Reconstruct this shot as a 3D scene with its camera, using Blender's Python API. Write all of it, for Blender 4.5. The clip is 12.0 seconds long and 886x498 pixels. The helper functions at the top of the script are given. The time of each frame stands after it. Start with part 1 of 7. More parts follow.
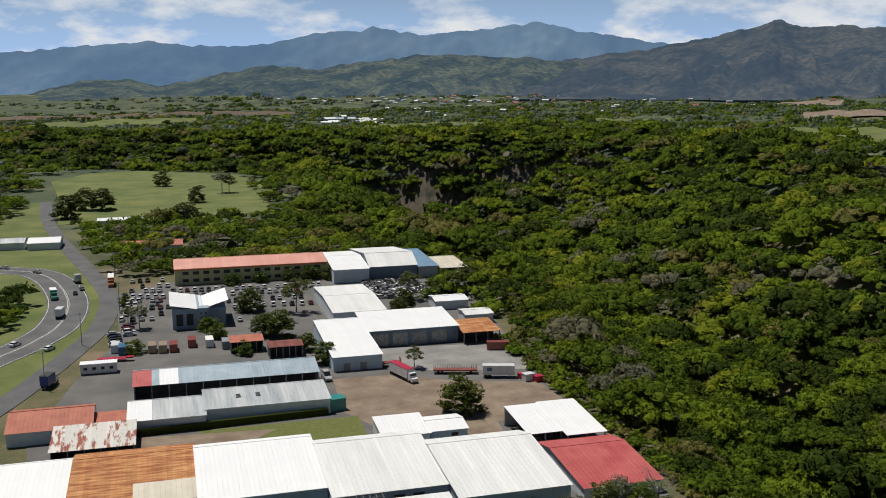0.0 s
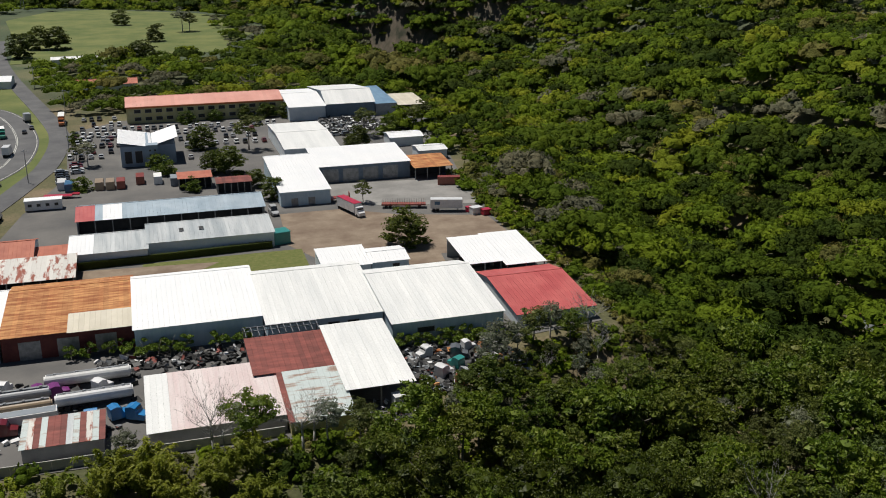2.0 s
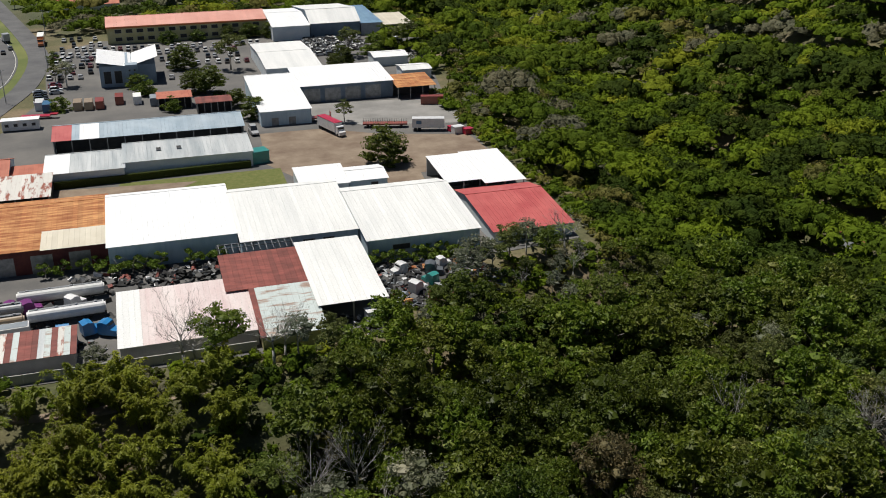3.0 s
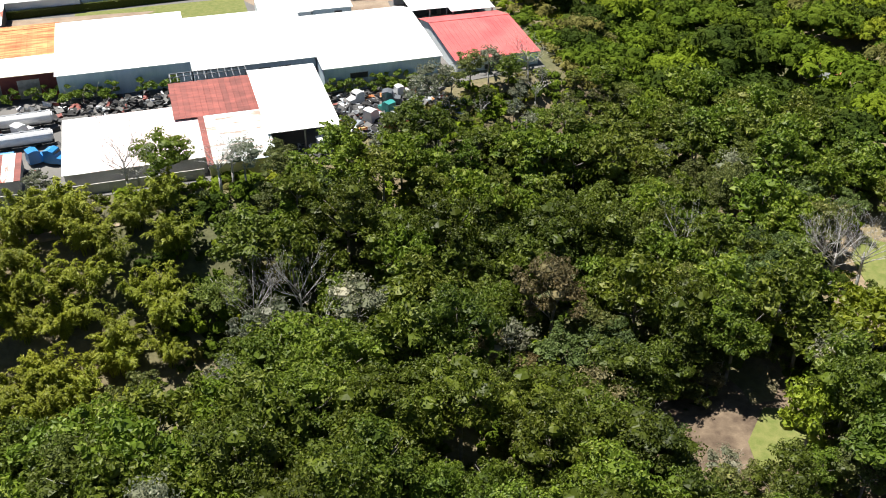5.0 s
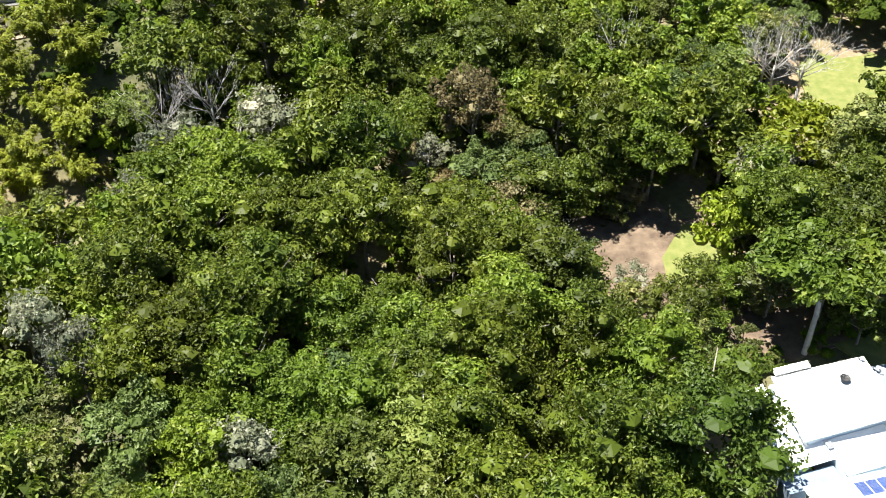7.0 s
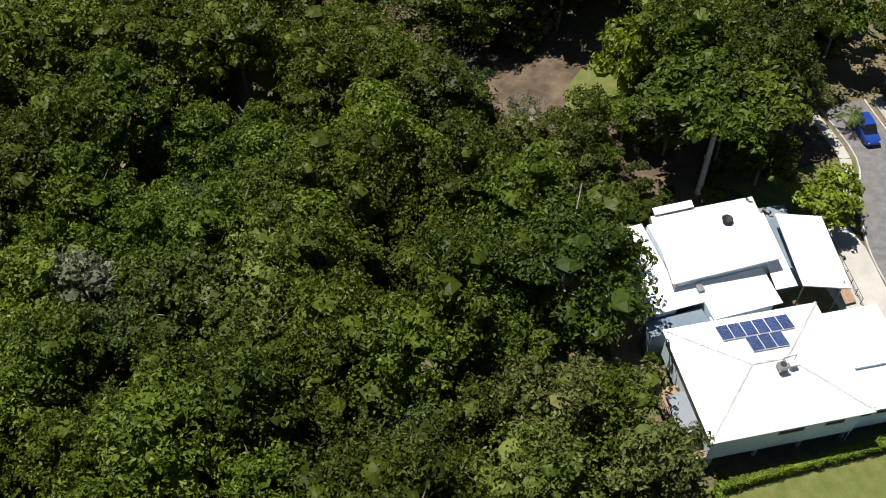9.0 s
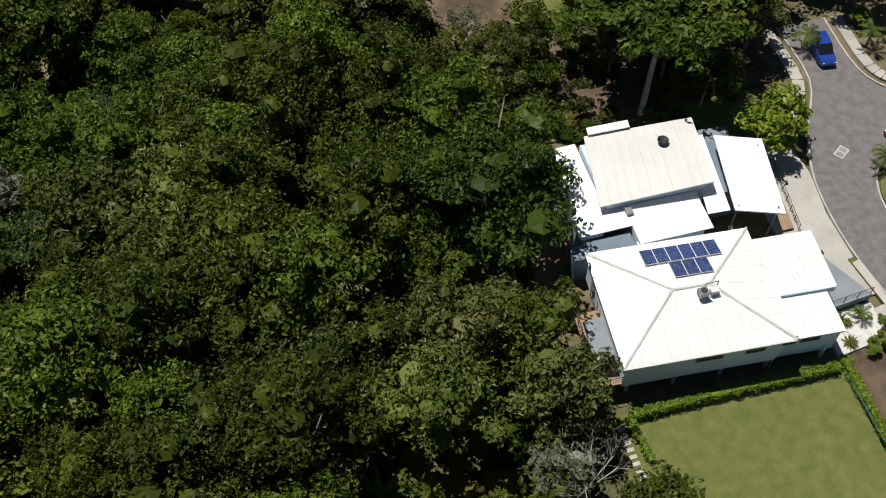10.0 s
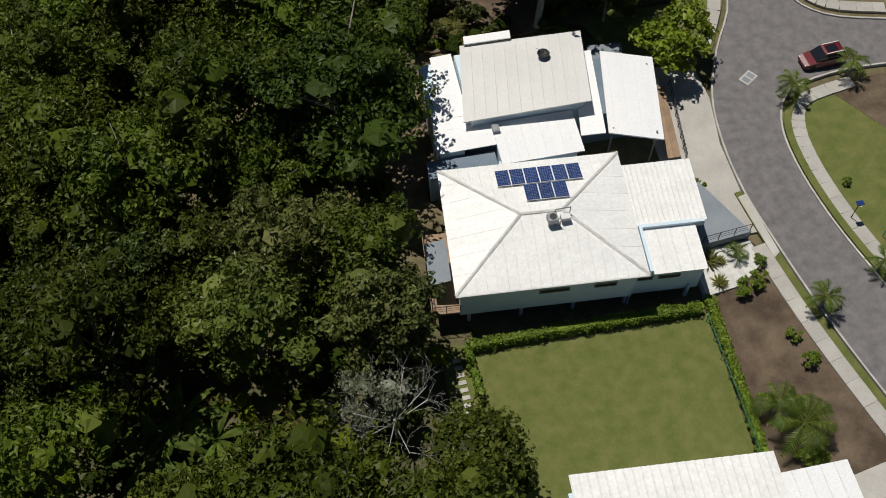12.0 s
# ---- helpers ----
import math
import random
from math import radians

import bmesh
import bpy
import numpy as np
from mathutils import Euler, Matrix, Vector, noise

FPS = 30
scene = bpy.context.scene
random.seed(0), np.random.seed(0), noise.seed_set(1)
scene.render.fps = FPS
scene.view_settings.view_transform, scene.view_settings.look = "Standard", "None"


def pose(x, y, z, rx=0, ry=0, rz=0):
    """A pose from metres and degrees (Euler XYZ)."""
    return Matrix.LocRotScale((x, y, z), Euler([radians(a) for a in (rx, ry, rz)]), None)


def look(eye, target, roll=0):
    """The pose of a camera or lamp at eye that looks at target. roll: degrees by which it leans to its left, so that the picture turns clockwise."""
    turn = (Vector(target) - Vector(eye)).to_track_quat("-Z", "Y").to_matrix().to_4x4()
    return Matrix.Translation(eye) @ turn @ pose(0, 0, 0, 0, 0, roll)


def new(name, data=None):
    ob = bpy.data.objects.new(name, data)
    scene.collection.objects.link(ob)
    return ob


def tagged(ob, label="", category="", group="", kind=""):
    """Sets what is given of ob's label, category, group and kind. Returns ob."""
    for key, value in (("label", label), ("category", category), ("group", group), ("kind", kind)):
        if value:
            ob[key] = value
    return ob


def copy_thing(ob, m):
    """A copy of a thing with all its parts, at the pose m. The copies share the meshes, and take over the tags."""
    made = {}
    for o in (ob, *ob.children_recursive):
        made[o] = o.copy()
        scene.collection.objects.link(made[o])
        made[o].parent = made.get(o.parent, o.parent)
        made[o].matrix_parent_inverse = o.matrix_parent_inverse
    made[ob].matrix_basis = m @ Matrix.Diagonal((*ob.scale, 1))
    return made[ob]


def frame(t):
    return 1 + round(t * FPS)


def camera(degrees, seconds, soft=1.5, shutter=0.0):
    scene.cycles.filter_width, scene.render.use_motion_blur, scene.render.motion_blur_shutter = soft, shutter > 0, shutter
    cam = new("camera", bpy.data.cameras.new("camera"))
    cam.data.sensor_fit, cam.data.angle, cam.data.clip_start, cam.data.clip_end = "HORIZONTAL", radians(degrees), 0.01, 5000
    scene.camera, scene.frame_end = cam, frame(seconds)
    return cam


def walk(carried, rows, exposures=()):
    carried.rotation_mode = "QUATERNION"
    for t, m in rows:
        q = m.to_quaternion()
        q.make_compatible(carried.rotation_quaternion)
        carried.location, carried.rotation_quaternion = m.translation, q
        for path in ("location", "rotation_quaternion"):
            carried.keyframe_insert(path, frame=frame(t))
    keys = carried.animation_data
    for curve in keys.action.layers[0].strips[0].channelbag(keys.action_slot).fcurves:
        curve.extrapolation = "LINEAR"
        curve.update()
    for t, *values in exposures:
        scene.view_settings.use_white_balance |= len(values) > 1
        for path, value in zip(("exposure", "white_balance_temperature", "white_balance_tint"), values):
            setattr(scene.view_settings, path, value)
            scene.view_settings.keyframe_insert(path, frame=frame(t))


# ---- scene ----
cam = camera(48.6, 12.0, 1.0)
METRES, EYE, TILT, LEAN, TURN = 78.0, 85.5, -10.0, 0.0, -16.0
ROWS = [
    (0.0, 0.0, 0.0, 0.0, 0.0, 0.0, -0.0),
    (0.5, 0.0317, 0.0065, -0.0066, -0.25, -2.26, 0.06),
    (1.0, 0.0635, 0.0128, -0.018, -0.52, -4.57, 0.12),
    (1.5, 0.0963, 0.0189, -0.0321, -0.77, -6.85, 0.2),
    (2.0, 0.1264, 0.0243, -0.0472, -1.08, -8.97, 0.27),
    (2.5, 0.155, 0.0287, -0.0623, -1.3, -11.09, 0.36),
    (3.0, 0.1823, 0.0333, -0.0772, -1.26, -13.2, 0.38),
    (5.0, 0.2911, 0.0519, -0.1355, -1.11, -21.91, 0.5),
    (5.5, 0.3205, 0.0584, -0.151, -1.17, -24.26, 0.53),
    (6.0, 0.3541, 0.0664, -0.1654, -1.2, -26.68, 0.53),
    (6.5, 0.392, 0.0749, -0.1786, -1.2, -29.13, 0.53),
    (7.0, 0.4311, 0.0864, -0.1914, -1.24, -31.55, 0.5),
    (9.0, 0.6151, 0.1333, -0.2461, -0.1, -40.62, 0.18),
    (9.5, 0.6668, 0.145, -0.2603, 0.37, -42.91, 0.15),
    (10.0, 0.7186, 0.1549, -0.276, 0.98, -44.89, 0.08),
    (10.5, 0.7708, 0.1655, -0.2913, 1.64, -46.27, -0.01),
    (11.0, 0.8216, 0.1778, -0.3063, 2.34, -47.43, -0.06),
    (11.5, 0.8696, 0.1907, -0.3228, 3.35, -48.3, -0.19),
    (12.0, 0.9137, 0.203, -0.3393, 4.6, -48.89, -0.42),
]
walk(cam, [(t, pose(0, 0, EYE, TILT, LEAN, TURN) @ pose(METRES * x, METRES * y, METRES * z, 90 + pitch, roll, yaw)) for t, x, y, z, yaw, pitch, roll in ROWS],
     [(0.0, -0.2), (1.5, -0.15), (3.2, 0.02), (4.7, 0.85), (5.0, 1.2), (5.3, 1.65), (5.7, 1.94), (7.2, 1.98), (8.8, 0.64), (9.5, 0.18), (10.2, -0.08), (12.0, -0.38)])

# ---- light ----
SUN_EL, SUN_DIR = 68.0, Vector((-0.55, 0.83, 0)).normalized()
sun = new("sun", bpy.data.lights.new("sun", "SUN"))
sun.data.energy, sun.data.angle, sun.data.color = 5.0, radians(0.53), (1.0, 0.955, 0.88)
sun.matrix_world = look((0, 0, 200), Vector((0, 0, 200)) - SUN_DIR * math.cos(radians(SUN_EL)) - Vector((0, 0, math.sin(radians(SUN_EL)))))
world = bpy.data.worlds.new("sky")
scene.world = world
world.use_nodes = True
wn, wl = world.node_tree.nodes, world.node_tree.links
sky = wn.new("ShaderNodeTexSky")
sky.sky_type, sky.sun_disc = "NISHITA", False
sky.sun_elevation, sky.sun_rotation = radians(SUN_EL), math.atan2(SUN_DIR.x, SUN_DIR.y)
sky.altitude, sky.air_density, sky.dust_density, sky.ozone_density = 900, 1.0, 0.15, 2.5
# cumulus banks low over the mountains
coord, sep = wn.new("ShaderNodeTexCoord"), wn.new("ShaderNodeSeparateXYZ")
stretch = wn.new("ShaderNodeMapping")
stretch.inputs["Scale"].default_value = (6.0, 6.0, 15.0)
puff = wn.new("ShaderNodeTexNoise")
puff.inputs["Scale"].default_value, puff.inputs["Detail"].default_value, puff.inputs["Roughness"].default_value = 1.6, 9, 0.58
edge = wn.new("ShaderNodeValToRGB")
edge.color_ramp.elements[0].position, edge.color_ramp.elements[1].position = 0.47, 0.62
cloud_mix = wn.new("ShaderNodeMixRGB")
cloud_mix.inputs["Color2"].default_value = (25.0, 25.4, 26.0, 1)
wl.new(coord.outputs["Generated"], stretch.inputs["Vector"])
wl.new(stretch.outputs["Vector"], puff.inputs["Vector"])
wl.new(puff.outputs["Fac"], edge.inputs["Fac"])
wl.new(coord.outputs["Generated"], sep.inputs["Vector"])
low = wn.new("ShaderNodeMapRange")
low.inputs["From Min"].default_value, low.inputs["From Max"].default_value, low.inputs["To Min"].default_value, low.inputs["To Max"].default_value = 0.045, 0.13, 1.0, 0.0
wl.new(sep.outputs["Z"], low.inputs["Value"])
both = wn.new("ShaderNodeMath")
both.operation = "MULTIPLY"
wl.new(edge.outputs["Color"], both.inputs[0])
wl.new(low.outputs["Result"], both.inputs[1])
wl.new(both.outputs["Value"], cloud_mix.inputs["Fac"])
# the pale air above the horizon
pale, hazeband = wn.new("ShaderNodeMixRGB"), wn.new("ShaderNodeMapRange")
hazeband.inputs["From Min"].default_value, hazeband.inputs["From Max"].default_value, hazeband.inputs["To Min"].default_value, hazeband.inputs["To Max"].default_value = 0.02, 0.15, 0.95, 0.0
pale.inputs["Color2"].default_value = (12.0, 18.0, 28.0, 1)
wl.new(sep.outputs["Z"], hazeband.inputs["Value"])
wl.new(hazeband.outputs["Result"], pale.inputs["Fac"])
wl.new(sky.outputs["Color"], pale.inputs["Color1"])
wl.new(pale.outputs["Color"], cloud_mix.inputs["Color1"])
wl.new(cloud_mix.outputs["Color"], wn["Background"].inputs["Color"])
wn["Background"].inputs["Strength"].default_value = 0.035



# ---- distance: mountain ridges round the plain ----
def ridge(name, crest, far, deep, foot, seed, material, label):
    """A mountain range: bearings in degrees from straight ahead of the first eye, and the crest's height as the tangent of its angle above the eye."""
    r = random.Random(seed)
    a0, a1, n, m = crest[0][0], crest[-1][0], 420, 30
    verts, faces = [], []
    for i in range(n + 1):
        a = a0 + (a1 - a0) * i / n
        top = np.interp(a, [c[0] for c in crest], [c[1] for c in crest]) * far + EYE
        top += (noise.fractal(Vector((a * 0.9, seed, 0)), 1.0, 2.0, 6)) * far * 0.0022
        b = radians(90 - a + TURN)
        for j in range(m + 1):
            t = j / m
            d = far - deep * (1 - t)
            rough = noise.fractal(Vector((a * 0.35, t * 2.2, seed + 9)), 1.0, 2.1, 6) * (top - foot) * 0.5 * (1 - t) * min(1, t * 4)
            rough += noise.fractal(Vector((a * 1.6, t * 7, seed + 4)), 0.9, 2.1, 5) * (top - foot) * 0.06 * (1 - 0.6 * t) * min(1, t * 4)
            z = foot + (top - foot) * t ** 1.25 + rough
            verts.append((math.cos(b) * d, math.sin(b) * d, z))
    for i in range(n):
        for j in range(m):
            k = i * (m + 1) + j
            faces.append((k, k + m + 1, k + m + 2, k + 1))
    me = bpy.data.meshes.new(name)
    me.from_pydata(verts, [], faces)
    me.materials.append(material)
    me.shade_smooth()
    return tagged(new(name, me), label, "mountain range", kind="structure")


def hazy(name, c1, c2, glow, scale):
    m = bpy.data.materials.new(name)
    m.use_nodes = True
    n, l = m.node_tree.nodes, m.node_tree.links
    b, g, t, c = n["Principled BSDF"], n.new("ShaderNodeNewGeometry"), n.new("ShaderNodeTexNoise"), n.new("ShaderNodeValToRGB")
    t.inputs["Scale"].default_value, t.inputs["Detail"].default_value, t.inputs["Roughness"].default_value = scale, 9, 0.65
    c.color_ramp.elements[0].position, c.color_ramp.elements[1].position = 0.38, 0.66
    c.color_ramp.elements[0].color, c.color_ramp.elements[1].color = (*c1, 1), (*c2, 1)
    l.new(g.outputs["Position"], t.inputs["Vector"])
    # woods and clearings within broad folds
    t2, c2_, x = n.new("ShaderNodeTexNoise"), n.new("ShaderNodeValToRGB"), n.new("ShaderNodeMixRGB")
    t2.inputs["Scale"].default_value, t2.inputs["Detail"].default_value = scale * 0.16, 6
    c2_.color_ramp.elements[0].position, c2_.color_ramp.elements[1].position = 0.40, 0.62
    c2_.color_ramp.elements[0].color, c2_.color_ramp.elements[1].color = (0.35, 0.42, 0.45, 1), (1.35, 1.25, 1.05, 1)
    x.blend_type, x.inputs["Fac"].default_value = "MULTIPLY", 1.0
    l.new(g.outputs["Position"], t2.inputs["Vector"])
    l.new(t2.outputs["Fac"], c2_.inputs["Fac"])
    l.new(t.outputs["Fac"], c.inputs["Fac"])
    l.new(c.outputs["Color"], x.inputs["Color1"])
    l.new(c2_.outputs["Color"], x.inputs["Color2"])
    l.new(x.outputs["Color"], b.inputs["Base Color"])
    b.inputs["Roughness"].default_value = 1.0
    b.inputs["Specular IOR Level"].default_value = 0.0
    # bluish emission paints the air's haze onto the far ridges
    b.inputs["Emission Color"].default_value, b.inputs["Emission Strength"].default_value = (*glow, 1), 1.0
    return m


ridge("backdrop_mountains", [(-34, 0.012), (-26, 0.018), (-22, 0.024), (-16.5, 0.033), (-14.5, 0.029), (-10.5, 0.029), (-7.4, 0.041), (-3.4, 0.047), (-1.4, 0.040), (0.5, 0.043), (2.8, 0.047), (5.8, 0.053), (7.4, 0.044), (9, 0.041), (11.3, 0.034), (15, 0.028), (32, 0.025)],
      4650, 500, -20, 3, hazy("mountain_haze", (0.045, 0.075, 0.10), (0.075, 0.10, 0.11), (0.090, 0.155, 0.265), 0.006), "far blue mountain range on the horizon")
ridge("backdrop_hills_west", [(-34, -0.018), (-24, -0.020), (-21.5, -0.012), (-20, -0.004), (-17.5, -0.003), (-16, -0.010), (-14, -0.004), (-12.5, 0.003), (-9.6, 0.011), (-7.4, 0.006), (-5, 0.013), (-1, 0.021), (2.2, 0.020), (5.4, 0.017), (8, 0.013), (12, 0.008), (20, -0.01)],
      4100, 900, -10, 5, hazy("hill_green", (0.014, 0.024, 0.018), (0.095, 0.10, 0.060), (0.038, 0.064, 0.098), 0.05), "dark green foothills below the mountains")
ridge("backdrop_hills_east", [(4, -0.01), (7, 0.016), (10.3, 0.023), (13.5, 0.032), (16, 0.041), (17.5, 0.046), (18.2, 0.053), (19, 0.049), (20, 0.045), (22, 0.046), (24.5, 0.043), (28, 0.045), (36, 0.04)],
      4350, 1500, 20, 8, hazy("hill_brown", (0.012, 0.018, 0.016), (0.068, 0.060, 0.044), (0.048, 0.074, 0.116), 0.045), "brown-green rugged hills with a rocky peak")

# ---- materials ----
def shader(name):
    m = bpy.data.materials.new(name)
    m.use_nodes = True
    return m, m.node_tree.nodes, m.node_tree.links, m.node_tree.nodes["Principled BSDF"]


def grain(n, l, scale, detail=6.0, stretch=(1, 1, 1), rough=0.6):
    """World-sized noise, as a value."""
    g, mp, t = n.new("ShaderNodeNewGeometry"), n.new("ShaderNodeMapping"), n.new("ShaderNodeTexNoise")
    mp.inputs["Scale"].default_value = stretch
    t.inputs["Scale"].default_value, t.inputs["Detail"].default_value, t.inputs["Roughness"].default_value = scale, detail, rough
    l.new(g.outputs["Position"], mp.inputs["Vector"])
    l.new(mp.outputs["Vector"], t.inputs["Vector"])
    return t.outputs["Fac"]


def ramp(n, l, value, stops):
    r = n.new("ShaderNodeValToRGB")
    e = r.color_ramp.elements
    while len(e) < len(stops):
        e.new(0.5)
    for k, (p, c) in enumerate(stops):
        e[k].position, e[k].color = p, (*c, 1)
    l.new(value, r.inputs["Fac"])
    return r.outputs["Color"]


def mix(n, l, a, b, fac, kind="MIX"):
    x = n.new("ShaderNodeMixRGB")
    x.blend_type = kind
    for socket, v in (("Color1", a), ("Color2", b), ("Fac", fac)):
        if isinstance(v, bpy.types.NodeSocket):
            l.new(v, x.inputs[socket])
        else:
            x.inputs[socket].default_value = v if socket == "Fac" else (*v, 1)
    return x.outputs["Color"]


def vary(n, l, colour, amount, island=False):
    """Each object, or each loose piece, a little lighter or darker."""
    src = n.new("ShaderNodeNewGeometry").outputs["Random Per Island"] if island else n.new("ShaderNodeObjectInfo").outputs["Random"]
    r = n.new("ShaderNodeMapRange")
    r.inputs["To Min"].default_value, r.inputs["To Max"].default_value = 1 - amount, 1 + amount
    l.new(src, r.inputs["Value"])
    h = n.new("ShaderNodeHueSaturation")
    l.new(r.outputs["Result"], h.inputs["Value"])
    l.new(colour, h.inputs["Color"])
    return h.outputs["Color"]


def bumped(n, l, b, value, strength, distance):
    k = n.new("ShaderNodeBump")
    k.inputs["Strength"].default_value, k.inputs["Distance"].default_value = strength, distance
    l.new(value, k.inputs["Height"])
    l.new(k.outputs["Normal"], b.inputs["Normal"])


def surface(name, c1, c2, scale=0.5, rough=0.7, metal=0.0, rnd=0.06, bump=0.15, fine=9.0, stretch=(1, 1, 1), lo=0.35, hi=0.65):
    """Two tones by broad stains, a fine grain, and a shift from piece to piece."""
    m, n, l, b = shader(name)
    broad = ramp(n, l, grain(n, l, scale, 7, stretch), [(lo, c1), (hi, c2)])
    small = grain(n, l, fine, 4)
    tone = mix(n, l, broad, ramp(n, l, small, [(0.3, (0.72, 0.72, 0.72)), (0.7, (1.0, 1.0, 1.0))]), 0.55, "MULTIPLY")
    l.new(vary(n, l, tone, rnd), b.inputs["Base Color"])
    b.inputs["Roughness"].default_value, b.inputs["Metallic"].default_value = rough, metal
    if bump:
        bumped(n, l, b, small, bump, 0.05)
    return m


def foliage(name, c1, c2, tint, rnd=0.3, clear=0.42, rough=0.5):
    """Leaves: tone by leaf, by tree and by broad patches; some light comes through."""
    m, n, l, b = shader(name)
    leaf = n.new("ShaderNodeNewGeometry").outputs["Random Per Island"]
    tone = ramp(n, l, leaf, [(0.0, c1), (0.8, c2), (1.0, tint)])
    tone = vary(n, l, tone, rnd)
    patch = ramp(n, l, grain(n, l, 0.06, 3), [(0.35, (0.75, 0.85, 0.8)), (0.65, (1.2, 1.1, 0.9))])
    tone = mix(n, l, tone, patch, 0.7, "MULTIPLY")
    l.new(tone, b.inputs["Base Color"])
    b.inputs["Roughness"].default_value = rough
    b.inputs["Specular IOR Level"].default_value = 0.25
    tr, add = n.new("ShaderNodeBsdfTranslucent"), n.new("ShaderNodeMixShader")
    l.new(tone, tr.inputs["Color"])
    add.inputs["Fac"].default_value = clear
    l.new(b.outputs["BSDF"], add.inputs[1])
    l.new(tr.outputs["BSDF"], add.inputs[2])
    l.new(add.outputs["Shader"], n["Material Output"].inputs["Surface"])
    return m


M = {}
M["white_roof"] = surface("white_roof", (0.70, 0.71, 0.70), (0.82, 0.82, 0.80), 0.10, 0.5, 0, 0.03, 0.05, 3.0, (3, 0.4, 1))
M["clean_roof"] = surface("clean_roof", (0.84, 0.85, 0.86), (0.89, 0.89, 0.89), 0.15, 0.45, 0, 0.015, 0.03)
M["grey_roof"] = surface("grey_roof", (0.36, 0.40, 0.42), (0.60, 0.62, 0.62), 0.12, 0.45, 0.2, 0.05, 0.05, 3.0, (3, 0.35, 1))
M["zinc_roof"] = surface("zinc_roof", (0.36, 0.45, 0.52), (0.48, 0.56, 0.62), 0.2, 0.4, 0.3, 0.06, 0.05)
M["rust_roof"] = surface("rust_roof", (0.30, 0.095, 0.03), (0.58, 0.29, 0.11), 0.6, 0.85, 0, 0.12, 0.2, 4.0, (0.3, 2.2, 1), 0.40, 0.62)
M["maroon_roof"] = surface("maroon_roof", (0.13, 0.028, 0.02), (0.24, 0.06, 0.045), 0.4, 0.7, 0, 0.2, 0.1, 4.0, (0.6, 2, 1))
M["red_roof"] = surface("red_roof", (0.42, 0.07, 0.07), (0.52, 0.12, 0.11), 0.2, 0.5, 0, 0.05, 0.05)
M["tile_roof"] = surface("tile_roof", (0.36, 0.10, 0.06), (0.46, 0.15, 0.09), 0.3, 0.7, 0, 0.06, 0.1)
M["coral_roof"] = surface("coral_roof", (0.62, 0.28, 0.22), (0.70, 0.36, 0.29), 0.1, 0.55, 0, 0.05, 0.05)
M["pink_roof"] = surface("pink_roof", (0.60, 0.46, 0.45), (0.72, 0.64, 0.62), 0.12, 0.55, 0, 0.03, 0.05, 3.0, (3, 0.4, 1))
M["patchy_roof"] = surface("patchy_roof", (0.27, 0.07, 0.04), (0.62, 0.60, 0.56), 0.35, 0.7, 0, 0.08, 0.1, 4.0, (2.2, 0.5, 1), 0.42, 0.50)
M["worn_roof"] = surface("worn_roof", (0.30, 0.20, 0.15), (0.50, 0.56, 0.55), 0.5, 0.6, 0, 0.05, 0.1, 4.0, (0.5, 2, 1), 0.36, 0.48)
M["blue_roof"] = surface("blue_roof", (0.13, 0.24, 0.36), (0.18, 0.30, 0.42), 0.3, 0.5)
M["cream_roof"] = surface("cream_roof", (0.58, 0.53, 0.42), (0.66, 0.61, 0.50), 0.2, 0.6)
M["white_wall"] = surface("white_wall", (0.60, 0.66, 0.70), (0.72, 0.76, 0.78), 0.4, 0.7, 0, 0.03)
M["blue_wall"] = surface("blue_wall", (0.42, 0.54, 0.62), (0.52, 0.62, 0.68), 0.5, 0.7, 0, 0.04, 0.08, 6, (3, 3, 0.4))
M["grey_wall"] = surface("grey_wall", (0.30, 0.32, 0.34), (0.42, 0.44, 0.45), 0.4, 0.8)
M["slate_wall"] = surface("slate_wall", (0.13, 0.18, 0.23), (0.18, 0.23, 0.29), 0.4, 0.7)
M["office_wall"] = surface("office_wall", (0.24, 0.31, 0.38), (0.30, 0.37, 0.44), 0.4, 0.7)
# near-black wall colour; also paints the shade in open sheds and undercrofts
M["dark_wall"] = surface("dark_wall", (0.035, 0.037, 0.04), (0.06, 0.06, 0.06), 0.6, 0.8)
M["maroon_wall"] = surface("maroon_wall", (0.10, 0.02, 0.02), (0.16, 0.04, 0.03), 0.6, 0.8)
M["concrete"] = surface("concrete", (0.34, 0.33, 0.31), (0.46, 0.45, 0.42), 0.35, 0.9, 0, 0.05, 0.2)
M["yellow_wall"] = surface("yellow_wall", (0.52, 0.46, 0.20), (0.60, 0.55, 0.30), 0.4, 0.8)
M["steel"] = surface("steel", (0.20, 0.21, 0.22), (0.34, 0.35, 0.36), 1.0, 0.45, 0.6)
M["dark"] = surface("dark", (0.012, 0.012, 0.013), (0.03, 0.03, 0.03), 1.0, 0.6)
M["asphalt"] = surface("asphalt", (0.085, 0.085, 0.09), (0.13, 0.13, 0.13), 0.12, 0.9, 0, 0.03, 0.25, 14)
M["yard"] = surface("yard", (0.10, 0.098, 0.096), (0.16, 0.152, 0.142), 0.07, 0.95, 0, 0.03, 0.25, 5)
M["dirt"] = surface("dirt", (0.17, 0.12, 0.085), (0.28, 0.22, 0.16), 0.15, 0.95, 0, 0.05, 0.3, 4)
M["lawn"] = surface("lawn", (0.098, 0.122, 0.023), (0.155, 0.160, 0.046), 0.8, 0.95, 0, 0.03, 0.7, 7)
M["field"] = surface("field", (0.080, 0.112, 0.024), (0.16, 0.175, 0.050), 0.045, 0.95, 0, 0.03, 0.4, 0.7)
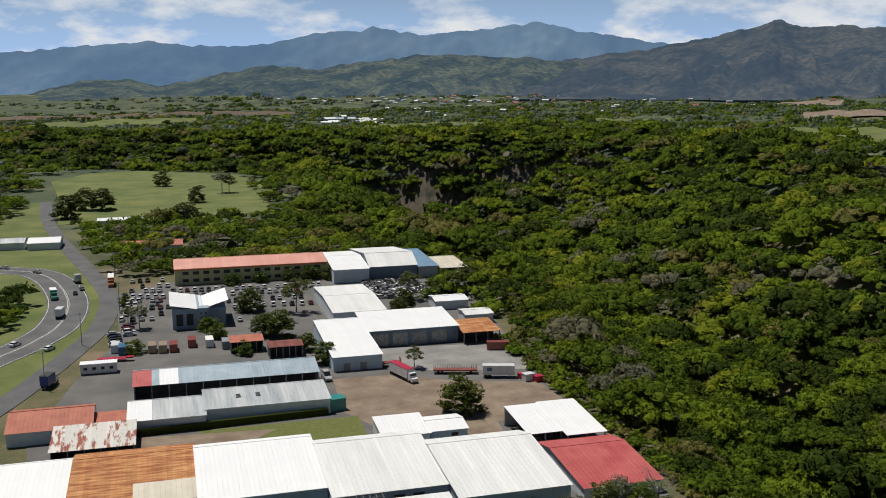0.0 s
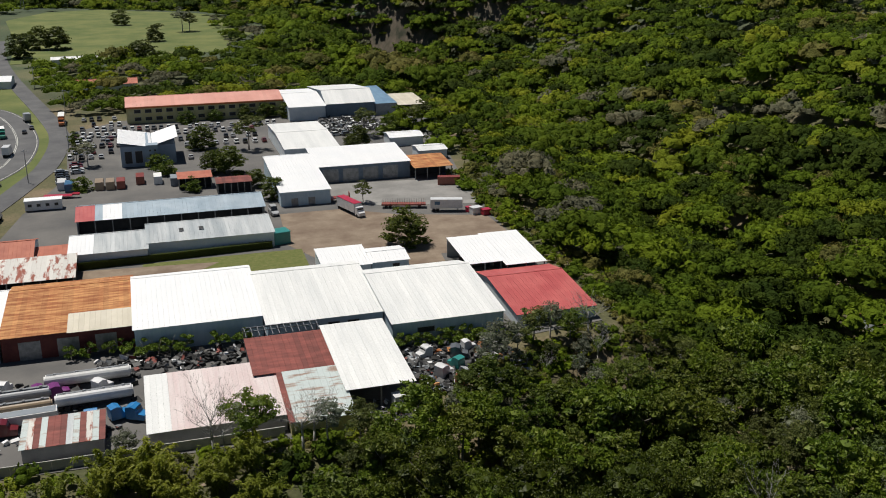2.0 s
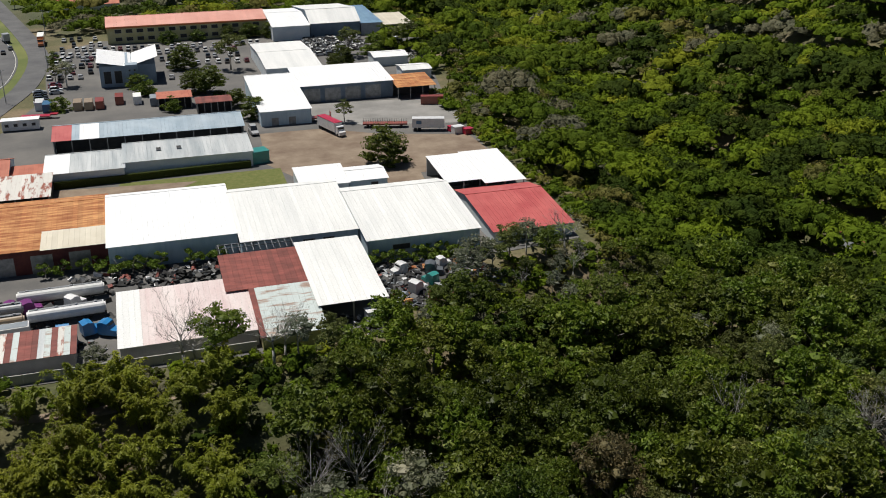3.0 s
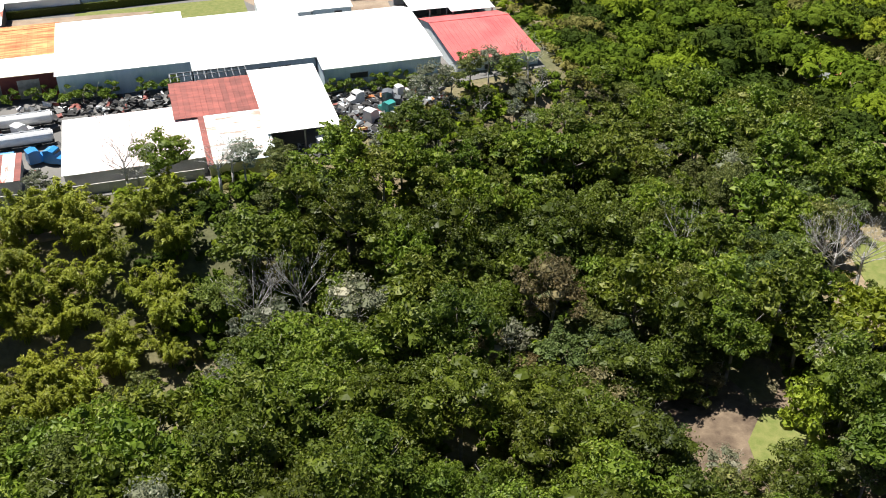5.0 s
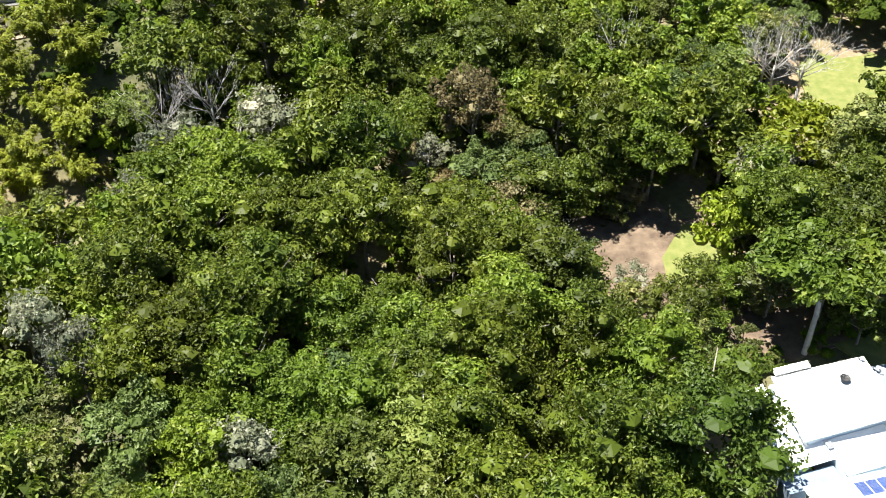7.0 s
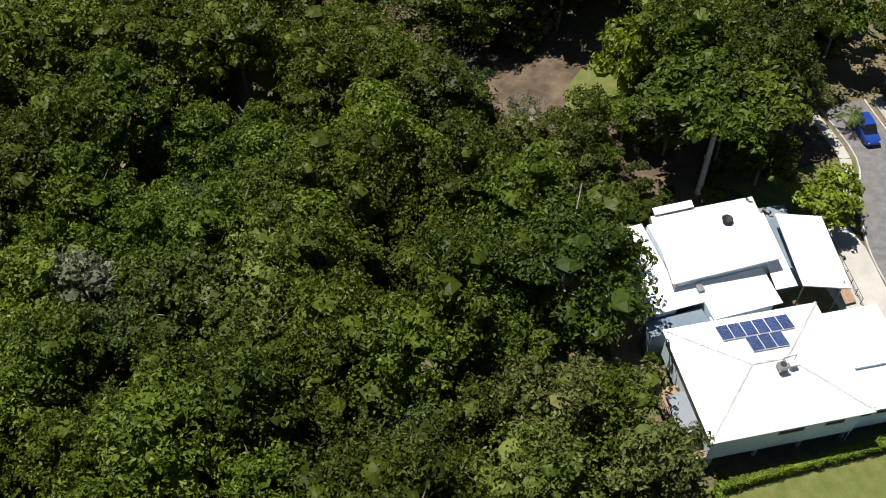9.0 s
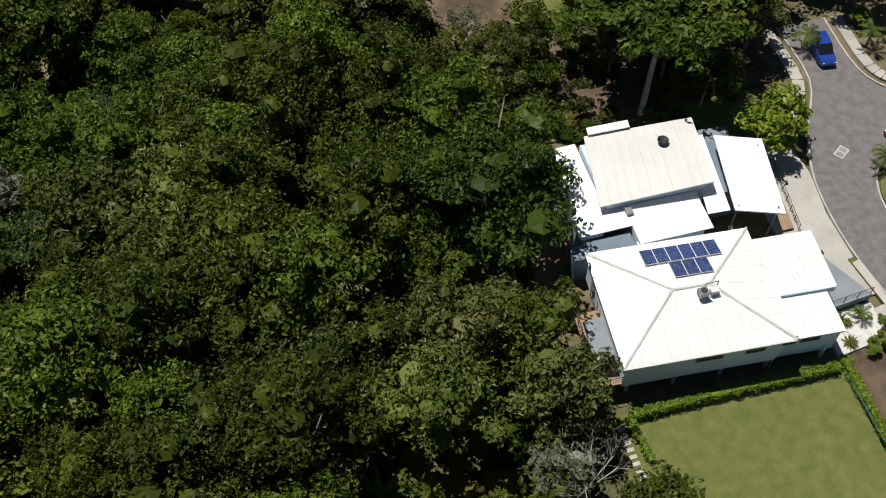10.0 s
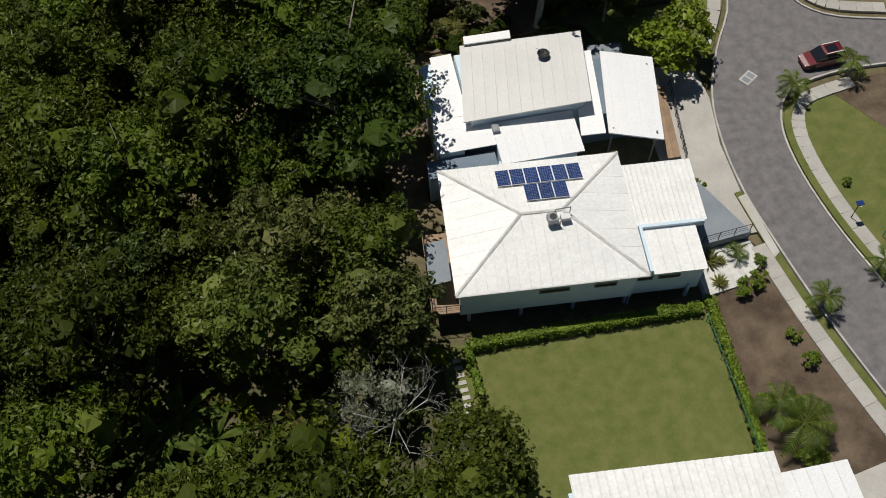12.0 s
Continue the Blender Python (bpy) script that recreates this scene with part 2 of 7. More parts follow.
M["scar"] = surface("scar", (0.20, 0.13, 0.085), (0.36, 0.26, 0.18), 0.08, 0.95, 0, 0.05, 0.4, 0.8)
M["apron"] = surface("apron", (0.19, 0.185, 0.175), (0.28, 0.27, 0.255), 0.12, 0.9, 0, 0.03, 0.25, 4)
M["tyre"] = surface("tyre", (0.015, 0.015, 0.015), (0.03, 0.03, 0.03), 2, 0.9)
M["bark"] = surface("bark", (0.14, 0.12, 0.10), (0.26, 0.24, 0.21), 1.5, 0.95, 0, 0.15, 0.4)
M["pale_bark"] = surface("pale_bark", (0.34, 0.32, 0.29), (0.48, 0.46, 0.43), 1.5, 0.95, 0, 0.15, 0.4)
M["paint_line"] = surface("paint_line", (0.55, 0.55, 0.5), (0.7, 0.7, 0.66), 1.0, 0.8)
M["leaf_deep"] = foliage("leaf_deep", (0.036, 0.052, 0.005), (0.100, 0.132, 0.013), (0.18, 0.20, 0.05))
M["leaf_fresh"] = foliage("leaf_fresh", (0.062, 0.100, 0.009), (0.13, 0.185, 0.018), (0.22, 0.26, 0.06))
for tone, (a, b) in {"wood_dark": ((0.031, 0.051, 0.007), (0.051, 0.077, 0.010)), "wood_green": ((0.062, 0.099, 0.009), (0.091, 0.133, 0.011)), "wood_bright": ((0.102, 0.149, 0.010), (0.142, 0.196, 0.014)),
                    "wood_lime": ((0.159, 0.192, 0.014), (0.206, 0.239, 0.020)), "wood_olive": ((0.121, 0.121, 0.031), (0.163, 0.153, 0.048)), "wood_grey": ((0.121, 0.121, 0.078), (0.170, 0.165, 0.114))}.items():
    M[tone] = foliage(tone, a, b, tuple(v * 1.2 for v in b), 0.0, 0.25, 0.8)
    M[tone].node_tree.nodes["Principled BSDF"].inputs["Specular IOR Level"].default_value = 0.08
    wn_, wl_ = M[tone].node_tree.nodes, M[tone].node_tree.links
    bumped(wn_, wl_, wn_["Principled BSDF"], grain(wn_, wl_, 0.7, 5), 1.0, 1.6)
M["leaf_mid"] = foliage("leaf_mid", (0.066, 0.090, 0.012), (0.125, 0.155, 0.021), (0.19, 0.20, 0.06))
# green leaves with distance haze mixed into their colour
M["leaf_haze"] = foliage("leaf_haze", (0.045, 0.075, 0.045), (0.07, 0.10, 0.055), (0.12, 0.14, 0.07))
M["leaf_dry"] = foliage("leaf_dry", (0.14, 0.115, 0.055), (0.235, 0.195, 0.10), (0.30, 0.27, 0.15))
M["leaf_light"] = foliage("leaf_light", (0.078, 0.108, 0.018), (0.14, 0.175, 0.034), (0.21, 0.24, 0.07))
M["leaf_sage"] = foliage("leaf_sage", (0.062, 0.098, 0.026), (0.112, 0.16, 0.050), (0.18, 0.23, 0.09))
M["leaf_glossy"] = foliage("leaf_glossy", (0.034, 0.060, 0.007), (0.075, 0.118, 0.013), (0.12, 0.17, 0.03), 0.1)
M["leaf_olive"] = foliage("leaf_olive", (0.088, 0.112, 0.028), (0.150, 0.168, 0.048), (0.23, 0.235, 0.09))
M["leaf_grey"] = foliage("leaf_grey", (0.12, 0.14, 0.09), (0.20, 0.21, 0.15), (0.34, 0.34, 0.28))
M["leaf_lime"] = foliage("leaf_lime", (0.13, 0.18, 0.012), (0.22, 0.28, 0.02), (0.30, 0.35, 0.05), 0.1, 0.25)
M["leaf_yellow"] = foliage("leaf_yellow", (0.14, 0.185, 0.012), (0.25, 0.295, 0.02), (0.34, 0.37, 0.05))
M["leaf_bamboo"] = foliage("leaf_bamboo", (0.165, 0.195, 0.016), (0.265, 0.295, 0.032), (0.37, 0.385, 0.08), 0.2, 0.5)
M["leaf_hedge"] = foliage("leaf_hedge", (0.085, 0.145, 0.014), (0.16, 0.235, 0.024), (0.24, 0.31, 0.05), 0.15, 0.2)
M["leaf_palm"] = foliage("leaf_palm", (0.06, 0.11, 0.016), (0.12, 0.17, 0.03), (0.24, 0.26, 0.08))


def earth():
    """Brown-green ground with dry grass, bare soil on steep rock faces."""
    m, n, l, b = shader("earth")
    g = ramp(n, l, grain(n, l, 0.03, 8), [(0.33, (0.05, 0.065, 0.02)), (0.5, (0.12, 0.11, 0.05)), (0.64, (0.22, 0.165, 0.10))])
    small = grain(n, l, 1.2, 6)
    g = mix(n, l, g, ramp(n, l, small, [(0.3, (0.55, 0.55, 0.55)), (0.7, (1.1, 1.1, 1.1))]), 0.8, "MULTIPLY")
    geo, s = n.new("ShaderNodeNewGeometry"), n.new("ShaderNodeSeparateXYZ")
    # beyond the estate the open ground is pasture and thicket
    away, where = n.new("ShaderNodeMapRange"), n.new("ShaderNodeSeparateXYZ")
    away.inputs["From Min"].default_value, away.inputs["From Max"].default_value = 420, 560
    l.new(geo.outputs["Position"], where.inputs["Vector"])
    l.new(where.outputs["Y"], away.inputs["Value"])
    green = ramp(n, l, grain(n, l, 0.012, 9), [(0.38, (0.030, 0.048, 0.022)), (0.54, (0.060, 0.080, 0.034)), (0.68, (0.13, 0.125, 0.060))])
    g = mix(n, l, g, green, away.outputs["Result"])
    l.new(geo.outputs["True Normal"], s.inputs["Vector"])
    steep = ramp(n, l, s.outputs["Z"], [(0.70, (1, 1, 1)), (0.86, (0, 0, 0))])
    # rock and greenery on steep faces, darkened to paint the cliff's shade
    rock = ramp(n, l, grain(n, l, 0.08, 8, (1, 1, 0.3)), [(0.35, (0.028, 0.032, 0.016)), (0.65, (0.15, 0.115, 0.085))])
    l.new(mix(n, l, g, rock, steep), b.inputs["Base Color"])
    b.inputs["Roughness"].default_value = 0.95
    bumped(n, l, b, small, 0.5, 0.3)
    return m


M["earth"] = earth()

# ---- mesh helpers ----
def part(name, bm, material, parent=None, label="", smooth=False):
    """Links a bmesh as one mesh object, under a thing or a part."""
    me = bpy.data.meshes.new(name)
    bm.to_mesh(me)
    bm.free()
    ob = new(name, me)
    for k in material if isinstance(material, (list, tuple)) else (material,):
        me.materials.append(M[k] if isinstance(k, str) else k)
    if smooth:
        me.shade_smooth()
    if parent:
        ob.parent = parent
    if label:
        ob["label"] = label
    return ob


def thing(name, m, label, category, group="", kind=""):
    ob = new(name)
    ob.empty_display_size = 0.1
    ob.matrix_basis = m
    return tagged(ob, label, category, group, kind)


def quick(name, verts, faces, material, smooth=False, matidx=None):
    """A mesh object straight from arrays."""
    me = bpy.data.meshes.new(name)
    me.from_pydata(verts.tolist() if isinstance(verts, np.ndarray) else verts, [], faces.tolist() if isinstance(faces, np.ndarray) else faces)
    for k in material if isinstance(material, (list, tuple)) else (material,):
        me.materials.append(M[k])
    if matidx is not None:
        me.polygons.foreach_set("material_index", np.asarray(matidx, dtype=np.int32))
    if smooth:
        me.shade_smooth()
    return new(name, me)


def put(ob, parent, m=None):
    ob.parent = parent
    if m is not None:
        ob.matrix_basis = m
    return ob


def share(name, data, parent, m, label=""):
    """Another object on the same mesh data."""
    ob = new(name, data)
    ob.parent, ob.matrix_basis = parent, m
    if label:
        ob["label"] = label
    return ob


def box(bm, x0, y0, z0, x1, y1, z1, bevel=0.0):
    made = bmesh.ops.create_cube(bm, size=1, matrix=Matrix.LocRotScale(((x0 + x1) / 2, (y0 + y1) / 2, (z0 + z1) / 2), None, (abs(x1 - x0), abs(y1 - y0), abs(z1 - z0))))
    if bevel:
        edges = list({e for v in made["verts"] for e in v.link_edges})
        bmesh.ops.bevel(bm, geom=edges, offset=bevel, segments=1, affect="EDGES")
    return bm


def rod(bm, a, b, r0, r1=None, sides=8):
    a, b = Vector(a), Vector(b)
    d = b - a
    bmesh.ops.create_cone(bm, cap_ends=True, segments=sides, radius1=r0, radius2=r0 if r1 is None else r1, depth=d.length,
                          matrix=Matrix.Translation((a + b) / 2) @ d.to_track_quat("Z", "Y").to_matrix().to_4x4())
    return bm


def poly(bm, pts):
    return bm.faces.new([bm.verts.new(p) for p in pts])


def slab(bm, pts, thick):
    """A flat polygon given from above, with thickness downwards."""
    f = poly(bm, pts)
    low = bmesh.ops.extrude_face_region(bm, geom=[f])
    bmesh.ops.translate(bm, vec=(0, 0, -thick), verts=[v for v in low["geom"] if isinstance(v, bmesh.types.BMVert)])
    bmesh.ops.recalc_face_normals(bm, faces=bm.faces[:])
    return bm


# ---- the lie of the land ----
# the edge of the industrial plateau, the bed of the ravine and its far rim: x, y, z
EDGE = [(-2500, 130, 0), (-20, 140.5, 0), (40, 138.5, 0), (56, 146, 0), (78, 164, 0), (100, 168, 0), (104, 200, 0), (104, 240, 0), (110, 290, 0), (116, 320, 0),
        (134, 380, 0), (135, 430, 0), (118, 480, 0), (98, 540, 0), (82, 620, 0), (92, 720, 0), (100, 820, 0), (60, 900, 0), (-100, 990, 0), (-500, 1120, 0), (-2500, 1700, 0)]
BED = [(-2500, 60, -14), (0, 96, -13), (60, 104, -12), (120, 150, -15), (160, 205, -20), (174, 262, -25), (206, 409, -38), (235, 552, -48), (262, 740, -58), (218, 880, -64),
       (131, 985, -62), (-87, 1110, -55), (-548, 1300, -40), (-2500, 1900, -30)]
RIM = [(-2500, -10, -10), (20, 52, -10.2), (62, 66, -10.2), (128, 96, -10), (200, 130, -8), (294, 228, 2), (337, 340, 14), (450, 516, 34), (440, 760, 26), (424, 890, 24),
       (360, 985, 19), (290, 1060, 17), (190, 1180, 9), (-122, 1330, 5), (-590, 1500, 3), (-2500, 2100, 0)]


def nearest(line, x, y):
    """Distance to a line of points, and the height there."""
    best, high = np.full(x.shape, 1e9), np.zeros(x.shape)
    for (ax, ay, az), (bx, by, bz) in zip(line, line[1:]):
        k = np.clip(((x - ax) * (bx - ax) + (y - ay) * (by - ay)) / ((bx - ax) ** 2 + (by - ay) ** 2), 0, 1)
        d = np.hypot(x - ax - k * (bx - ax), y - ay - k * (by - ay))
        high = np.where(d < best, az + k * (bz - az), high)
        best = np.minimum(best, d)
    return best, high


def inside(line, x, y):
    """Within the area that the line closes off towards the west."""
    pts = [p[:2] for p in line] + [(-9000, line[-1][1]), (-9000, line[0][1])]
    odd = np.zeros(x.shape, bool)
    for (ax, ay), (bx, by) in zip(pts, pts[1:] + pts[:1]):
        if ay != by:
            odd ^= ((ay > y) != (by > y)) & (x < (bx - ax) * (y - ay) / (by - ay) + ax)
    return odd


def waves(x, y):
    """Gentle rolling of the ground, -1 to 1."""
    return (np.sin(x * 0.031 + 1.3 * np.sin(y * 0.017)) + np.sin(y * 0.043 + 1.7 * np.sin(x * 0.023 + 1))) / 2


def height(x, y):
    x, y = np.asarray(x, float), np.asarray(y, float)
    de, _ = nearest(EDGE, x, y)
    db, zb = nearest(BED, x, y)
    dr, zr = nearest(RIM, x, y)
    on_top, in_bed, in_rim = inside(EDGE, x, y), inside(BED, x, y), inside(RIM, x, y)
    t = de / (de + db + 1e-6)
    t = np.clip(t * 1.15, 0, 1)
    west = zb * (t * t * (3 - 2 * t))
    u = db / (db + dr + 1e-6)
    # a cliff where the ravine bends
    cliff = np.zeros(x.shape)
    for cx, cy, reach in ((240, 958, 75), (330, 930, 70), (395, 850, 60)):
        cliff = np.maximum(cliff, np.exp(-(((x - cx) / reach) ** 2 + ((y - cy) / reach) ** 2)))
    soft = u * u * (3 - 2 * u)
    steep = np.clip((u - 0.34) / 0.36, 0, 1)
    soft = soft * (1 - cliff) + cliff * np.clip(steep + 0.08 * np.sin(x * 0.11 + 2 * np.sin(y * 0.05)) * steep * (1 - steep) * 4, 0, 1)
    east = zb + (zr - zb) * soft
    far = np.maximum(dr, 0)
    rise = np.where(y > 300, 8 * (1 - np.exp(-far / 1500)), 0) + np.clip(far / 400, 0, 1) * 5 * waves(x * 0.25, y * 0.25) * (y > 300)
    out = np.where(on_top, 0.0, np.where(in_bed, west, np.where(in_rim, east, zr + rise)))
    rough = np.clip(np.minimum(de, 40) / 40, 0, 1) * np.where(in_rim, 1, np.clip(dr / 60, 0, 1) * (y > 150)) * ~on_top
    # hills behind the plain
    f = np.hypot(x, y)
    back = np.clip((f - 2300) / 1300, 0, 1)
    hills = 0.4 * back * back * (7 * (1 + np.sin(x * 0.0042 + 2.0) * np.sin(y * 0.0031 + 0.7)) + 5 * waves(x * 0.35, y * 0.3))
    return out + rough * 3.0 * waves(x * 2.2, y * 2.2) + hills


def steps(*runs):
    out = []
    for a, b, s in runs:
        out += list(np.arange(a, b, s))
    return np.array(out)


gx = steps((-4600, -1000, 120), (-1000, -200, 32), (-200, -40, 8), (-40, 260, 4), (260, 480, 8), (480, 1200, 30), (1200, 4700, 120))
gy = steps((-400, -60, 20), (-60, 300, 4), (300, 640, 8), (640, 1240, 12), (1240, 2000, 40), (2000, 4700, 110))
X, Y = np.meshgrid(gx, gy)
Z = height(X, Y)
nx, ny = len(gx), len(gy)
idx = np.arange(nx * ny).reshape(ny, nx)
quads = np.stack([idx[:-1, :-1], idx[:-1, 1:], idx[1:, 1:], idx[1:, :-1]], -1).reshape(-1, 4)
ground = quick("ground", np.stack([X, Y, Z - 0.05], -1).reshape(-1, 3), quads, "earth", True)
tagged(ground, "brown and green earth of plateau, ravine and plain", "ground", kind="structure")


def flat_sheet(name, pts, z, material, label, category, thick=0.3):
    bm = bmesh.new()
    slab(bm, [(x, y, z) for x, y in pts], thick)
    return tagged(part(name, bm, material), label, category, kind="structure")


def ribbon(name, line, width, z, material, label, category, thick=0.25, parent=None, smooth_steps=6):
    """A strip of constant width along a smooth line of points."""
    pts = curve_points(line, smooth_steps)
    bm = bmesh.new()
    rows = []
    for k, p in enumerate(pts):
        d = (pts[min(k + 1, len(pts) - 1)] - pts[max(k - 1, 0)]).normalized()
        s = Vector((-d.y, d.x)) * width / 2
        rows.append([bm.verts.new((p.x + s.x, p.y + s.y, z)), bm.verts.new((p.x - s.x, p.y - s.y, z)),
                     bm.verts.new((p.x - s.x, p.y - s.y, z - thick)), bm.verts.new((p.x + s.x, p.y + s.y, z - thick))])
    for a, b in zip(rows, rows[1:]):
        for i, j in ((0, 1), (1, 2), (3, 0)):
            bm.faces.new((a[i], a[j], b[j], b[i]))
    bmesh.ops.recalc_face_normals(bm, faces=bm.faces[:])
    ob = part(name, bm, material, parent)
    return tagged(ob, label, category, kind="structure") if category else ob


def curve_points(line, n):
    pts = [Vector(p) for p in line]
    out = []
    for k in range(len(pts) - 1):
        p0, p1, p2, p3 = pts[max(k - 1, 0)], pts[k], pts[k + 1], pts[min(k + 2, len(pts) - 1)]
        for i in range(n):
            t = i / n
            out.append(0.5 * (2 * p1 + (p2 - p0) * t + (2 * p0 - 5 * p1 + 4 * p2 - p3) * t * t + (3 * p1 - p0 - 3 * p2 + p3) * t ** 3))
    return out + [pts[-1]]


# paved yards, roads and fields
flat_sheet("pavement_industrial", [(-22, 142), (36, 141), (58, 152), (76, 168), (98, 171), (101, 200), (101, 240), (106, 290), (112, 322), (126, 385), (124, 415), (100, 430), (0, 420), (-20, 400), (-16, 330), (-26, 290), (-34, 240)],
           0.06, "yard", "worn grey and brown yard of the industrial estate", "pavement")
HIGHWAY = [(-400, 600), (-160, 520), (-72, 468), (-56, 457), (-45, 433), (-37, 393), (-37, 357), (-43, 335), (-51, 319), (-78, 270), (-112, 200), (-150, 130)]
LANE = [(-78, 720), (-68, 630), (-56, 560), (-44, 503), (-30, 440), (-22, 394), (-23, 350), (-29, 320), (-39, 283), (-46, 262), (-60, 225), (-80, 180)]
flat_sheet("verge", [(-78, 720), (-68, 630), (-56, 560), (-44, 503), (-30, 440), (-22, 394), (-23, 350), (-29, 320), (-39, 283), (-46, 262), (-60, 225), (-140, 120), (-240, 160), (-200, 420), (-300, 560)], 0.03, "field", "mown green grass verge between the roads", "grass")
highway = ribbon("road_highway", HIGHWAY, 15.5, 0.10, "asphalt", "grey asphalt highway bending round a grass island", "road")
ribbon("road_lane", LANE, 7.5, 0.14, "asphalt", "grey asphalt side lane beside the highway", "road")
for off in (-7.0, 7.0, 0.25, -0.25):
    line = []
    pts = curve_points(HIGHWAY, 6)
    for k, p in enumerate(pts):
        d = (pts[min(k + 1, len(pts) - 1)] - pts[max(k - 1, 0)]).normalized()
        line.append((p.x - d.y * off, p.y + d.x * off))
    ribbon("lane_marking", line, 0.18, 0.118, "paint_line", "", "", 0.01, highway, 1)
flat_sheet("meadow", [(-88, 860), (-62, 925), (-20, 938), (22, 905), (60, 880), (90, 822), (84, 760), (90, 720), (70, 668), (64, 632), (30, 612), (8, 618), (-12, 598), (-40, 608), (-60, 604), (-64, 660), (-70, 730)], 0.15, "field", "sunlit green pasture on the plateau", "meadow", 0.2)

# ---- trees ----
rng = np.random.default_rng(7)


def leaves_at(centres, radii, per, size, flat=0.75, droop=0.25, seed=1, jitter=0.55):
    """Leaf diamonds over the outsides of clumps: vertices and faces."""
    r = np.random.default_rng(seed)
    n = len(centres) * per
    c = np.repeat(centres, per, 0)
    q = np.repeat(radii, per)
    d = r.normal(size=(n, 3))
    d[:, 2] = np.abs(d[:, 2]) * 0.9 - 0.25
    d /= np.linalg.norm(d, axis=1, keepdims=True)
    p = c + d * (q * (0.75 + 0.35 * r.random(n)))[:, None] * np.array([1, 1, flat])
    nrm = d + r.normal(size=(n, 3)) * jitter + np.array([0, 0, 0.35])
    nrm /= np.linalg.norm(nrm, axis=1, keepdims=True)
    a = np.cross(nrm, r.normal(size=(n, 3)))
    a /= np.linalg.norm(a, axis=1, keepdims=True)
    b = np.cross(nrm, a)
    s = size * (0.65 + 0.7 * r.random(n))[:, None]
    tip = p + a * s - nrm * s * droop
    v = np.stack([p - a * s * 0.8 - nrm * s * droop * 0.6, p + b * s * 0.5, tip, p - b * s * 0.5], 1).reshape(-1, 3)
    return v, np.arange(4 * n).reshape(n, 4)


def crown_mesh(name, material, radius, high, clumps, per, size, seed, flat=0.7, bell=0.55, droop=0.25, loose=0.24):
    """A crown of boughs over an uneven dome, each a cushion of leaf tufts with gaps between; its base at z = 0."""
    r = np.random.default_rng(seed)
    boughs, tufts = max(5, round(clumps * 0.46)), 10
    k = np.arange(boughs) + 0.5
    ang = k * 2.39996 + r.normal(0, 0.25, boughs)
    up = 1 - k / boughs * 1.15
    wide = np.sqrt(np.clip(1 - np.clip(up, 0, 1) ** 2, 0.02, 1)) * (0.72 + 0.5 * r.random(boughs)) * np.where(up < 0, 0.8, 1)
    lobes = 1 + 0.22 * np.sin(ang * 3 + seed) + 0.12 * np.sin(ang * 5 + 2 * seed)
    cx, cy = np.cos(ang) * wide * radius * lobes * 0.80, np.sin(ang) * wide * radius * lobes * 0.80
    cz = high * (bell * np.clip(up, -0.15, 1) + 0.28 + 0.12 * r.normal(size=boughs))
    rad = radius * loose * 1.4 * (0.7 + 0.6 * r.random(boughs))
    # tufts over the upper side of each bough
    d = r.normal(size=(boughs, tufts, 3))
    d[..., 2] = np.abs(d[..., 2]) * 1.1 - 0.15
    d /= np.linalg.norm(d, axis=2, keepdims=True)
    c = np.stack([cx, cy, cz], 1)[:, None] + d * (rad[:, None] * (0.7 + 0.4 * r.random((boughs, tufts))))[..., None] * np.array([1, 1, flat])
    c = c.reshape(-1, 3)
    tuft = np.repeat(rad, tufts) * 0.40 * (0.75 + 0.5 * r.random(len(c)))
    v, f = leaves_at(c, tuft, max(6, round(1.3 * clumps * per / len(c))), size, 0.75, droop, seed + 5, 0.42)
    # the shaded inner leaf mass of each bough
    seg = 6
    turn = r.uniform(0, 6.28, (boughs, 1)) + np.arange(seg) / seg * 2 * np.pi
    rings = []
    for out, lift in ((0.58, -0.40), (0.62, -0.10), (0.22, 0.18)):
        o = rad[:, None] * out * r.uniform(0.8, 1.15, (boughs, seg))
        rings.append(np.stack([cx[:, None] + np.cos(turn) * o, cy[:, None] + np.sin(turn) * o, cz[:, None] + rad[:, None] * flat * (lift + r.uniform(-0.1, 0.1, (boughs, seg)))], -1))
    mass = np.concatenate(rings, 1).reshape(-1, 3)
    off = (np.arange(boughs) * 3 * seg)[:, None, None] + len(v)
    skin = (np.array([(a * seg + i, a * seg + (i + 1) % seg, (a + 1) * seg + (i + 1) % seg, (a + 1) * seg + i) for a in (0, 1) for i in range(seg)])[None] + off).reshape(-1, 4)
    lid = (np.array([(2 * seg, 2 * seg + 1, 2 * seg + 2, 2 * seg + 3), (2 * seg + 3, 2 * seg + 4, 2 * seg + 5, 2 * seg)])[None] + off).reshape(-1, 4)
    me = bpy.data.meshes.new(name)
    me.from_pydata(np.concatenate([v, mass]).tolist(), [], np.concatenate([f, skin, lid]).tolist())
    me.materials.append(M[material])
    return me


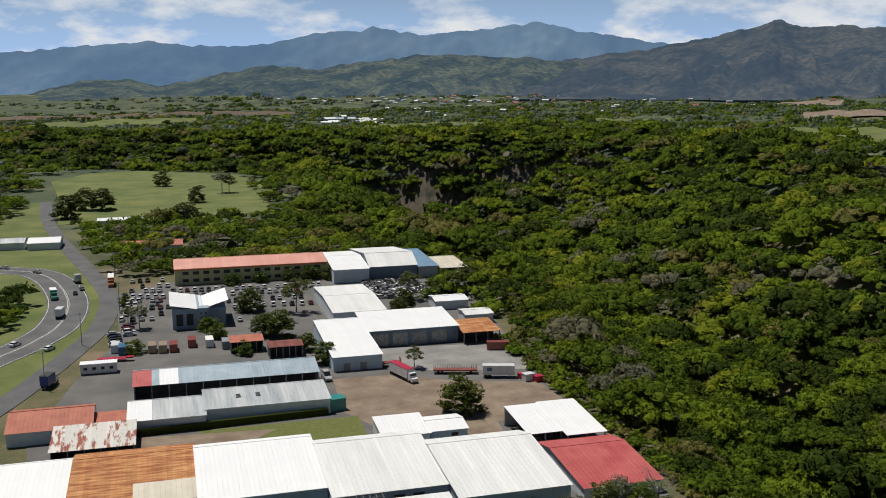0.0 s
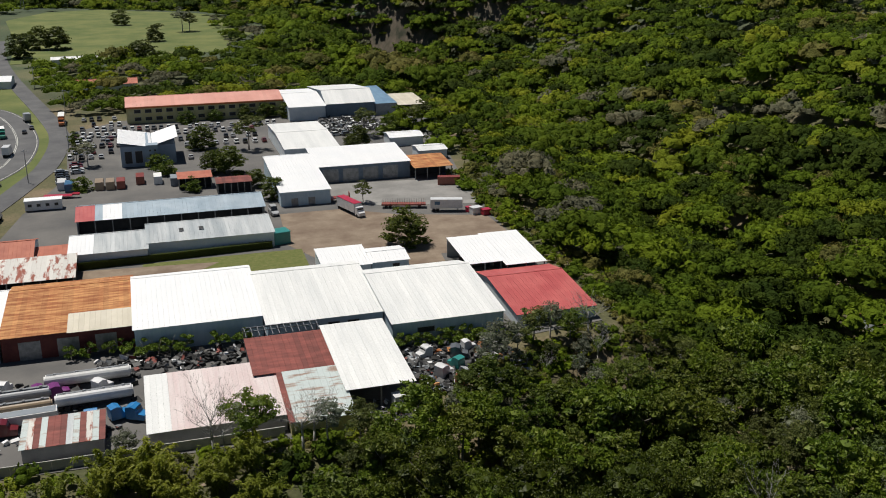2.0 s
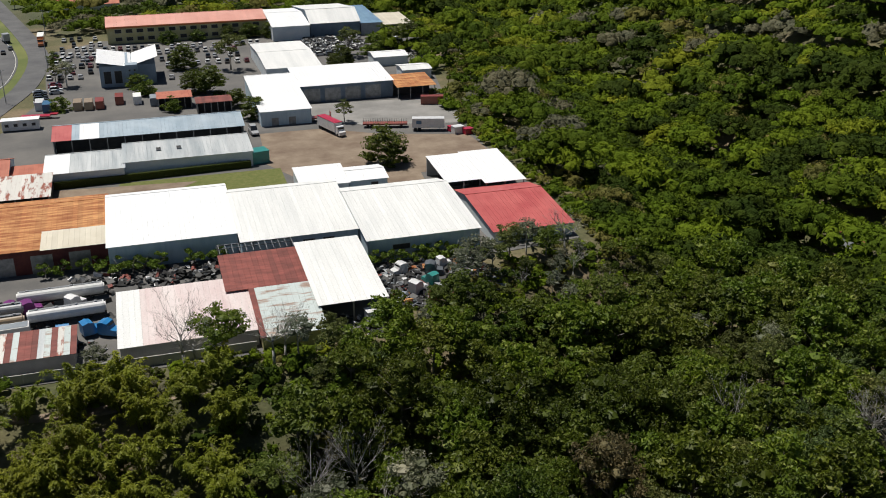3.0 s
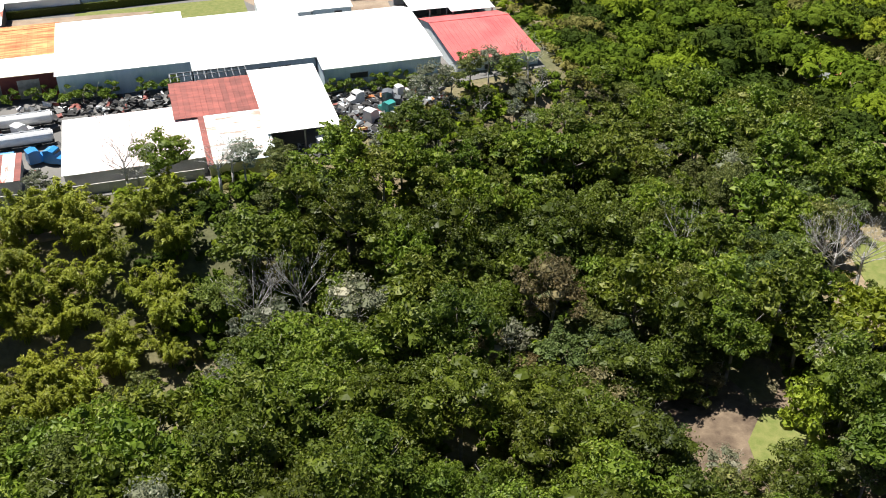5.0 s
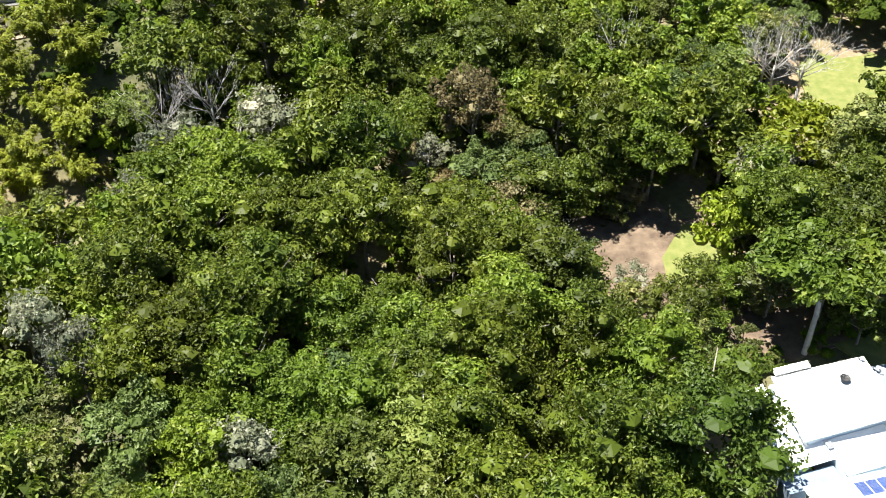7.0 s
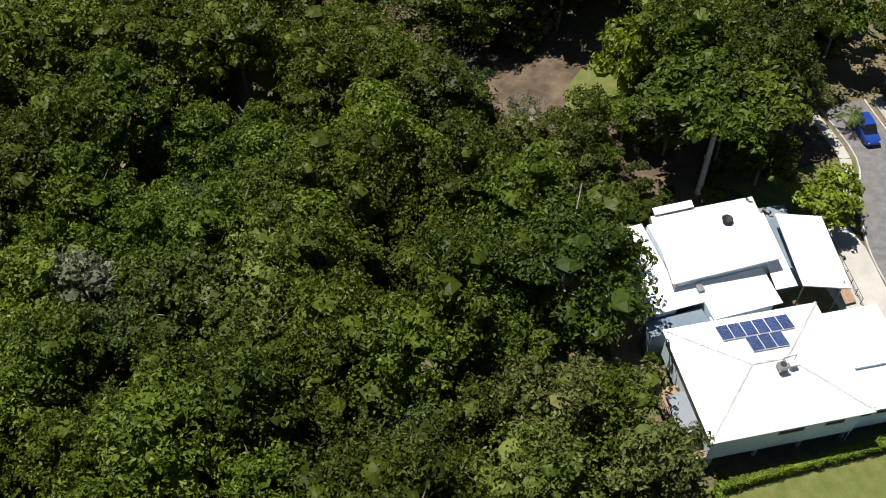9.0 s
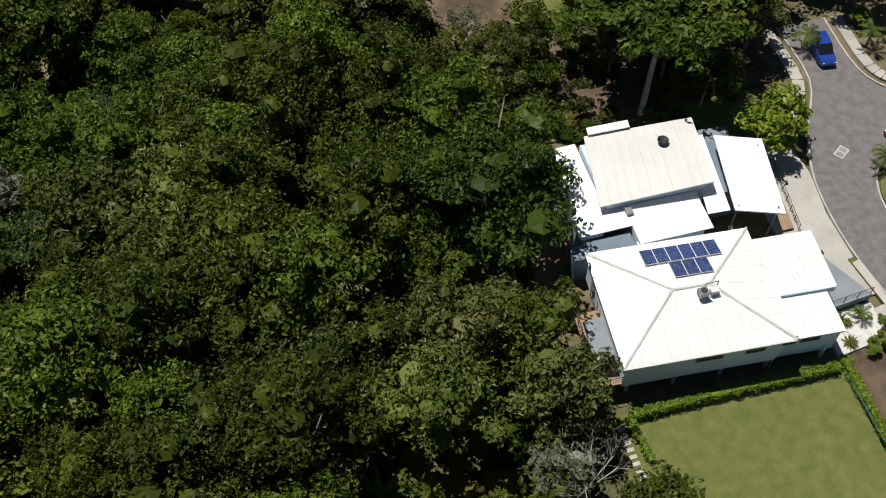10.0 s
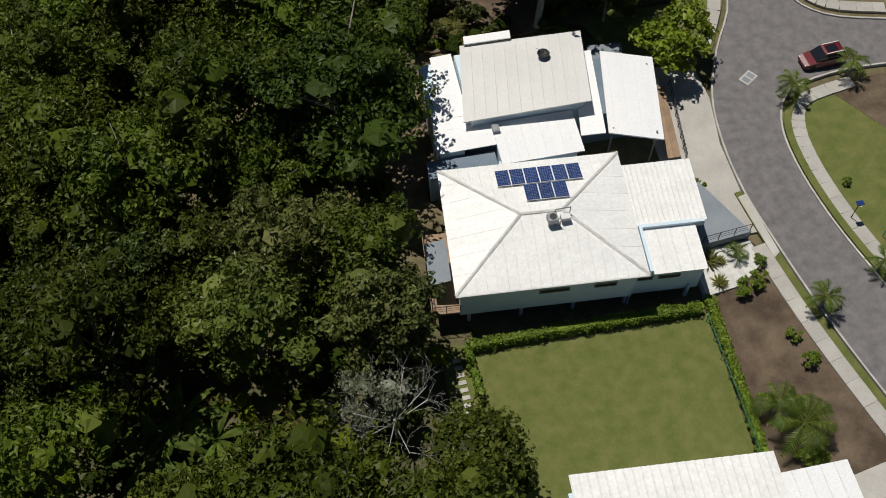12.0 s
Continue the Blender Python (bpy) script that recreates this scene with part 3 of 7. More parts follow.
def trunk_mesh(name, material, tall, r0, radius, seed, limbs=6, lean=0.06, twigs=0):
    """A tapered trunk with rising limbs; twigs fork on for bare trees."""
    r = random.Random(seed)
    bm = bmesh.new()
    top = Vector((r.uniform(-1, 1) * lean * tall, r.uniform(-1, 1) * lean * tall, tall))
    mid = top * 0.5 + Vector((r.uniform(-0.2, 0.2), r.uniform(-0.2, 0.2), 0))
    rod(bm, (0, 0, -1.2), mid, r0, r0 * 0.75, 7)
    rod(bm, mid, top, r0 * 0.75, r0 * 0.45, 7)
    for k in range(limbs):
        a = k * 2.4 + r.uniform(-0.4, 0.4)
        s = mid.lerp(top, r.uniform(0.1, 1))
        e = s + Vector((math.cos(a) * radius * r.uniform(0.5, 0.9), math.sin(a) * radius * r.uniform(0.5, 0.9), radius * r.uniform(0.4, 0.95)))
        rod(bm, s, e, r0 * (0.24 if twigs else 0.38), r0 * 0.1, 5)
        tips = [(s.lerp(e, q), e) for q in (0.45, 0.7, 0.95)] if twigs else []
        for depth in range(twigs):
            nxt = []
            for s2, e2 in tips:
                for _ in range(2):
                    d = (e2 - s2).normalized() + Vector((r.uniform(-0.9, 0.9), r.uniform(-0.9, 0.9), r.uniform(-0.2, 0.8)))
                    e3 = s2 + d.normalized() * radius * (0.42, 0.3, 0.2)[depth] * r.uniform(0.7, 1.2)
                    rod(bm, s2, e3, r0 * (0.10, 0.065, 0.045)[depth], r0 * 0.025, 3)
                    nxt.append((e3, e3 + d))
            tips = nxt
    me = bpy.data.meshes.new(name)
    bm.to_mesh(me)
    bm.free()
    me.materials.append(M[material])
    me.shade_smooth()
    return me


def tree_kind(name, label, category, mat, radius, high, stem, clumps, per, size, count, seed, **kw):
    """Several builds of one kind: lists of (trunk mesh, crown mesh)."""
    twigs = kw.pop("twigs", 0)
    bark = kw.pop("bark", "bark")
    limbs = kw.pop("limbs", 6)
    builds = []
    for k in range(count):
        builds.append((trunk_mesh("trunk", bark, max(1.2, stem + high * 0.3), 0.05 * radius + 0.05, radius, seed + k, limbs, 0.06, twigs),
                       crown_mesh("crown", mat, radius, high, clumps, per, size, seed + 31 * k, **kw) if clumps else None, stem))
    return dict(name=name, label=label, category=category, builds=builds, radius=radius)


KINDS = {
    "deep": tree_kind("broadleaf_tree", "dark green broadleaf tree in the dense woodland", "tree", "leaf_deep", 4.6, 7.0, 5.0, 52, 54, 0.24, 4, 11),
    "fresh": tree_kind("broadleaf_tree", "fresh green leafy tree in the ravine woodland", "tree", "leaf_fresh", 4.4, 6.0, 5.0, 50, 54, 0.24, 4, 23),
    "dry": tree_kind("drying_tree", "brown-leaved drying tree with a rounded crown in the woodland", "tree", "leaf_dry", 3.6, 5.4, 4.0, 46, 50, 0.19, 3, 137, loose=0.22),
    "light": tree_kind("broadleaf_tree", "pale olive-green open-crowned tree in the woodland", "tree", "leaf_light", 4.4, 6.0, 5.0, 46, 50, 0.23, 3, 149, bark="pale_bark"),
    "sage": tree_kind("broadleaf_tree", "blue-green soft-leaved tree in the woodland", "tree", "leaf_sage", 3.6, 5.5, 4.5, 44, 48, 0.21, 2, 157),
    "giant": tree_kind("broadleaf_tree", "large dark green tree overhanging the villa's roof", "tree", "leaf_glossy", 7.4, 7.5, 5.5, 110, 58, 0.27, 1, 163, flat=0.55, loose=0.17),
    "olive": tree_kind("drying_tree", "olive-brown tree with thinning leaves among the woodland", "tree", "leaf_olive", 3.6, 6.0, 4.5, 42, 46, 0.23, 3, 37, loose=0.22),
    "grey": tree_kind("dry_tree", "grey-green dry tree with open twiggy crown", "tree", "leaf_grey", 3.4, 5.5, 4.5, 36, 26, 0.22, 3, 41, twigs=1, bark="pale_bark"),
    "bare": tree_kind("bare_tree", "leafless grey tree with fine bare branches", "tree", None, 3.8, 6.0, 3.5, 0, 0, 0, 3, 53, twigs=3, bark="pale_bark", limbs=9),
    "yellow": tree_kind("flowering_tree", "bright yellow-green tree in the clearing's woodland", "tree", "leaf_yellow", 4.2, 5.0, 4.0, 40, 40, 0.36, 2, 61),
    "wide": tree_kind("spreading_tree", "wide flat-topped light green spreading tree", "tree", "leaf_fresh", 6.5, 4.5, 7.0, 54, 46, 0.38, 2, 67, flat=0.45, bell=0.35),
    "bush": tree_kind("shrub", "low leafy green shrub on the bank", "shrub", "leaf_olive", 1.7, 2.4, 0.2, 16, 44, 0.21, 3, 71, limbs=4),
    "round": tree_kind("shade_tree", "dense round dark green shade tree in the estate", "tree", "leaf_deep", 4.4, 8.0, -0.9, 52, 64, 0.30, 3, 101, bell=0.8, loose=0.27),
    "roundfresh": tree_kind("shade_tree", "dense round fresh green tree in the estate", "tree", "leaf_fresh", 4.2, 7.0, -0.9, 50, 60, 0.30, 2, 107, bell=0.8, loose=0.27),
    "lite": tree_kind("broadleaf_tree", "dark green broadleaf tree in the dense woodland", "tree", "leaf_deep", 4.6, 7.0, 5.0, 42, 24, 0.40, 4, 113, limbs=4),
    "greenbush": tree_kind("shrub", "leafy bright green garden shrub", "shrub", "leaf_hedge", 1.5, 2.2, 0.1, 16, 60, 0.15, 3, 73, limbs=4),
    "yard": tree_kind("garden_tree", "small rounded yellow-green tree on grass", "tree", "leaf_lime", 3.4, 4.6, 2.2, 40, 34, 0.30, 2, 79),
}


def plant(kind, x, y, z, scale=1.0, turn=None, tall=1.0, label="", group="", k=None):
    """One tree: an empty at its foot, with trunk and crown."""
    K = KINDS[kind]
    trunk, crown, stem = K["builds"][int(rng.integers(len(K["builds"]))) if k is None else k % len(K["builds"])]
    t = rng.random() * 360 if turn is None else turn
    base = thing(K["name"], Matrix.LocRotScale((x, y, z), Euler((0, 0, radians(t))), (scale, scale, scale * tall)), label or K["label"], K["category"], group)
    share("trunk", trunk, base, Matrix())
    if crown:
        share("crown", crown, base, Matrix.Translation((0, 0, stem)))
    return base


def scatter(x0, x1, y0, y1, gap, allowed, seed):
    """Loosely even places on a jittered grid."""
    r = np.random.default_rng(seed)
    X, Y = np.meshgrid(np.arange(x0, x1, gap), np.arange(y0, y1, gap * 0.9))
    X[1::2] += gap / 2
    X, Y = (X + r.uniform(-0.38, 0.38, X.shape) * gap).ravel(), (Y + r.uniform(-0.38, 0.38, Y.shape) * gap).ravel()
    ok = allowed(X, Y)
    return X[ok], Y[ok], r


def off_line(line, x, y, d):
    return nearest([(p[0], p[1], 0) for p in line], x, y)[0] > d


STREET = [(111, 62), (109.5, 50), (107.8, 42), (107.0, 35), (107.6, 27), (109.6, 17), (112.6, 5), (117, -12), (122, -35)]
CLEARINGS = [(86, 73, 7), (91, 77, 5.5), (79, 72, 4.5), (82, 65, 3.5), (88, 56, 4), (95, 60, 4), (121, 88, 9), (126, 76, 8), (130, 102, 8), (133, 95, 8)]


def gap_free(x, y):
    """Woodland ground: off the plateau, the houses' plots, the street and the clearings."""
    ok = ~inside(EDGE, x, y) & ~((x > 75.5) & (x < 150) & (y < 51)) & off_line(STREET, x, y, 7)
    for cx, cy, r in CLEARINGS:
        ok &= np.hypot(x - cx, y - cy) > r
    ok &= ~((x > 118) & (y < 70)) & ~((x > 172) & (x < 188) & (y > 172) & (y < 188))
    return ok & (nearest(EDGE, x, y)[0] > 3.0)


# single trees of the ravine that stand out: x, y, kind, crown's reach, how tall
SPECIMENS = [(29.5, 94, "fresh", 5.0, 1.0), (37.5, 91, "fresh", 5.2, 1.05), (33, 85.5, "fresh", 4.8, 1.0), (41.5, 96.5, "fresh", 4.0, 0.95), (30, 110, "bare", 4.4, 1.0), (36.5, 112, "bare", 4.4, 1.0), (33, 106.5, "grey", 3.5, 0.9),
             (43.5, 104, "grey", 4.2, 0.9), (38, 104.5, "bare", 3.5, 0.9), (52, 96.8, "dry", 2.8, 0.9), (58.1, 94.2, "dry", 2.8, 0.9), (63.1, 89.6, "dry", 2.5, 0.85), (69, 96.5, "dry", 4.6, 1.1), (72.8, 93, "olive", 3.6, 1.0),
             (73.6, 88.5, "sage", 3.8, 0.95), (67.8, 79.7, "dry", 4.0, 0.8), (71.5, 76, "bare", 3.0, 0.8), (76, 110, "deep", 5.6, 1.2), (82.5, 108.5, "deep", 5.4, 1.15), (79, 116, "deep", 5.0, 1.1), (59.6, 116, "deep", 5.4, 1.2),
             (66, 111, "deep", 4.6, 1.1), (63.6, 102, "fresh", 3.0, 1.25), (45.7, 120.4, "deep", 5.2, 1.15), (51.5, 117, "deep", 4.8, 1.1), (113, 95, "bare", 5.0, 0.9), (117, 94, "bare", 5.0, 0.9), (114.5, 100, "bare", 4.2, 0.9),
             (107.8, 80.8, "yellow", 5.0, 1.0), (112, 74, "olive", 5.0, 1.0), (98.6, 74.5, "grey", 3.2, 1.0), (43.5, 58.1, "sage", 3.4, 1.0), (41, 47.5, "light", 5.0, 1.0), (48, 49, "light", 4.8, 1.0), (45, 42.5, "light", 4.6, 1.0),
             (14.9, 70.4, "grey", 3.2, 1.2), (18.5, 65, "grey", 3.0, 1.2), (11.8, 84.8, "dry", 3.4, 0.8), (22.8, 56.9, "sage", 4.0, 1.0), (13.9, 57.7, "fresh", 3.2, 1.0), (71.9, 27.6, "fresh", 4.0, 1.0), (64, 24.2, "light", 4.6, 1.0),
             (72.9, 15.7, "bare", 3.6, 0.8), (71.5, 17.5, "grey", 2.4, 0.8), (57.2, 36.1, "fresh", 5.0, 1.0), (37.5, 33.3, "fresh", 5.2, 1.05), (31, 29, "fresh", 4.6, 1.0), (44.5, 28.5, "fresh", 4.2, 1.0), (55.2, 30, "sage", 3.6, 1.0), (52, 41.5, "deep", 4.6, 1.1), (72.7, 41.4, "giant", 7.6, 1.0),
             (96, 108, "bare", 4.4, 1.0), (88, 96, "olive", 3.6, 1.0), (84, 91, "light", 3.6, 1.0), (79, 82.5, "sage", 2.4, 0.9), (89.5, 92, "fresh", 4.0, 1.0), (95, 88, "light", 3.6, 1.0), (58, 71, "deep", 5.2, 1.1), (50, 79, "deep", 5.2, 1.15),
             (24, 76, "deep", 5.0, 1.1), (33, 68, "deep", 5.2, 1.1), (61.5, 59, "fresh", 4.8, 1.1)]
tx, ty, r = scatter(-40, 135, -2, 166, 5.4, lambda x, y: gap_free(x, y) & (y > -5 - 0.1 * x) & (x - 0.1 * y > -38) & ((nearest(EDGE, x, y)[0] > 16) | (x > 37)), 3)
tz = height(tx, ty)
patchy = waves(tx * 2.3 + 40, ty * 2.3)
joined = []
for x, y, z, w in zip(tx, ty, tz, patchy):
    if x < 26 and y > 98:
        continue
    u = r.random()
    kind = "grey" if u < 0.025 else "sage" if u < 0.05 else "olive" if u < 0.09 or w > 0.86 else "light" if u < 0.13 else "fresh" if w < -0.6 or u > 0.86 else "deep"
    if x > 82 and y > 78 and kind == "deep" and r.random() < 0.6:
        kind = ("fresh", "light", "sage", "fresh")[int(r.integers(4))]
    if any(np.hypot(x - sx, y - sy) < sr * (1.15 if sk in ("dry", "grey", "bare", "olive") else 0.9) for sx, sy, sk, sr, st in SPECIMENS):
        continue
    if np.hypot(x - 58.7, y - 19) < 4.5 or np.hypot(x - 63.5, y - 16.5) < 3.5:
        continue
    size, tall = r.uniform(0.62, 1.12), r.uniform(0.9, 1.25)
    rim_gap = nearest(EDGE, np.array([x]), np.array([y]))[0][0]
    if rim_gap < 20 and x > 50 and y > 147:
        size *= 0.42 + 0.02 * rim_gap
        kind = ("grey", "olive", "fresh", "bare")[int(r.integers(4))] if rim_gap < 13 else kind
    elif rim_gap < 20 and x > 37:
        size *= 0.8
    if 70 < x < 92 and 51 < y < 68:
        size *= 0.6
    if kind in ("deep", "fresh") and np.hypot(x - 64, y - 44) > 50:
        joined.append((kind, x, y, z - 0.3, size, tall))
    else:
        plant(kind, x, y, z - 0.3, size, None, tall, "", "ravine woodland")


for x, y, kind, reach, tall in SPECIMENS:
    plant(kind, x, y, float(height(x, y)) - 0.3, reach / KINDS[kind]["radius"], None, tall * (1.2 if kind in ("dry", "grey", "bare") else 1.0), "", "ravine woodland")


def join_trees(name, rows, label):
    """Whole trees laid into one mesh."""
    V, F, I, base = [], [], [], 0
    mats = ["bark", "leaf_deep", "leaf_fresh", "leaf_mid"]
    for kind, x, y, z, size, tall in rows:
        trunk, crown, stem = KINDS["lite"]["builds"][int(rng.integers(4))]
        a = rng.random() * 6.283
        turn = np.array([[np.cos(a), -np.sin(a), 0], [np.sin(a), np.cos(a), 0], [0, 0, tall]]) * size
        tone = int(rng.choice((1, 2, 3), p=(0.6, 0.25, 0.15))) if kind == "deep" else int(rng.choice((2, 3), p=(0.7, 0.3)))
        for me, up, mi in ((trunk, 0, 0), (crown, stem, tone)):
            co = np.empty(len(me.vertices) * 3)
            me.vertices.foreach_get("co", co)
            V.append((co.reshape(-1, 3) + (0, 0, up)) @ turn.T + (x, y, z))
            if mi:
                q = np.empty(len(me.polygons) * 4, dtype=np.int32)
                me.polygons.foreach_get("vertices", q)
                F += (q.reshape(-1, 4) + base).tolist()
            else:
                F += [tuple(v + base for v in p.vertices) for p in me.polygons]
            I += [mi] * len(me.polygons)
            base += len(co) // 3
    return tagged(quick(name, np.concatenate(V), F, mats, False, I), label, "woodland", kind="stuff")


join_trees("woodland", joined, "dense woodland of dark and fresh green broadleaf trees")

def far_woods(name, xs, ys, r, radius, clumps, per, size, mats, label, sink=0.5, tall=1.0, weights=(0.24, 0.34, 0.25, 0.06, 0.09, 0.02)):
    """Distant trees joined into one: flat or domed crowns of uneven leafy cushions at many heights."""
    n = len(xs)
    R = radius * np.exp(r.normal(-0.08, 0.30, n)).clip(0.5, 1.7)
    dome = np.where(r.random(n) < 0.55, r.uniform(0.22, 0.45, n), r.uniform(0.5, 0.95, n)) * tall
    foot = height(xs, ys) - sink + R * r.uniform(0.25, 0.85, n) * tall
    k = (np.arange(clumps) + 0.5)[None]
    a = k * 2.39996 + r.uniform(0, 6.28, (n, 1)) + r.normal(0, 0.25, (n, clumps))
    q = np.sqrt(k / clumps) * r.uniform(0.75, 1.08, (n, clumps)) if clumps > 1 else np.zeros((n, 1))
    C = np.stack([xs[:, None] + np.cos(a) * q * R[:, None], ys[:, None] + np.sin(a) * q * R[:, None],
                  foot[:, None] + R[:, None] * (dome[:, None] * np.sqrt(np.clip(1.05 - 0.9 * q * q, 0.05, 1)) + r.normal(0, 0.045, (n, clumps)))], -1).reshape(-1, 3)
    rad = (R[:, None] * (1.2 / clumps ** 0.45) * r.uniform(0.7, 1.25, (n, clumps))).ravel()
    m = len(C)
    v, f = leaves_at(C, rad, per, 1.0, 0.62, 0.12, int(r.integers(1e6)), 0.6)
    mid = np.repeat(v.reshape(-1, 4, 3).mean(1), 4, 0)
    v = mid + (v - mid) * np.repeat(np.repeat(R * size, clumps * per), 4)[:, None]
    # the leafy cushion under each clump's outer leaves
    seg = 5
    turn = r.uniform(0, 6.28, (m, 1)) + np.arange(seg) / seg * 2 * np.pi
    rings = []
    for out, up in ((0.80, -0.35), (0.56, 0.16)):
        o = rad[:, None] * out * r.uniform(0.72, 1.2, (m, seg))
        rings.append(np.stack([C[:, :1] + np.cos(turn) * o, C[:, 1:2] + np.sin(turn) * o, C[:, 2:] + rad[:, None] * (up + r.uniform(-0.14, 0.14, (m, seg)))], -1))
    hv = np.concatenate(rings + [(C + np.array([0, 0, 0.36]) * rad[:, None])[:, None]], 1).reshape(-1, 3)
    step = 2 * seg + 1
    off = (np.arange(m) * step)[:, None, None] + len(v)
    side = np.array([(i, (i + 1) % seg, seg + (i + 1) % seg, seg + i) for i in range(seg)])[None] + off
    cap = np.array([(seg + i, seg + (i + 1) % seg, 2 * seg) for i in range(seg)])[None] + off
    w = waves(xs * 0.9 + 11, ys * 0.9) * 0.15
    pick = np.minimum(np.searchsorted(np.cumsum(weights), np.clip(r.random(n) + w, 0, 0.999)), len(mats) - 1)
    faces = f.tolist() + side.reshape(-1, 4).tolist() + cap.reshape(-1, 3).tolist()
    ob = quick(name, np.concatenate([v, hv]), faces, mats, True, np.concatenate([np.repeat(pick, clumps * per), np.repeat(pick, clumps * seg), np.repeat(pick, clumps * seg)]))
    return tagged(ob, label, "woodland", kind="stuff")


# fields on the far plain: bearings and distances from the first eye
FAR_FIELDS = ((-4.5, 3.2, 1330, 1560, "field", "pale green far field"), (2.2, 7.0, 1180, 1270, "soil", "ploughed brown far field"), (-27, -8.5, 1900, 2150, "soil", "ploughed brown far field"), (-24, -14, 1650, 1760, "field", "green far field"), (8.5, 13, 1480, 1560, "field", "green far field"), (17.5, 30, 980, 1200, "field", "bright green far field"), (14, 22, 2200, 2500, "dirt", "dry tan far field"), (20, 27, 1500, 1700, "dirt", "dry tan far field"))


def in_field(x, y):
    a, d = 90 + TURN - np.degrees(np.arctan2(y, x)), np.hypot(x, y)
    ok = np.zeros(np.shape(x), bool)
    for a0, a1, d0, d1, mat, lb in FAR_FIELDS:
        ok |= (a > a0) & (a < a1) & (d > d0 - 15) & (d < d1)
    return ok


WOOD = ["wood_dark", "wood_green", "wood_bright", "wood_olive", "wood_lime", "wood_grey"]
tx, ty, r = scatter(88, 235, 84, 345, 6.6, lambda x, y: gap_free(x, y) & ~((x < 135) & (y < 166)) & (nearest(EDGE, x, y)[0] > 8) & (x - 0.50 * y < 150), 5)
far_woods("slope_woods", tx, ty, r, 5.6, 18, 18, 0.085, WOOD, "leafy woods on the near slope of the ravine", 0.5, 1.15)
tx, ty, r = scatter(60, 560, 130, 1250, 10.2, lambda x, y: gap_free(x, y) & ~((x < 238) & (y < 348) & (x - 0.50 * y < 150)) & (nearest(EDGE, x, y)[0] > 7)
                    & (inside(RIM, x, y) | (nearest(RIM, x, y)[0] < 45)) & ~((np.hypot((x - 238) / 27, (y - 955) / 16) < 1) & (waves(x * 5, y * 5) > -0.35)) & (np.hypot((x - 408) / 9, (y - 852) / 26) > 1) & (np.hypot((x - 470) / 11, (y - 752) / 14) > 1) & (x - 0.52 * y < 170), 9)
far_woods("ravine_woods", tx, ty, r, 8.2, 14, 8, 0.105, WOOD, "dense green woods filling the ravine", 0.5, 1.1, (0.20, 0.32, 0.30, 0.05, 0.11, 0.02))
tx, ty, r = scatter(-560, 64, 900, 1480, 10.5, lambda x, y: ~inside(EDGE, x, y) & (inside(RIM, x, y) | (nearest(RIM, x, y)[0] < 50)) & (np.abs(x - 0.29 * y) < 0.62 * y), 10)
far_woods("bend_woods", tx, ty, r, 7.6, 9, 5, 0.12, WOOD, "dense green woods where the ravine bends away", 0.5, 1.0)
tx, ty, r = scatter(-700, 1500, 900, 2200, 15.5, lambda x, y: ~inside(EDGE, x, y) & (y > 960 - 0.2 * x) & (np.abs(x - 0.29 * y) < 0.62 * y) & ((waves(x * 0.7 + 3, y * 1.1) > -0.35) & ~in_field(x, y) | inside(RIM, x, y)) & ~(np.hypot((x - 238) / 28, (y - 955) / 18) < 1), 12)
far_woods("plain_woods", tx, ty, r, 5.6, 3, 2, 0.2, ["wood_dark", "leaf_haze", "wood_green", "leaf_haze", "wood_bright", "wood_olive"], "distant green woods on plain and far slope", 1.0, 0.7)
tx, ty, r = scatter(-1200, 3200, 2200, 3500, 44.0, lambda x, y: (np.abs(x - 0.29 * y) < 0.6 * y) & (waves(x * 0.25 + 5, y * 0.6) > -0.05) & ~in_field(x, y), 15)
far_woods("hill_woods", tx, ty, r, 9.5, 3, 1, 0.2, ["leaf_haze", "wood_dark", "leaf_haze", "wood_dark", "wood_green", "leaf_haze"], "far woods on the hills with haze-tinted leaves", 4.0, 0.5)
# scrub and trees on the plateau: round the estate and along the fields
def plateau_wood(x, y):
    ok = inside(EDGE, x, y) & off_line(HIGHWAY, x, y, 11) & off_line(LANE, x, y, 8)
    belt = (y > 436) & (y < 596) & (x > -34 - (y - 436) * 0.1) & ~((x > -42) & (x < 12) & (y > 488) & (y < 514)) & ~((x > -40) & (x < -8) & (y > 574) & (y < 604)) & ~((x > 60) & (x < 130) & (y < 450))
    east = (x > 108) & (y > 250) & ~((x > 90) & (x < 112) & (y < 356)) & ~((y > 390) & (y < 428) & (x < 128))
    isle = (np.hypot((x + 66) / 20, (y - 372) / 48) < 0.8)
    rest = ((y > 935) & (waves(x, y) > -0.1)) | ((x > 66) & (y > 590) & (waves(x * 2, y * 2) > -0.3)) | ((y > 440) & (x < -90)) & (waves(x, y) > -0.2)
    return ok & (belt | east | isle | rest)


tx, ty, r = scatter(-330, 150, 240, 940, 9.0, plateau_wood, 19)
far_woods("plateau_woods", tx, ty, r, 4.8, 8, 12, 0.115, WOOD, "trees and scrub on the plateau round the estate", 0.4, 1.0)
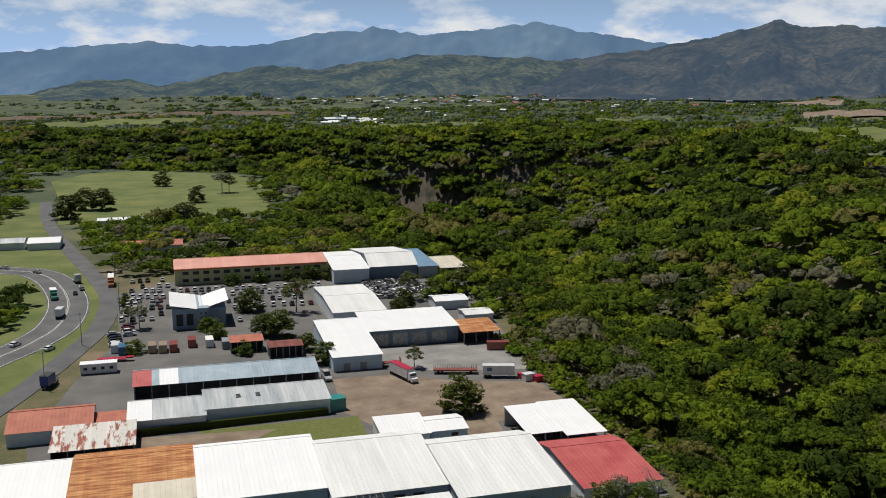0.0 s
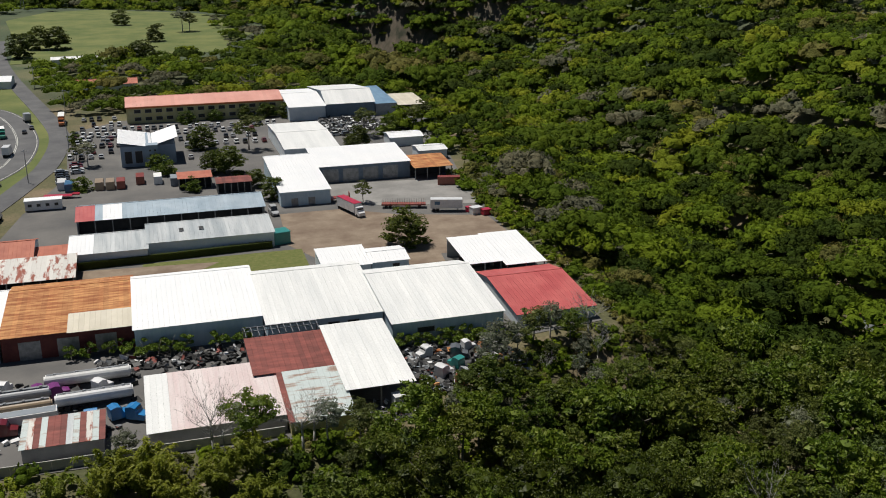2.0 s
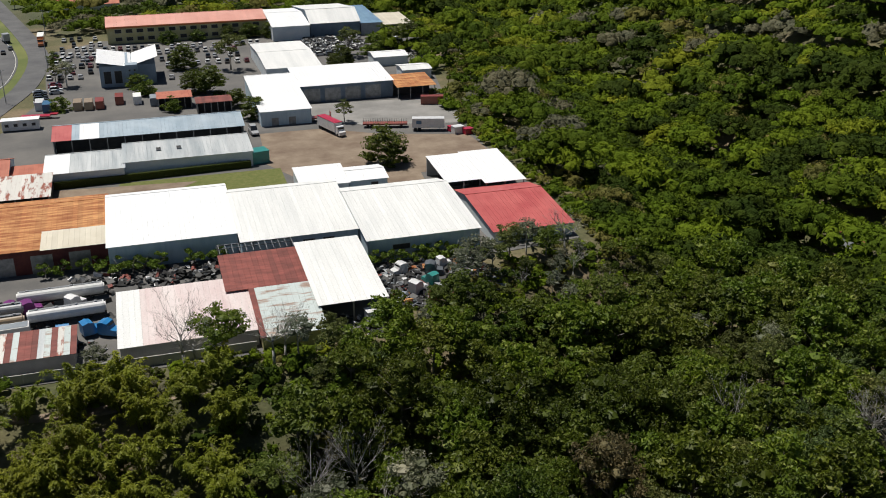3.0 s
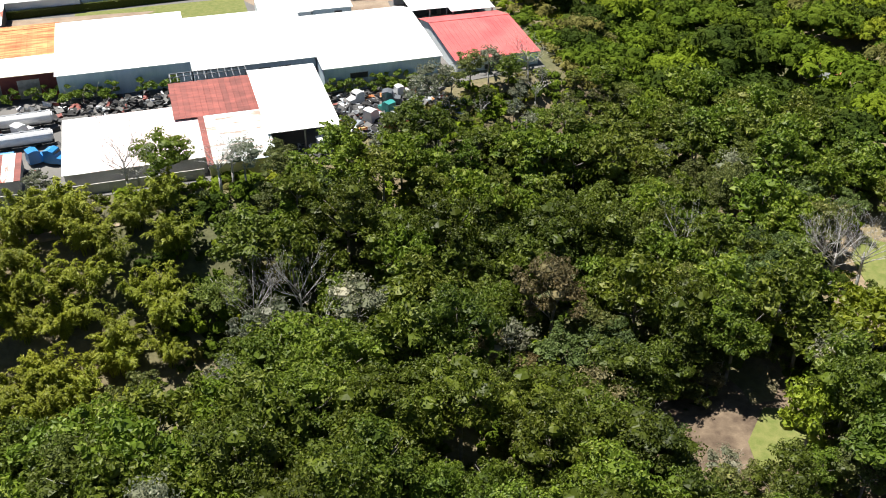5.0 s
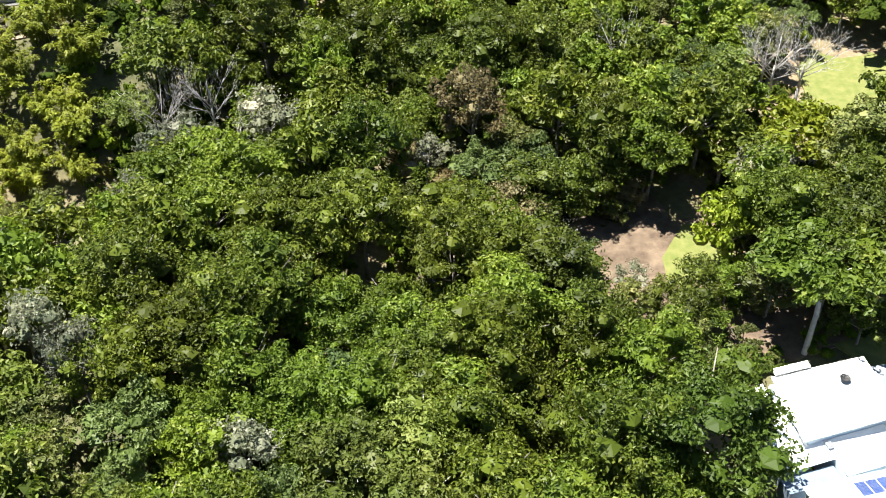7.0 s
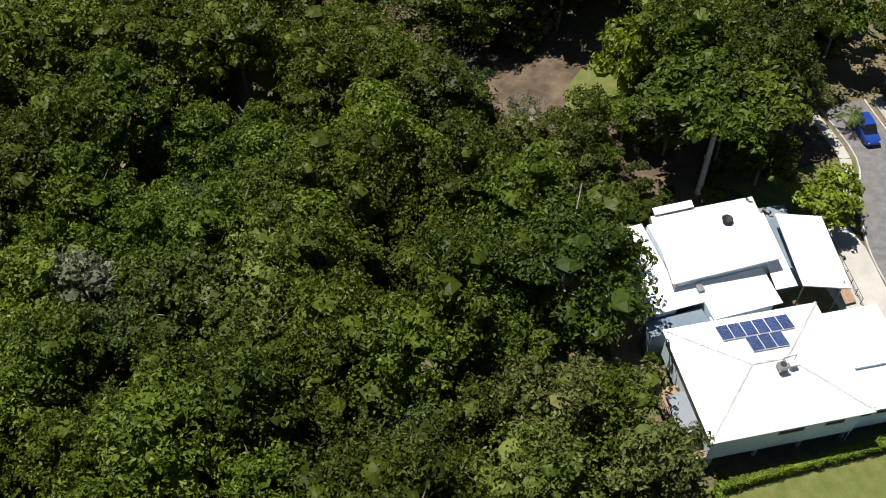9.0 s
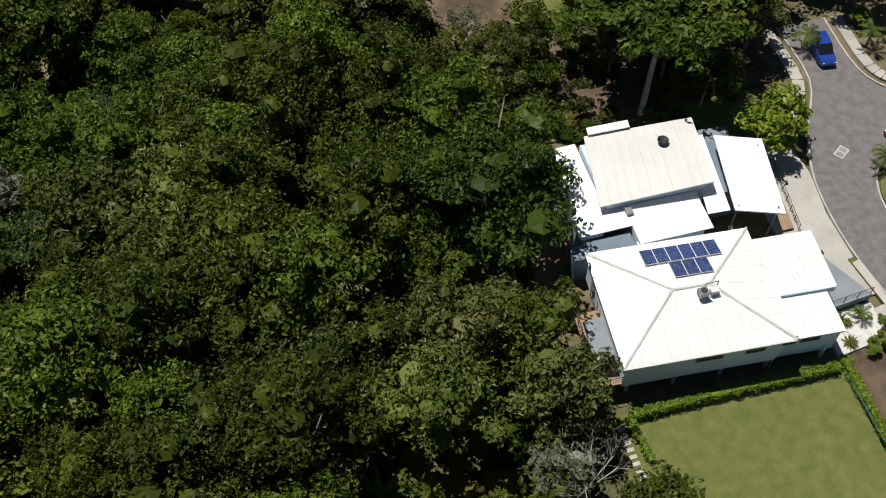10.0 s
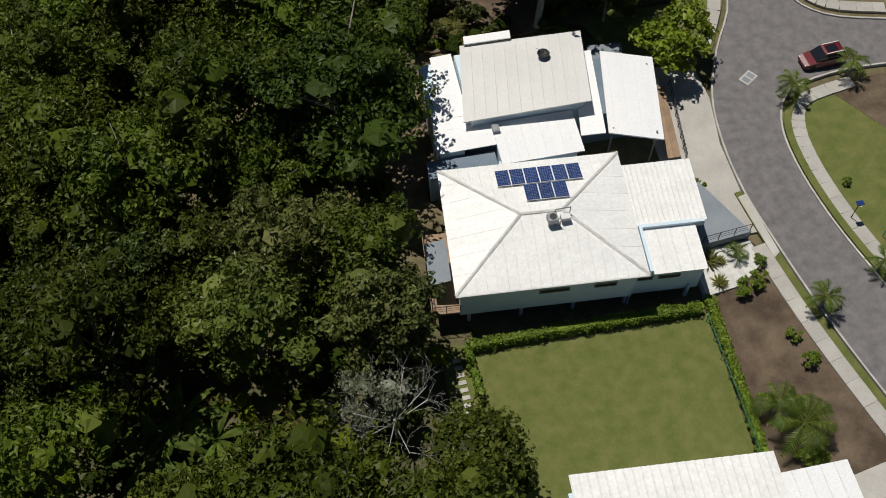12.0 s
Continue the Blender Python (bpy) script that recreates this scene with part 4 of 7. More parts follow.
# low scrub along the plateau's edge and on the bank
tx, ty, r = scatter(-40, 150, 96, 660, 3.0, lambda x, y: (nearest(EDGE, x, y)[0] < np.where(y < 145, 40, 9)) & ~((y > 141) & (x < 52) & (y < 300)) & ~((x > 52) & (x < 102) & inside(EDGE, x, y) & (y < 330)) & ~((x > 90) & (x < 126) & (y > 300) & (y < 425) & inside(EDGE, x, y)) & (x - 0.1 * y > -52) & ((y > 141) | (x < 45)) & ~((x < 22) & (y < 134)) & (np.hypot((x - 27) / 4, (y - 124) / 7) > 1), 23)
far_woods("bank_scrub", tx, ty, r, 1.6, 3, 9, 0.26, ["wood_olive", "wood_green", "wood_bright", "wood_olive", "wood_grey", "wood_lime"], "dry scrub and bushes along the bank", 0.3, 0.8)
# undergrowth between the trees, and the woods south of the way
tx, ty, r = scatter(18, 132, -4, 164, 3.4, lambda x, y: gap_free(x, y) & (nearest(EDGE, x, y)[0] > 4), 29)
far_woods("undergrowth", tx, ty, r, 1.5, 3, 8, 0.24, ["wood_green", "wood_dark", "wood_bright", "wood_olive", "wood_lime", "wood_dark"], "low shrubs and saplings under the woodland", 0.3, 0.9)
tx, ty, r = scatter(-60, 76, -70, -4, 7.5, lambda x, y: x == x, 31)
far_woods("south_woods", tx, ty, r, 5.0, 5, 12, 0.11, WOOD, "woodland south of the houses", 0.4, 1.2)
tx, ty, r = scatter(-150, -44, -60, 132, 8.5, lambda x, y: (nearest(EDGE, x, y)[0] > 6), 33)
far_woods("west_woods", tx, ty, r, 5.4, 5, 12, 0.11, WOOD, "woodland west of the bamboo bank", 0.4, 1.2)
# loose trees in the estate and the pasture
for x, y, kind, s in ((29, 358, "deep", 1.1), (15, 323, "fresh", 0.8), (35, 318, "deep", 1.25), (45, 352, "olive", 1.5), (30, 322, "deep", 1.0), (59, 410, "fresh", 0.9), (67, 407, "deep", 0.8), (50, 410, "deep", 0.7), (38, 409, "fresh", 0.7), (26, 407, "fresh", 0.8), (41.5, 300, "deep", 0.75), (44.5, 284.5, "deep", 0.85),
                      (69.5, 273, "olive", 0.75), (71, 231, "deep", 1.25), (-11, 311, "fresh", 0.7), (-10, 343, "grey", 1.1), (12, 570, "deep", 2.0), (-38, 665, "deep", 1.9), (-49, 668, "deep", 1.8), (-57, 630, "deep", 1.8), (42, 742, "grey", 2.0), (47, 742, "olive", 1.6), (0, 800, "deep", 1.5), (22, 690, "deep", 1.4), (84, 345, "deep", 1.0), (90, 362, "olive", 1.3), (100, 362, "fresh", 1.2), (110, 364, "olive", 1.2),
                      (80, 338, "deep", 0.8), (116, 372, "olive", 1.2), (106, 372, "fresh", 1.1), (22, 300, "fresh", 0.6), (12, 335, "fresh", 0.7), (-16, 380, "fresh", 0.6), (-14, 352, "olive", 0.7)):
    plant({"deep": "round", "fresh": "roundfresh"}.get(kind, kind), x, y, 0, s * 0.95, None, 0.85, "", "estate trees")
# ---- buildings ----
def sheet_mesh(w, length, thick, material, rib=0.018):
    """One roofing sheet: a flat pan with a raised rib along each edge."""
    h = rib
    prof = [(0, 0), (0, thick + h), (0.06, thick + h), (0.1, thick), (w - 0.012, thick), (w - 0.012, 0)]
    bm = bmesh.new()
    a = [bm.verts.new((x, 0, z)) for x, z in prof]
    b = [bm.verts.new((x, length, z)) for x, z in prof]
    n = len(prof)
    for k in range(n):
        bm.faces.new((a[k], a[(k + 1) % n], b[(k + 1) % n], b[k]))
    bm.faces.new(a[::-1])
    bm.faces.new(b)
    bmesh.ops.recalc_face_normals(bm, faces=bm.faces[:])
    me = bpy.data.meshes.new("roof_sheet")
    bm.to_mesh(me)
    bm.free()
    me.materials.append(M[material])
    return me


def sheet_roof(parent, a, b, d, material, width=1.0, lap=(), thick=0.06):
    """Sheets over the rectangle with eave a-b and the ridge corner d above a. lap: {index: other material}."""
    a, b, d = Vector(a), Vector(b), Vector(d)
    ex, ey = (b - a), (d - a)
    n = max(1, round(ex.length / width))
    w, length = ex.length / n, ey.length
    ux, uy = ex.normalized(), ey.normalized()
    uz = ux.cross(uy)
    meshes = {material: sheet_mesh(w, length, thick, material)}
    lap = dict(lap)
    for k in range(n):
        mk = lap.get(k, material)
        if mk not in meshes:
            meshes[mk] = sheet_mesh(w, length, thick, mk)
        o = a + ux * (w * k) + uz * (0.003 * (k % 2))
        m = Matrix(((ux.x, uy.x, uz.x, o.x), (ux.y, uy.y, uz.y, o.y), (ux.z, uy.z, uz.z, o.z), (0, 0, 0, 1)))
        share("roof_sheet", meshes[mk], parent, m)


def opening(parent, kind, x, z, w, h, y=0.0, face=-1, material="dark", rim="steel"):
    """A window or door set in a wall that looks to local -y (face -1) or +y: a frame, and a pane inside it."""
    bm = bmesh.new()
    t, y1 = 0.09, y + face * 0.05
    for q in ((x, z, x + w, z + t), (x, z + h - t, x + w, z + h), (x, z + t, x + t, z + h - t), (x + w - t, z + t, x + w, z + h - t)):
        box(bm, q[0], y - face * 0.02, q[1], q[2], y1, q[3])
    fr = part(kind, bm, rim, parent)
    bm = bmesh.new()
    box(bm, x + t, y - face * 0.01, z + t, x + w - t, y + face * 0.025, z + h - t)
    if kind == "window" and w > 1.6:
        pass
    part("pane" if kind == "window" else "leaf", bm, material, fr)
    return fr


def shed(label, x, y, z, L, D, ef, eb, ridge, rz, roof, wall, rot=0, over=0.35, front="wall", sides="wall", doors=(), windows=(), lap=(), name="warehouse", width=1.0, back_roof=None, group="industrial estate buildings", posts=6, inner=True):
    """A shed with its ridge along its length. ridge: how far behind the front wall; D: back of the building."""
    base = thing(name, pose(x, y, z, 0, 0, rot), label, "warehouse" if name == "warehouse" else name.replace("_", " "), group)
    t = 0.2
    def wall_part(pts, vec, mat):
        bm = bmesh.new()
        f = poly(bm, pts)
        low = bmesh.ops.extrude_face_region(bm, geom=[f])
        bmesh.ops.translate(bm, vec=vec, verts=[v for v in low["geom"] if isinstance(v, bmesh.types.BMVert)])
        bmesh.ops.recalc_face_normals(bm, faces=bm.faces[:])
        return part("wall", bm, mat, base)
    if front == "wall":
        wall_part([(0, 0, -0.5), (L, 0, -0.5), (L, 0, ef), (0, 0, ef)], (0, t, 0), wall)
    else:
        for k in range(posts):
            px = 0.15 + (L - 0.3) * k / (posts - 1)
            part("post", box(bmesh.new(), px - 0.12, 0, -0.5, px + 0.12, 0.24, ef), "steel", base)
        # near-black wall added part-way in, standing in for the interior's shade
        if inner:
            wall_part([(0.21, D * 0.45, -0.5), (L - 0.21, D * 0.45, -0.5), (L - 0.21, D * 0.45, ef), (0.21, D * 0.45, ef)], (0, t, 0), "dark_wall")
    wall_part([(0, D - t, -0.5), (L, D - t, -0.5), (L, D - t, eb), (0, D - t, eb)], (0, t, 0), wall)
    if sides == "wall":
        prof = [(t + 0.003, -0.5), (D - t - 0.003, -0.5), (D - t - 0.003, eb)] + ([(ridge, rz)] if 0.5 < ridge < D - 0.5 else []) + [(t + 0.003, ef)]
        for px, vx in ((0, t), (L - t, t)):
            wall_part([(px, a, b) for a, b in prof], (vx, 0, 0), wall)
    sl = (rz - ef) / max(ridge, 0.1)
    if ridge > 0.5:
        sheet_roof(base, (-over, -over, ef - over * sl + 0.03), (L + over, -over, ef - over * sl + 0.03), (-over, ridge, rz + 0.03), roof, width, lap)
    if ridge < D - 0.5:
        sb = (rz - eb) / (D - ridge)
        sheet_roof(base, (L + over, D + over, eb - over * sb + 0.03), (-over, D + over, eb - over * sb + 0.03), (L + over, ridge, rz + 0.03), back_roof or roof, width)
        part("ridge_cap", box(bmesh.new(), -over, ridge - 0.22, rz + 0.05, L + over, ridge + 0.22, rz + 0.16), back_roof or roof, base)
    for dx, w, h in doors:
        opening(base, "door", dx, 0.0, w, h, 0.0, -1, "steel")
    for wx, wz, w, h in windows:
        opening(base, "window", wx, wz, w, h)
    return base


# the front row of warehouses
shed("long warehouse with orange rusted sheet roof", -20.5, 186, 0, 24.2, 27, 5.0, 5.6, 22, 6.4, "rust_roof", "maroon_wall", front="wall", doors=[(3, 4, 3.8), (10, 4, 3.8), (17, 4, 3.8)])
flat = thing("roof_cover", pose(-8.5, 185.0, 4.95, 4.2, 0, 0), "cream patch of newer sheets over the rusted roof", "roof")
sheet_roof(flat, (0, 0, 0.12), (12.3, 0, 0.12), (0, 8.6, 0.12), "cream_roof")
shed("warehouse with bright white sheet roof and pale blue walls", 3.9, 183, 0, 24.7, 26, 5.0, 6.6, 24.0, 6.9, "clean_roof", "blue_wall")
shed("warehouse with streaked grey-white sheet roof", 28.9, 178, 0, 23.3, 30, 5.0, 5.4, 23.5, 7.1, "white_roof", "blue_wall", windows=[(12, 3.0, 2.4, 1.0), (16, 3.0, 2.4, 1.0)])
shed("warehouse with weathered white roof and pale blue walls", 52.5, 171, 0, 23.2, 31, 5.0, 5.2, 23.5, 7.1, "white_roof", "blue_wall", windows=[(5, 2.4, 3.6, 1.2)])
shed("warehouse with red sheet roof and open sides", 79.6, 173, -1.4, 17.6, 26, 4.2, 4.4, 18.5, 5.9, "red_roof", "white_wall", windows=[(2, 1.6, 2.0, 1.1), (6, 1.6, 2.0, 1.1), (11, 1.6, 2.0, 1.1)])
shed("white-roofed open shed beside the red-roofed warehouse", 78.6, 202, 0, 8.2, 17, 4.0, 5.0, 16.6, 5.2, "clean_roof", "grey_wall", front="open", sides="none", name="open_shed", posts=3)
shed("white-roofed open shed with a lower eave", 87.2, 199.5, 0, 9.6, 20.5, 3.8, 5.0, 20.0, 5.2, "clean_roof", "grey_wall", front="open", sides="none", name="open_shed", posts=3)
shed("small pale blue office with shallow white gable roof", 58.0, 212.5, 0, 9.0, 10, 3.0, 3.0, 5.0, 3.9, "clean_roof", "blue_wall", name="small_office", windows=[(5.0, 1.3, 1.8, 1.0)])
shed("white-roofed lean-to joined to a small office", 46.4, 211.8, 0, 11.2, 12, 3.0, 3.6, 11.6, 4.0, "clean_roof", "white_wall", name="lean_to_shed", windows=[(7, 1.2, 1.8, 1.0)])
# the two long sheds behind the lawn
shed("long open shed with blue-grey zinc roof", -10, 262, 0, 49.2, 12, 4.6, 5.0, 9.8, 6.0, "zinc_roof", "grey_wall", front="open", posts=12, lap={0: "red_roof", 1: "red_roof", 2: "red_roof", 3: "red_roof", 4: "red_roof", 5: "zinc_roof", 7: "clean_roof", 8: "clean_roof", 9: "clean_roof", 10: "clean_roof", 11: "clean_roof"}, name="long_shed")
shed("long warehouse with pale grey roof and skylights", 7.5, 240, 0, 31.2, 13.5, 4.0, 4.6, 12.9, 5.0, "grey_roof", "white_wall", name="long_shed", windows=[])
shed("lower end of a long pale grey warehouse", -10.8, 237.2, 0, 18.2, 13, 3.6, 4.2, 12.4, 4.6, "grey_roof", "white_wall", name="long_shed", lap={0: "clean_roof", 1: "clean_roof", 2: "clean_roof", 3: "clean_roof", 4: "clean_roof", 5: "clean_roof"})
for px, pz in ((-6, 4.1), (1, 4.1), (5.5, 4.15), (16, 4.75), (21, 4.75)):
    sk = thing("skylight", pose(px, 246.5, pz, 3.8, 0, 0), "small dark square skylight on the grey roof", "skylight", "roof skylights")
    part("frame", box(bmesh.new(), -0.6, -0.9, 0, 0.6, 0.9, 0.16, 0.02), "steel", sk)
    part("pane", box(bmesh.new(), -0.5, -0.8, 0.16, 0.5, 0.8, 0.175), "dark", sk)
# west edge
shed("house with terracotta red tile roof", -38, 237, 0, 19, 17, 3.4, 3.4, 9, 5.6, "tile_roof", "white_wall", name="tiled_house")
shed("low annexe with terracotta red roof", -18.6, 240.5, 0, 7.6, 7, 2.8, 3.2, 6.5, 3.4, "tile_roof", "white_wall", name="annexe")
shed("shed with red roof sheets flaking to white", -27, 222.5, 0, 18, 14.5, 3.2, 3.8, 14, 4.3, "patchy_roof", "dark_wall", front="open", name="old_shed", lap={k: "patchy_roof" for k in range(9)})
shed("white-roofed warehouse at the end of the row", -46, 186, 0, 25, 25, 4.6, 5.6, 24, 6.0, "clean_roof", "blue_wall")
# the breaker's yard sheds
shed("open shed with faded pink and white sheet roof", 5.6, 144.4, 0, 22, 19, 3.0, 4.0, 18.5, 4.4, "pink_roof", "concrete", name="open_shed", lap={k: "white_roof" for k in (0, 1, 2, 3)}, windows=[])
shed("lean-to with weathered grey and rusty roof", 27.9, 141.5, 0, 10.6, 16, 2.9, 4.2, 15.6, 4.5, "worn_roof", "yellow_wall", name="lean_to_shed", lap={0: "maroon_roof"})
shed("shed with dark maroon rusted roof", 24.0, 157.6, 0, 14.4, 15, 4.4, 4.9, 14.6, 5.1, "maroon_roof", "dark_wall", name="old_shed", front="open", posts=4)
shed("tall open shed with cream-white sheet roof", 38.6, 148, 0, 11.9, 25.5, 4.0, 5.3, 25, 5.6, "white_roof", "dark_wall", name="open_shed", front="open", sides="none", posts=3)
shed("small shed with striped rusted and zinc roof", -13.6, 146, 0, 12.2, 9.2, 2.5, 2.9, 8.8, 3.1, "maroon_roof", "concrete", name="old_shed", lap={0: "worn_roof", 1: "patchy_roof", 3: "worn_roof", 7: "grey_roof", 8: "worn_roof", 10: "patchy_roof", 11: "worn_roof"})
# the middle of the estate
shed("large white-roofed warehouse with grey panelled front", 60.5, 297.5, 0, 30, 21.5, 5.4, 6.2, 21, 6.9, "clean_roof", "slate_wall", doors=[(1.5, 5, 4.4), (8, 5, 4.4), (14.5, 5, 4.4), (21, 5, 4.4)])
shed("angled white-roofed wing of the large warehouse", 45.5, 275, 0, 14.6, 38, 4.4, 6.0, 37, 6.6, "clean_roof", "blue_wall", doors=[(3, 2, 2.4), (8, 2, 2.4)])
shed("open lean-to with orange rusted roof", 91, 293, 0, 12.4, 14, 4.0, 4.8, 13.6, 5.0, "rust_roof", "dark_wall", front="open", sides="none", name="lean_to_shed", posts=4)
shed("white-roofed warehouse among trees", 54.5, 327, 0, 18.6, 44, 5.0, 5.0, 22, 6.2, "white_roof", "white_wall", name="warehouse")
shed("small round-cornered white-roofed shed", 95, 341, 0, 12.4, 10, 3.4, 3.4, 5, 4.2, "clean_roof", "white_wall", name="small_shed")
shed("small white-roofed shed at the wood's edge", 99.5, 318, 0, 10, 9, 3.4, 3.4, 4.5, 4.0, "white_roof", "white_wall", name="small_shed")
shed("two-storey block with long coral red roof and orange fascia", 3, 412, 0, 63, 22, 7.0, 7.0, 12, 9.0, "coral_roof", "yellow_wall", name="school_block",
     windows=[(3 + 4.2 * k, 4.3, 2.6, 1.5) for k in range(14)] + [(3 + 4.2 * k, 1.2, 2.6, 1.5) for k in range(14)], width=1.5)
part("fascia", box(bmesh.new(), 2.6, 411.4, 6.3, 66.5, 411.6, 6.95), surface("fascia_paint", (0.55, 0.16, 0.05), (0.62, 0.2, 0.07), 0.5)).name = "roof_fascia"
tagged(bpy.data.objects["roof_fascia"], "orange painted fascia board under the coral roof", "fascia")
shed("warehouse with white gable roof and blue-grey walls", 82.5, 400, 0, 20.6, 46, 6.0, 6.0, 10.5, 10.0, "white_roof", "slate_wall", rot=0, name="warehouse")
shed("white-roofed warehouse beside the gabled hall", 66.8, 398, 0, 15, 42, 5.8, 6.0, 21, 8.0, "clean_roof", "white_wall")
shed("low building with blue sheet roof", 103.6, 400, 0, 9, 38, 5.0, 5.4, 37, 6.2, "blue_roof", "grey_wall", name="small_shed")
shed("open shed with pale roof at the estate's far edge", 113, 397, 0, 12, 24, 4.4, 5.0, 23, 5.2, "cream_roof", "dark_wall", front="open", name="open_shed")
# office with butterfly roof
off = thing("office_building", pose(1, 338, 0), "blue-grey office block with white butterfly roof", "office building", "industrial estate buildings")
part("wall", box(bmesh.new(), 0, 0, -0.5, 9.2, 22, 7.0), "office_wall", off)
part("wall", box(bmesh.new(), 9.203, 2, -0.5, 18, 20, 6.6), "office_wall", off)
part("tower", box(bmesh.new(), 8.2, -1.2, -0.5, 12.2, 2.6, 7.4, 0.05), "office_wall", off)
sheet_roof(off, (10.2, -0.6, 6.6), (10.2, 23, 6.6), (-0.8, -0.6, 8.6), "clean_roof")
sheet_roof(off, (10.4, 22, 6.6), (10.4, 1.4, 6.6), (19, 22, 9.2), "clean_roof")
for wx, wz in ((9.2, 5.2), (9.2, 3.6), (9.2, 2.0), (10.8, 5.2), (10.8, 3.6), (10.8, 2.0)):
    opening(off, "window", wx, wz, 0.7, 0.7, -1.2)
for wx in (1.2, 4.6):
    opening(off, "window", wx, 1.2, 2.4, 4.2, 0)
# outlying roofs
shed("low shed with dark red roof under trees", 29, 294, 0, 10.2, 6, 3.6, 3.9, 5.6, 4.1, "maroon_roof", "dark_wall", front="open", name="small_shed")
shed("low shed with rusty orange roof beside trees", 18, 303, 0, 10, 7, 3.6, 3.9, 6.6, 4.1, "tile_roof", "dark_wall", front="open", name="small_shed")
shed("house with long red roof in the trees", -24, 496, 0, 32, 14, 3.4, 3.6, 7, 5.0, "tile_roof", "white_wall", name="tiled_house", width=1.6)
shed("long white-roofed shed at the field's edge", -37, 590, 0, 25, 9, 3.6, 3.6, 4.5, 4.6, "white_roof", "white_wall", name="farm_shed", width=1.6)
shed("roadside building with white gable roof", -66, 518, 0, 15, 18, 3.6, 3.6, 9, 5.0, "clean_roof", "white_wall", name="roadside_shop", width=1.6)
shed("roadside shop with grey-green roof", -84, 522, 0, 16, 14, 3.6, 3.6, 7, 5.0, "grey_roof", "white_wall", name="roadside_shop", width=1.6)

shed("small house with red tile roof in the woods", 176, 178, -16.5, 11, 7, 2.6, 2.6, 3.5, 4.0, "tile_roof", "white_wall", name="woodland_house")
# compound wall along the bank
cw = thing("compound_wall", pose(-24, 142.6, -1.4), "stained concrete compound wall along the bank", "wall", kind="structure")
for k in range(17):
    part("panel", box(bmesh.new(), 3.0 * k, 0, 0, 3.0 * k + 2.96, 0.18, 3.1), "concrete", cw)

# ---- the houses ----
HOUSE_Z = -10.1
# lawn, gardens and street of the housing estate
flat_sheet("lawn", [(79.4, 8), (79.2, 21.6), (97.7, 20.9), (97.2, 8)], -9.98, "lawn", "mown green garden lawn with dry patches", "lawn")
M["hip"] = surface("hip", (0.68, 0.68, 0.66), (0.78, 0.78, 0.76), 0.8, 0.6)
M["house_wall"] = surface("house_wall", (0.60, 0.74, 0.84), (0.68, 0.80, 0.88), 0.5, 0.7, 0, 0.02, 0.08)
M["house_roof"] = surface("house_roof", (0.80, 0.80, 0.78), (0.88, 0.88, 0.86), 0.35, 0.5, 0, 0.02, 0.05, 4.0, (1, 2, 1))
M["beige_roof"] = surface("beige_roof", (0.66, 0.655, 0.63), (0.71, 0.705, 0.68), 0.3, 0.55, 0, 0.012, 0.05)
M["solar"] = surface("solar", (0.012, 0.032, 0.13), (0.018, 0.048, 0.18), 0.8, 0.22, 0, 0.12, 0)
M["deck"] = surface("deck", (0.26, 0.17, 0.10), (0.36, 0.25, 0.16), 0.8, 0.8, 0, 0.12)
M["grey_deck"] = surface("grey_deck", (0.20, 0.23, 0.26), (0.25, 0.28, 0.31), 0.4, 0.8)
M["gravel"] = surface("gravel", (0.52, 0.51, 0.48), (0.68, 0.67, 0.63), 1.5, 0.95, 0, 0.02, 0.5, 18)
M["slab"] = surface("slab", (0.38, 0.36, 0.33), (0.48, 0.46, 0.42), 0.35, 0.9, 0, 0.07, 0.2)
M["street"] = surface("street", (0.135, 0.128, 0.13), (0.195, 0.184, 0.183), 1.1, 0.95, 0, 0.03, 0.35, 9)
M["soil"] = surface("soil", (0.070, 0.047, 0.030), (0.165, 0.122, 0.080), 0.45, 0.95, 0, 0.05, 0.5, 5)
M["kerb"] = surface("kerb", (0.42, 0.40, 0.36), (0.52, 0.50, 0.46), 0.6, 0.9, 0, 0.08)



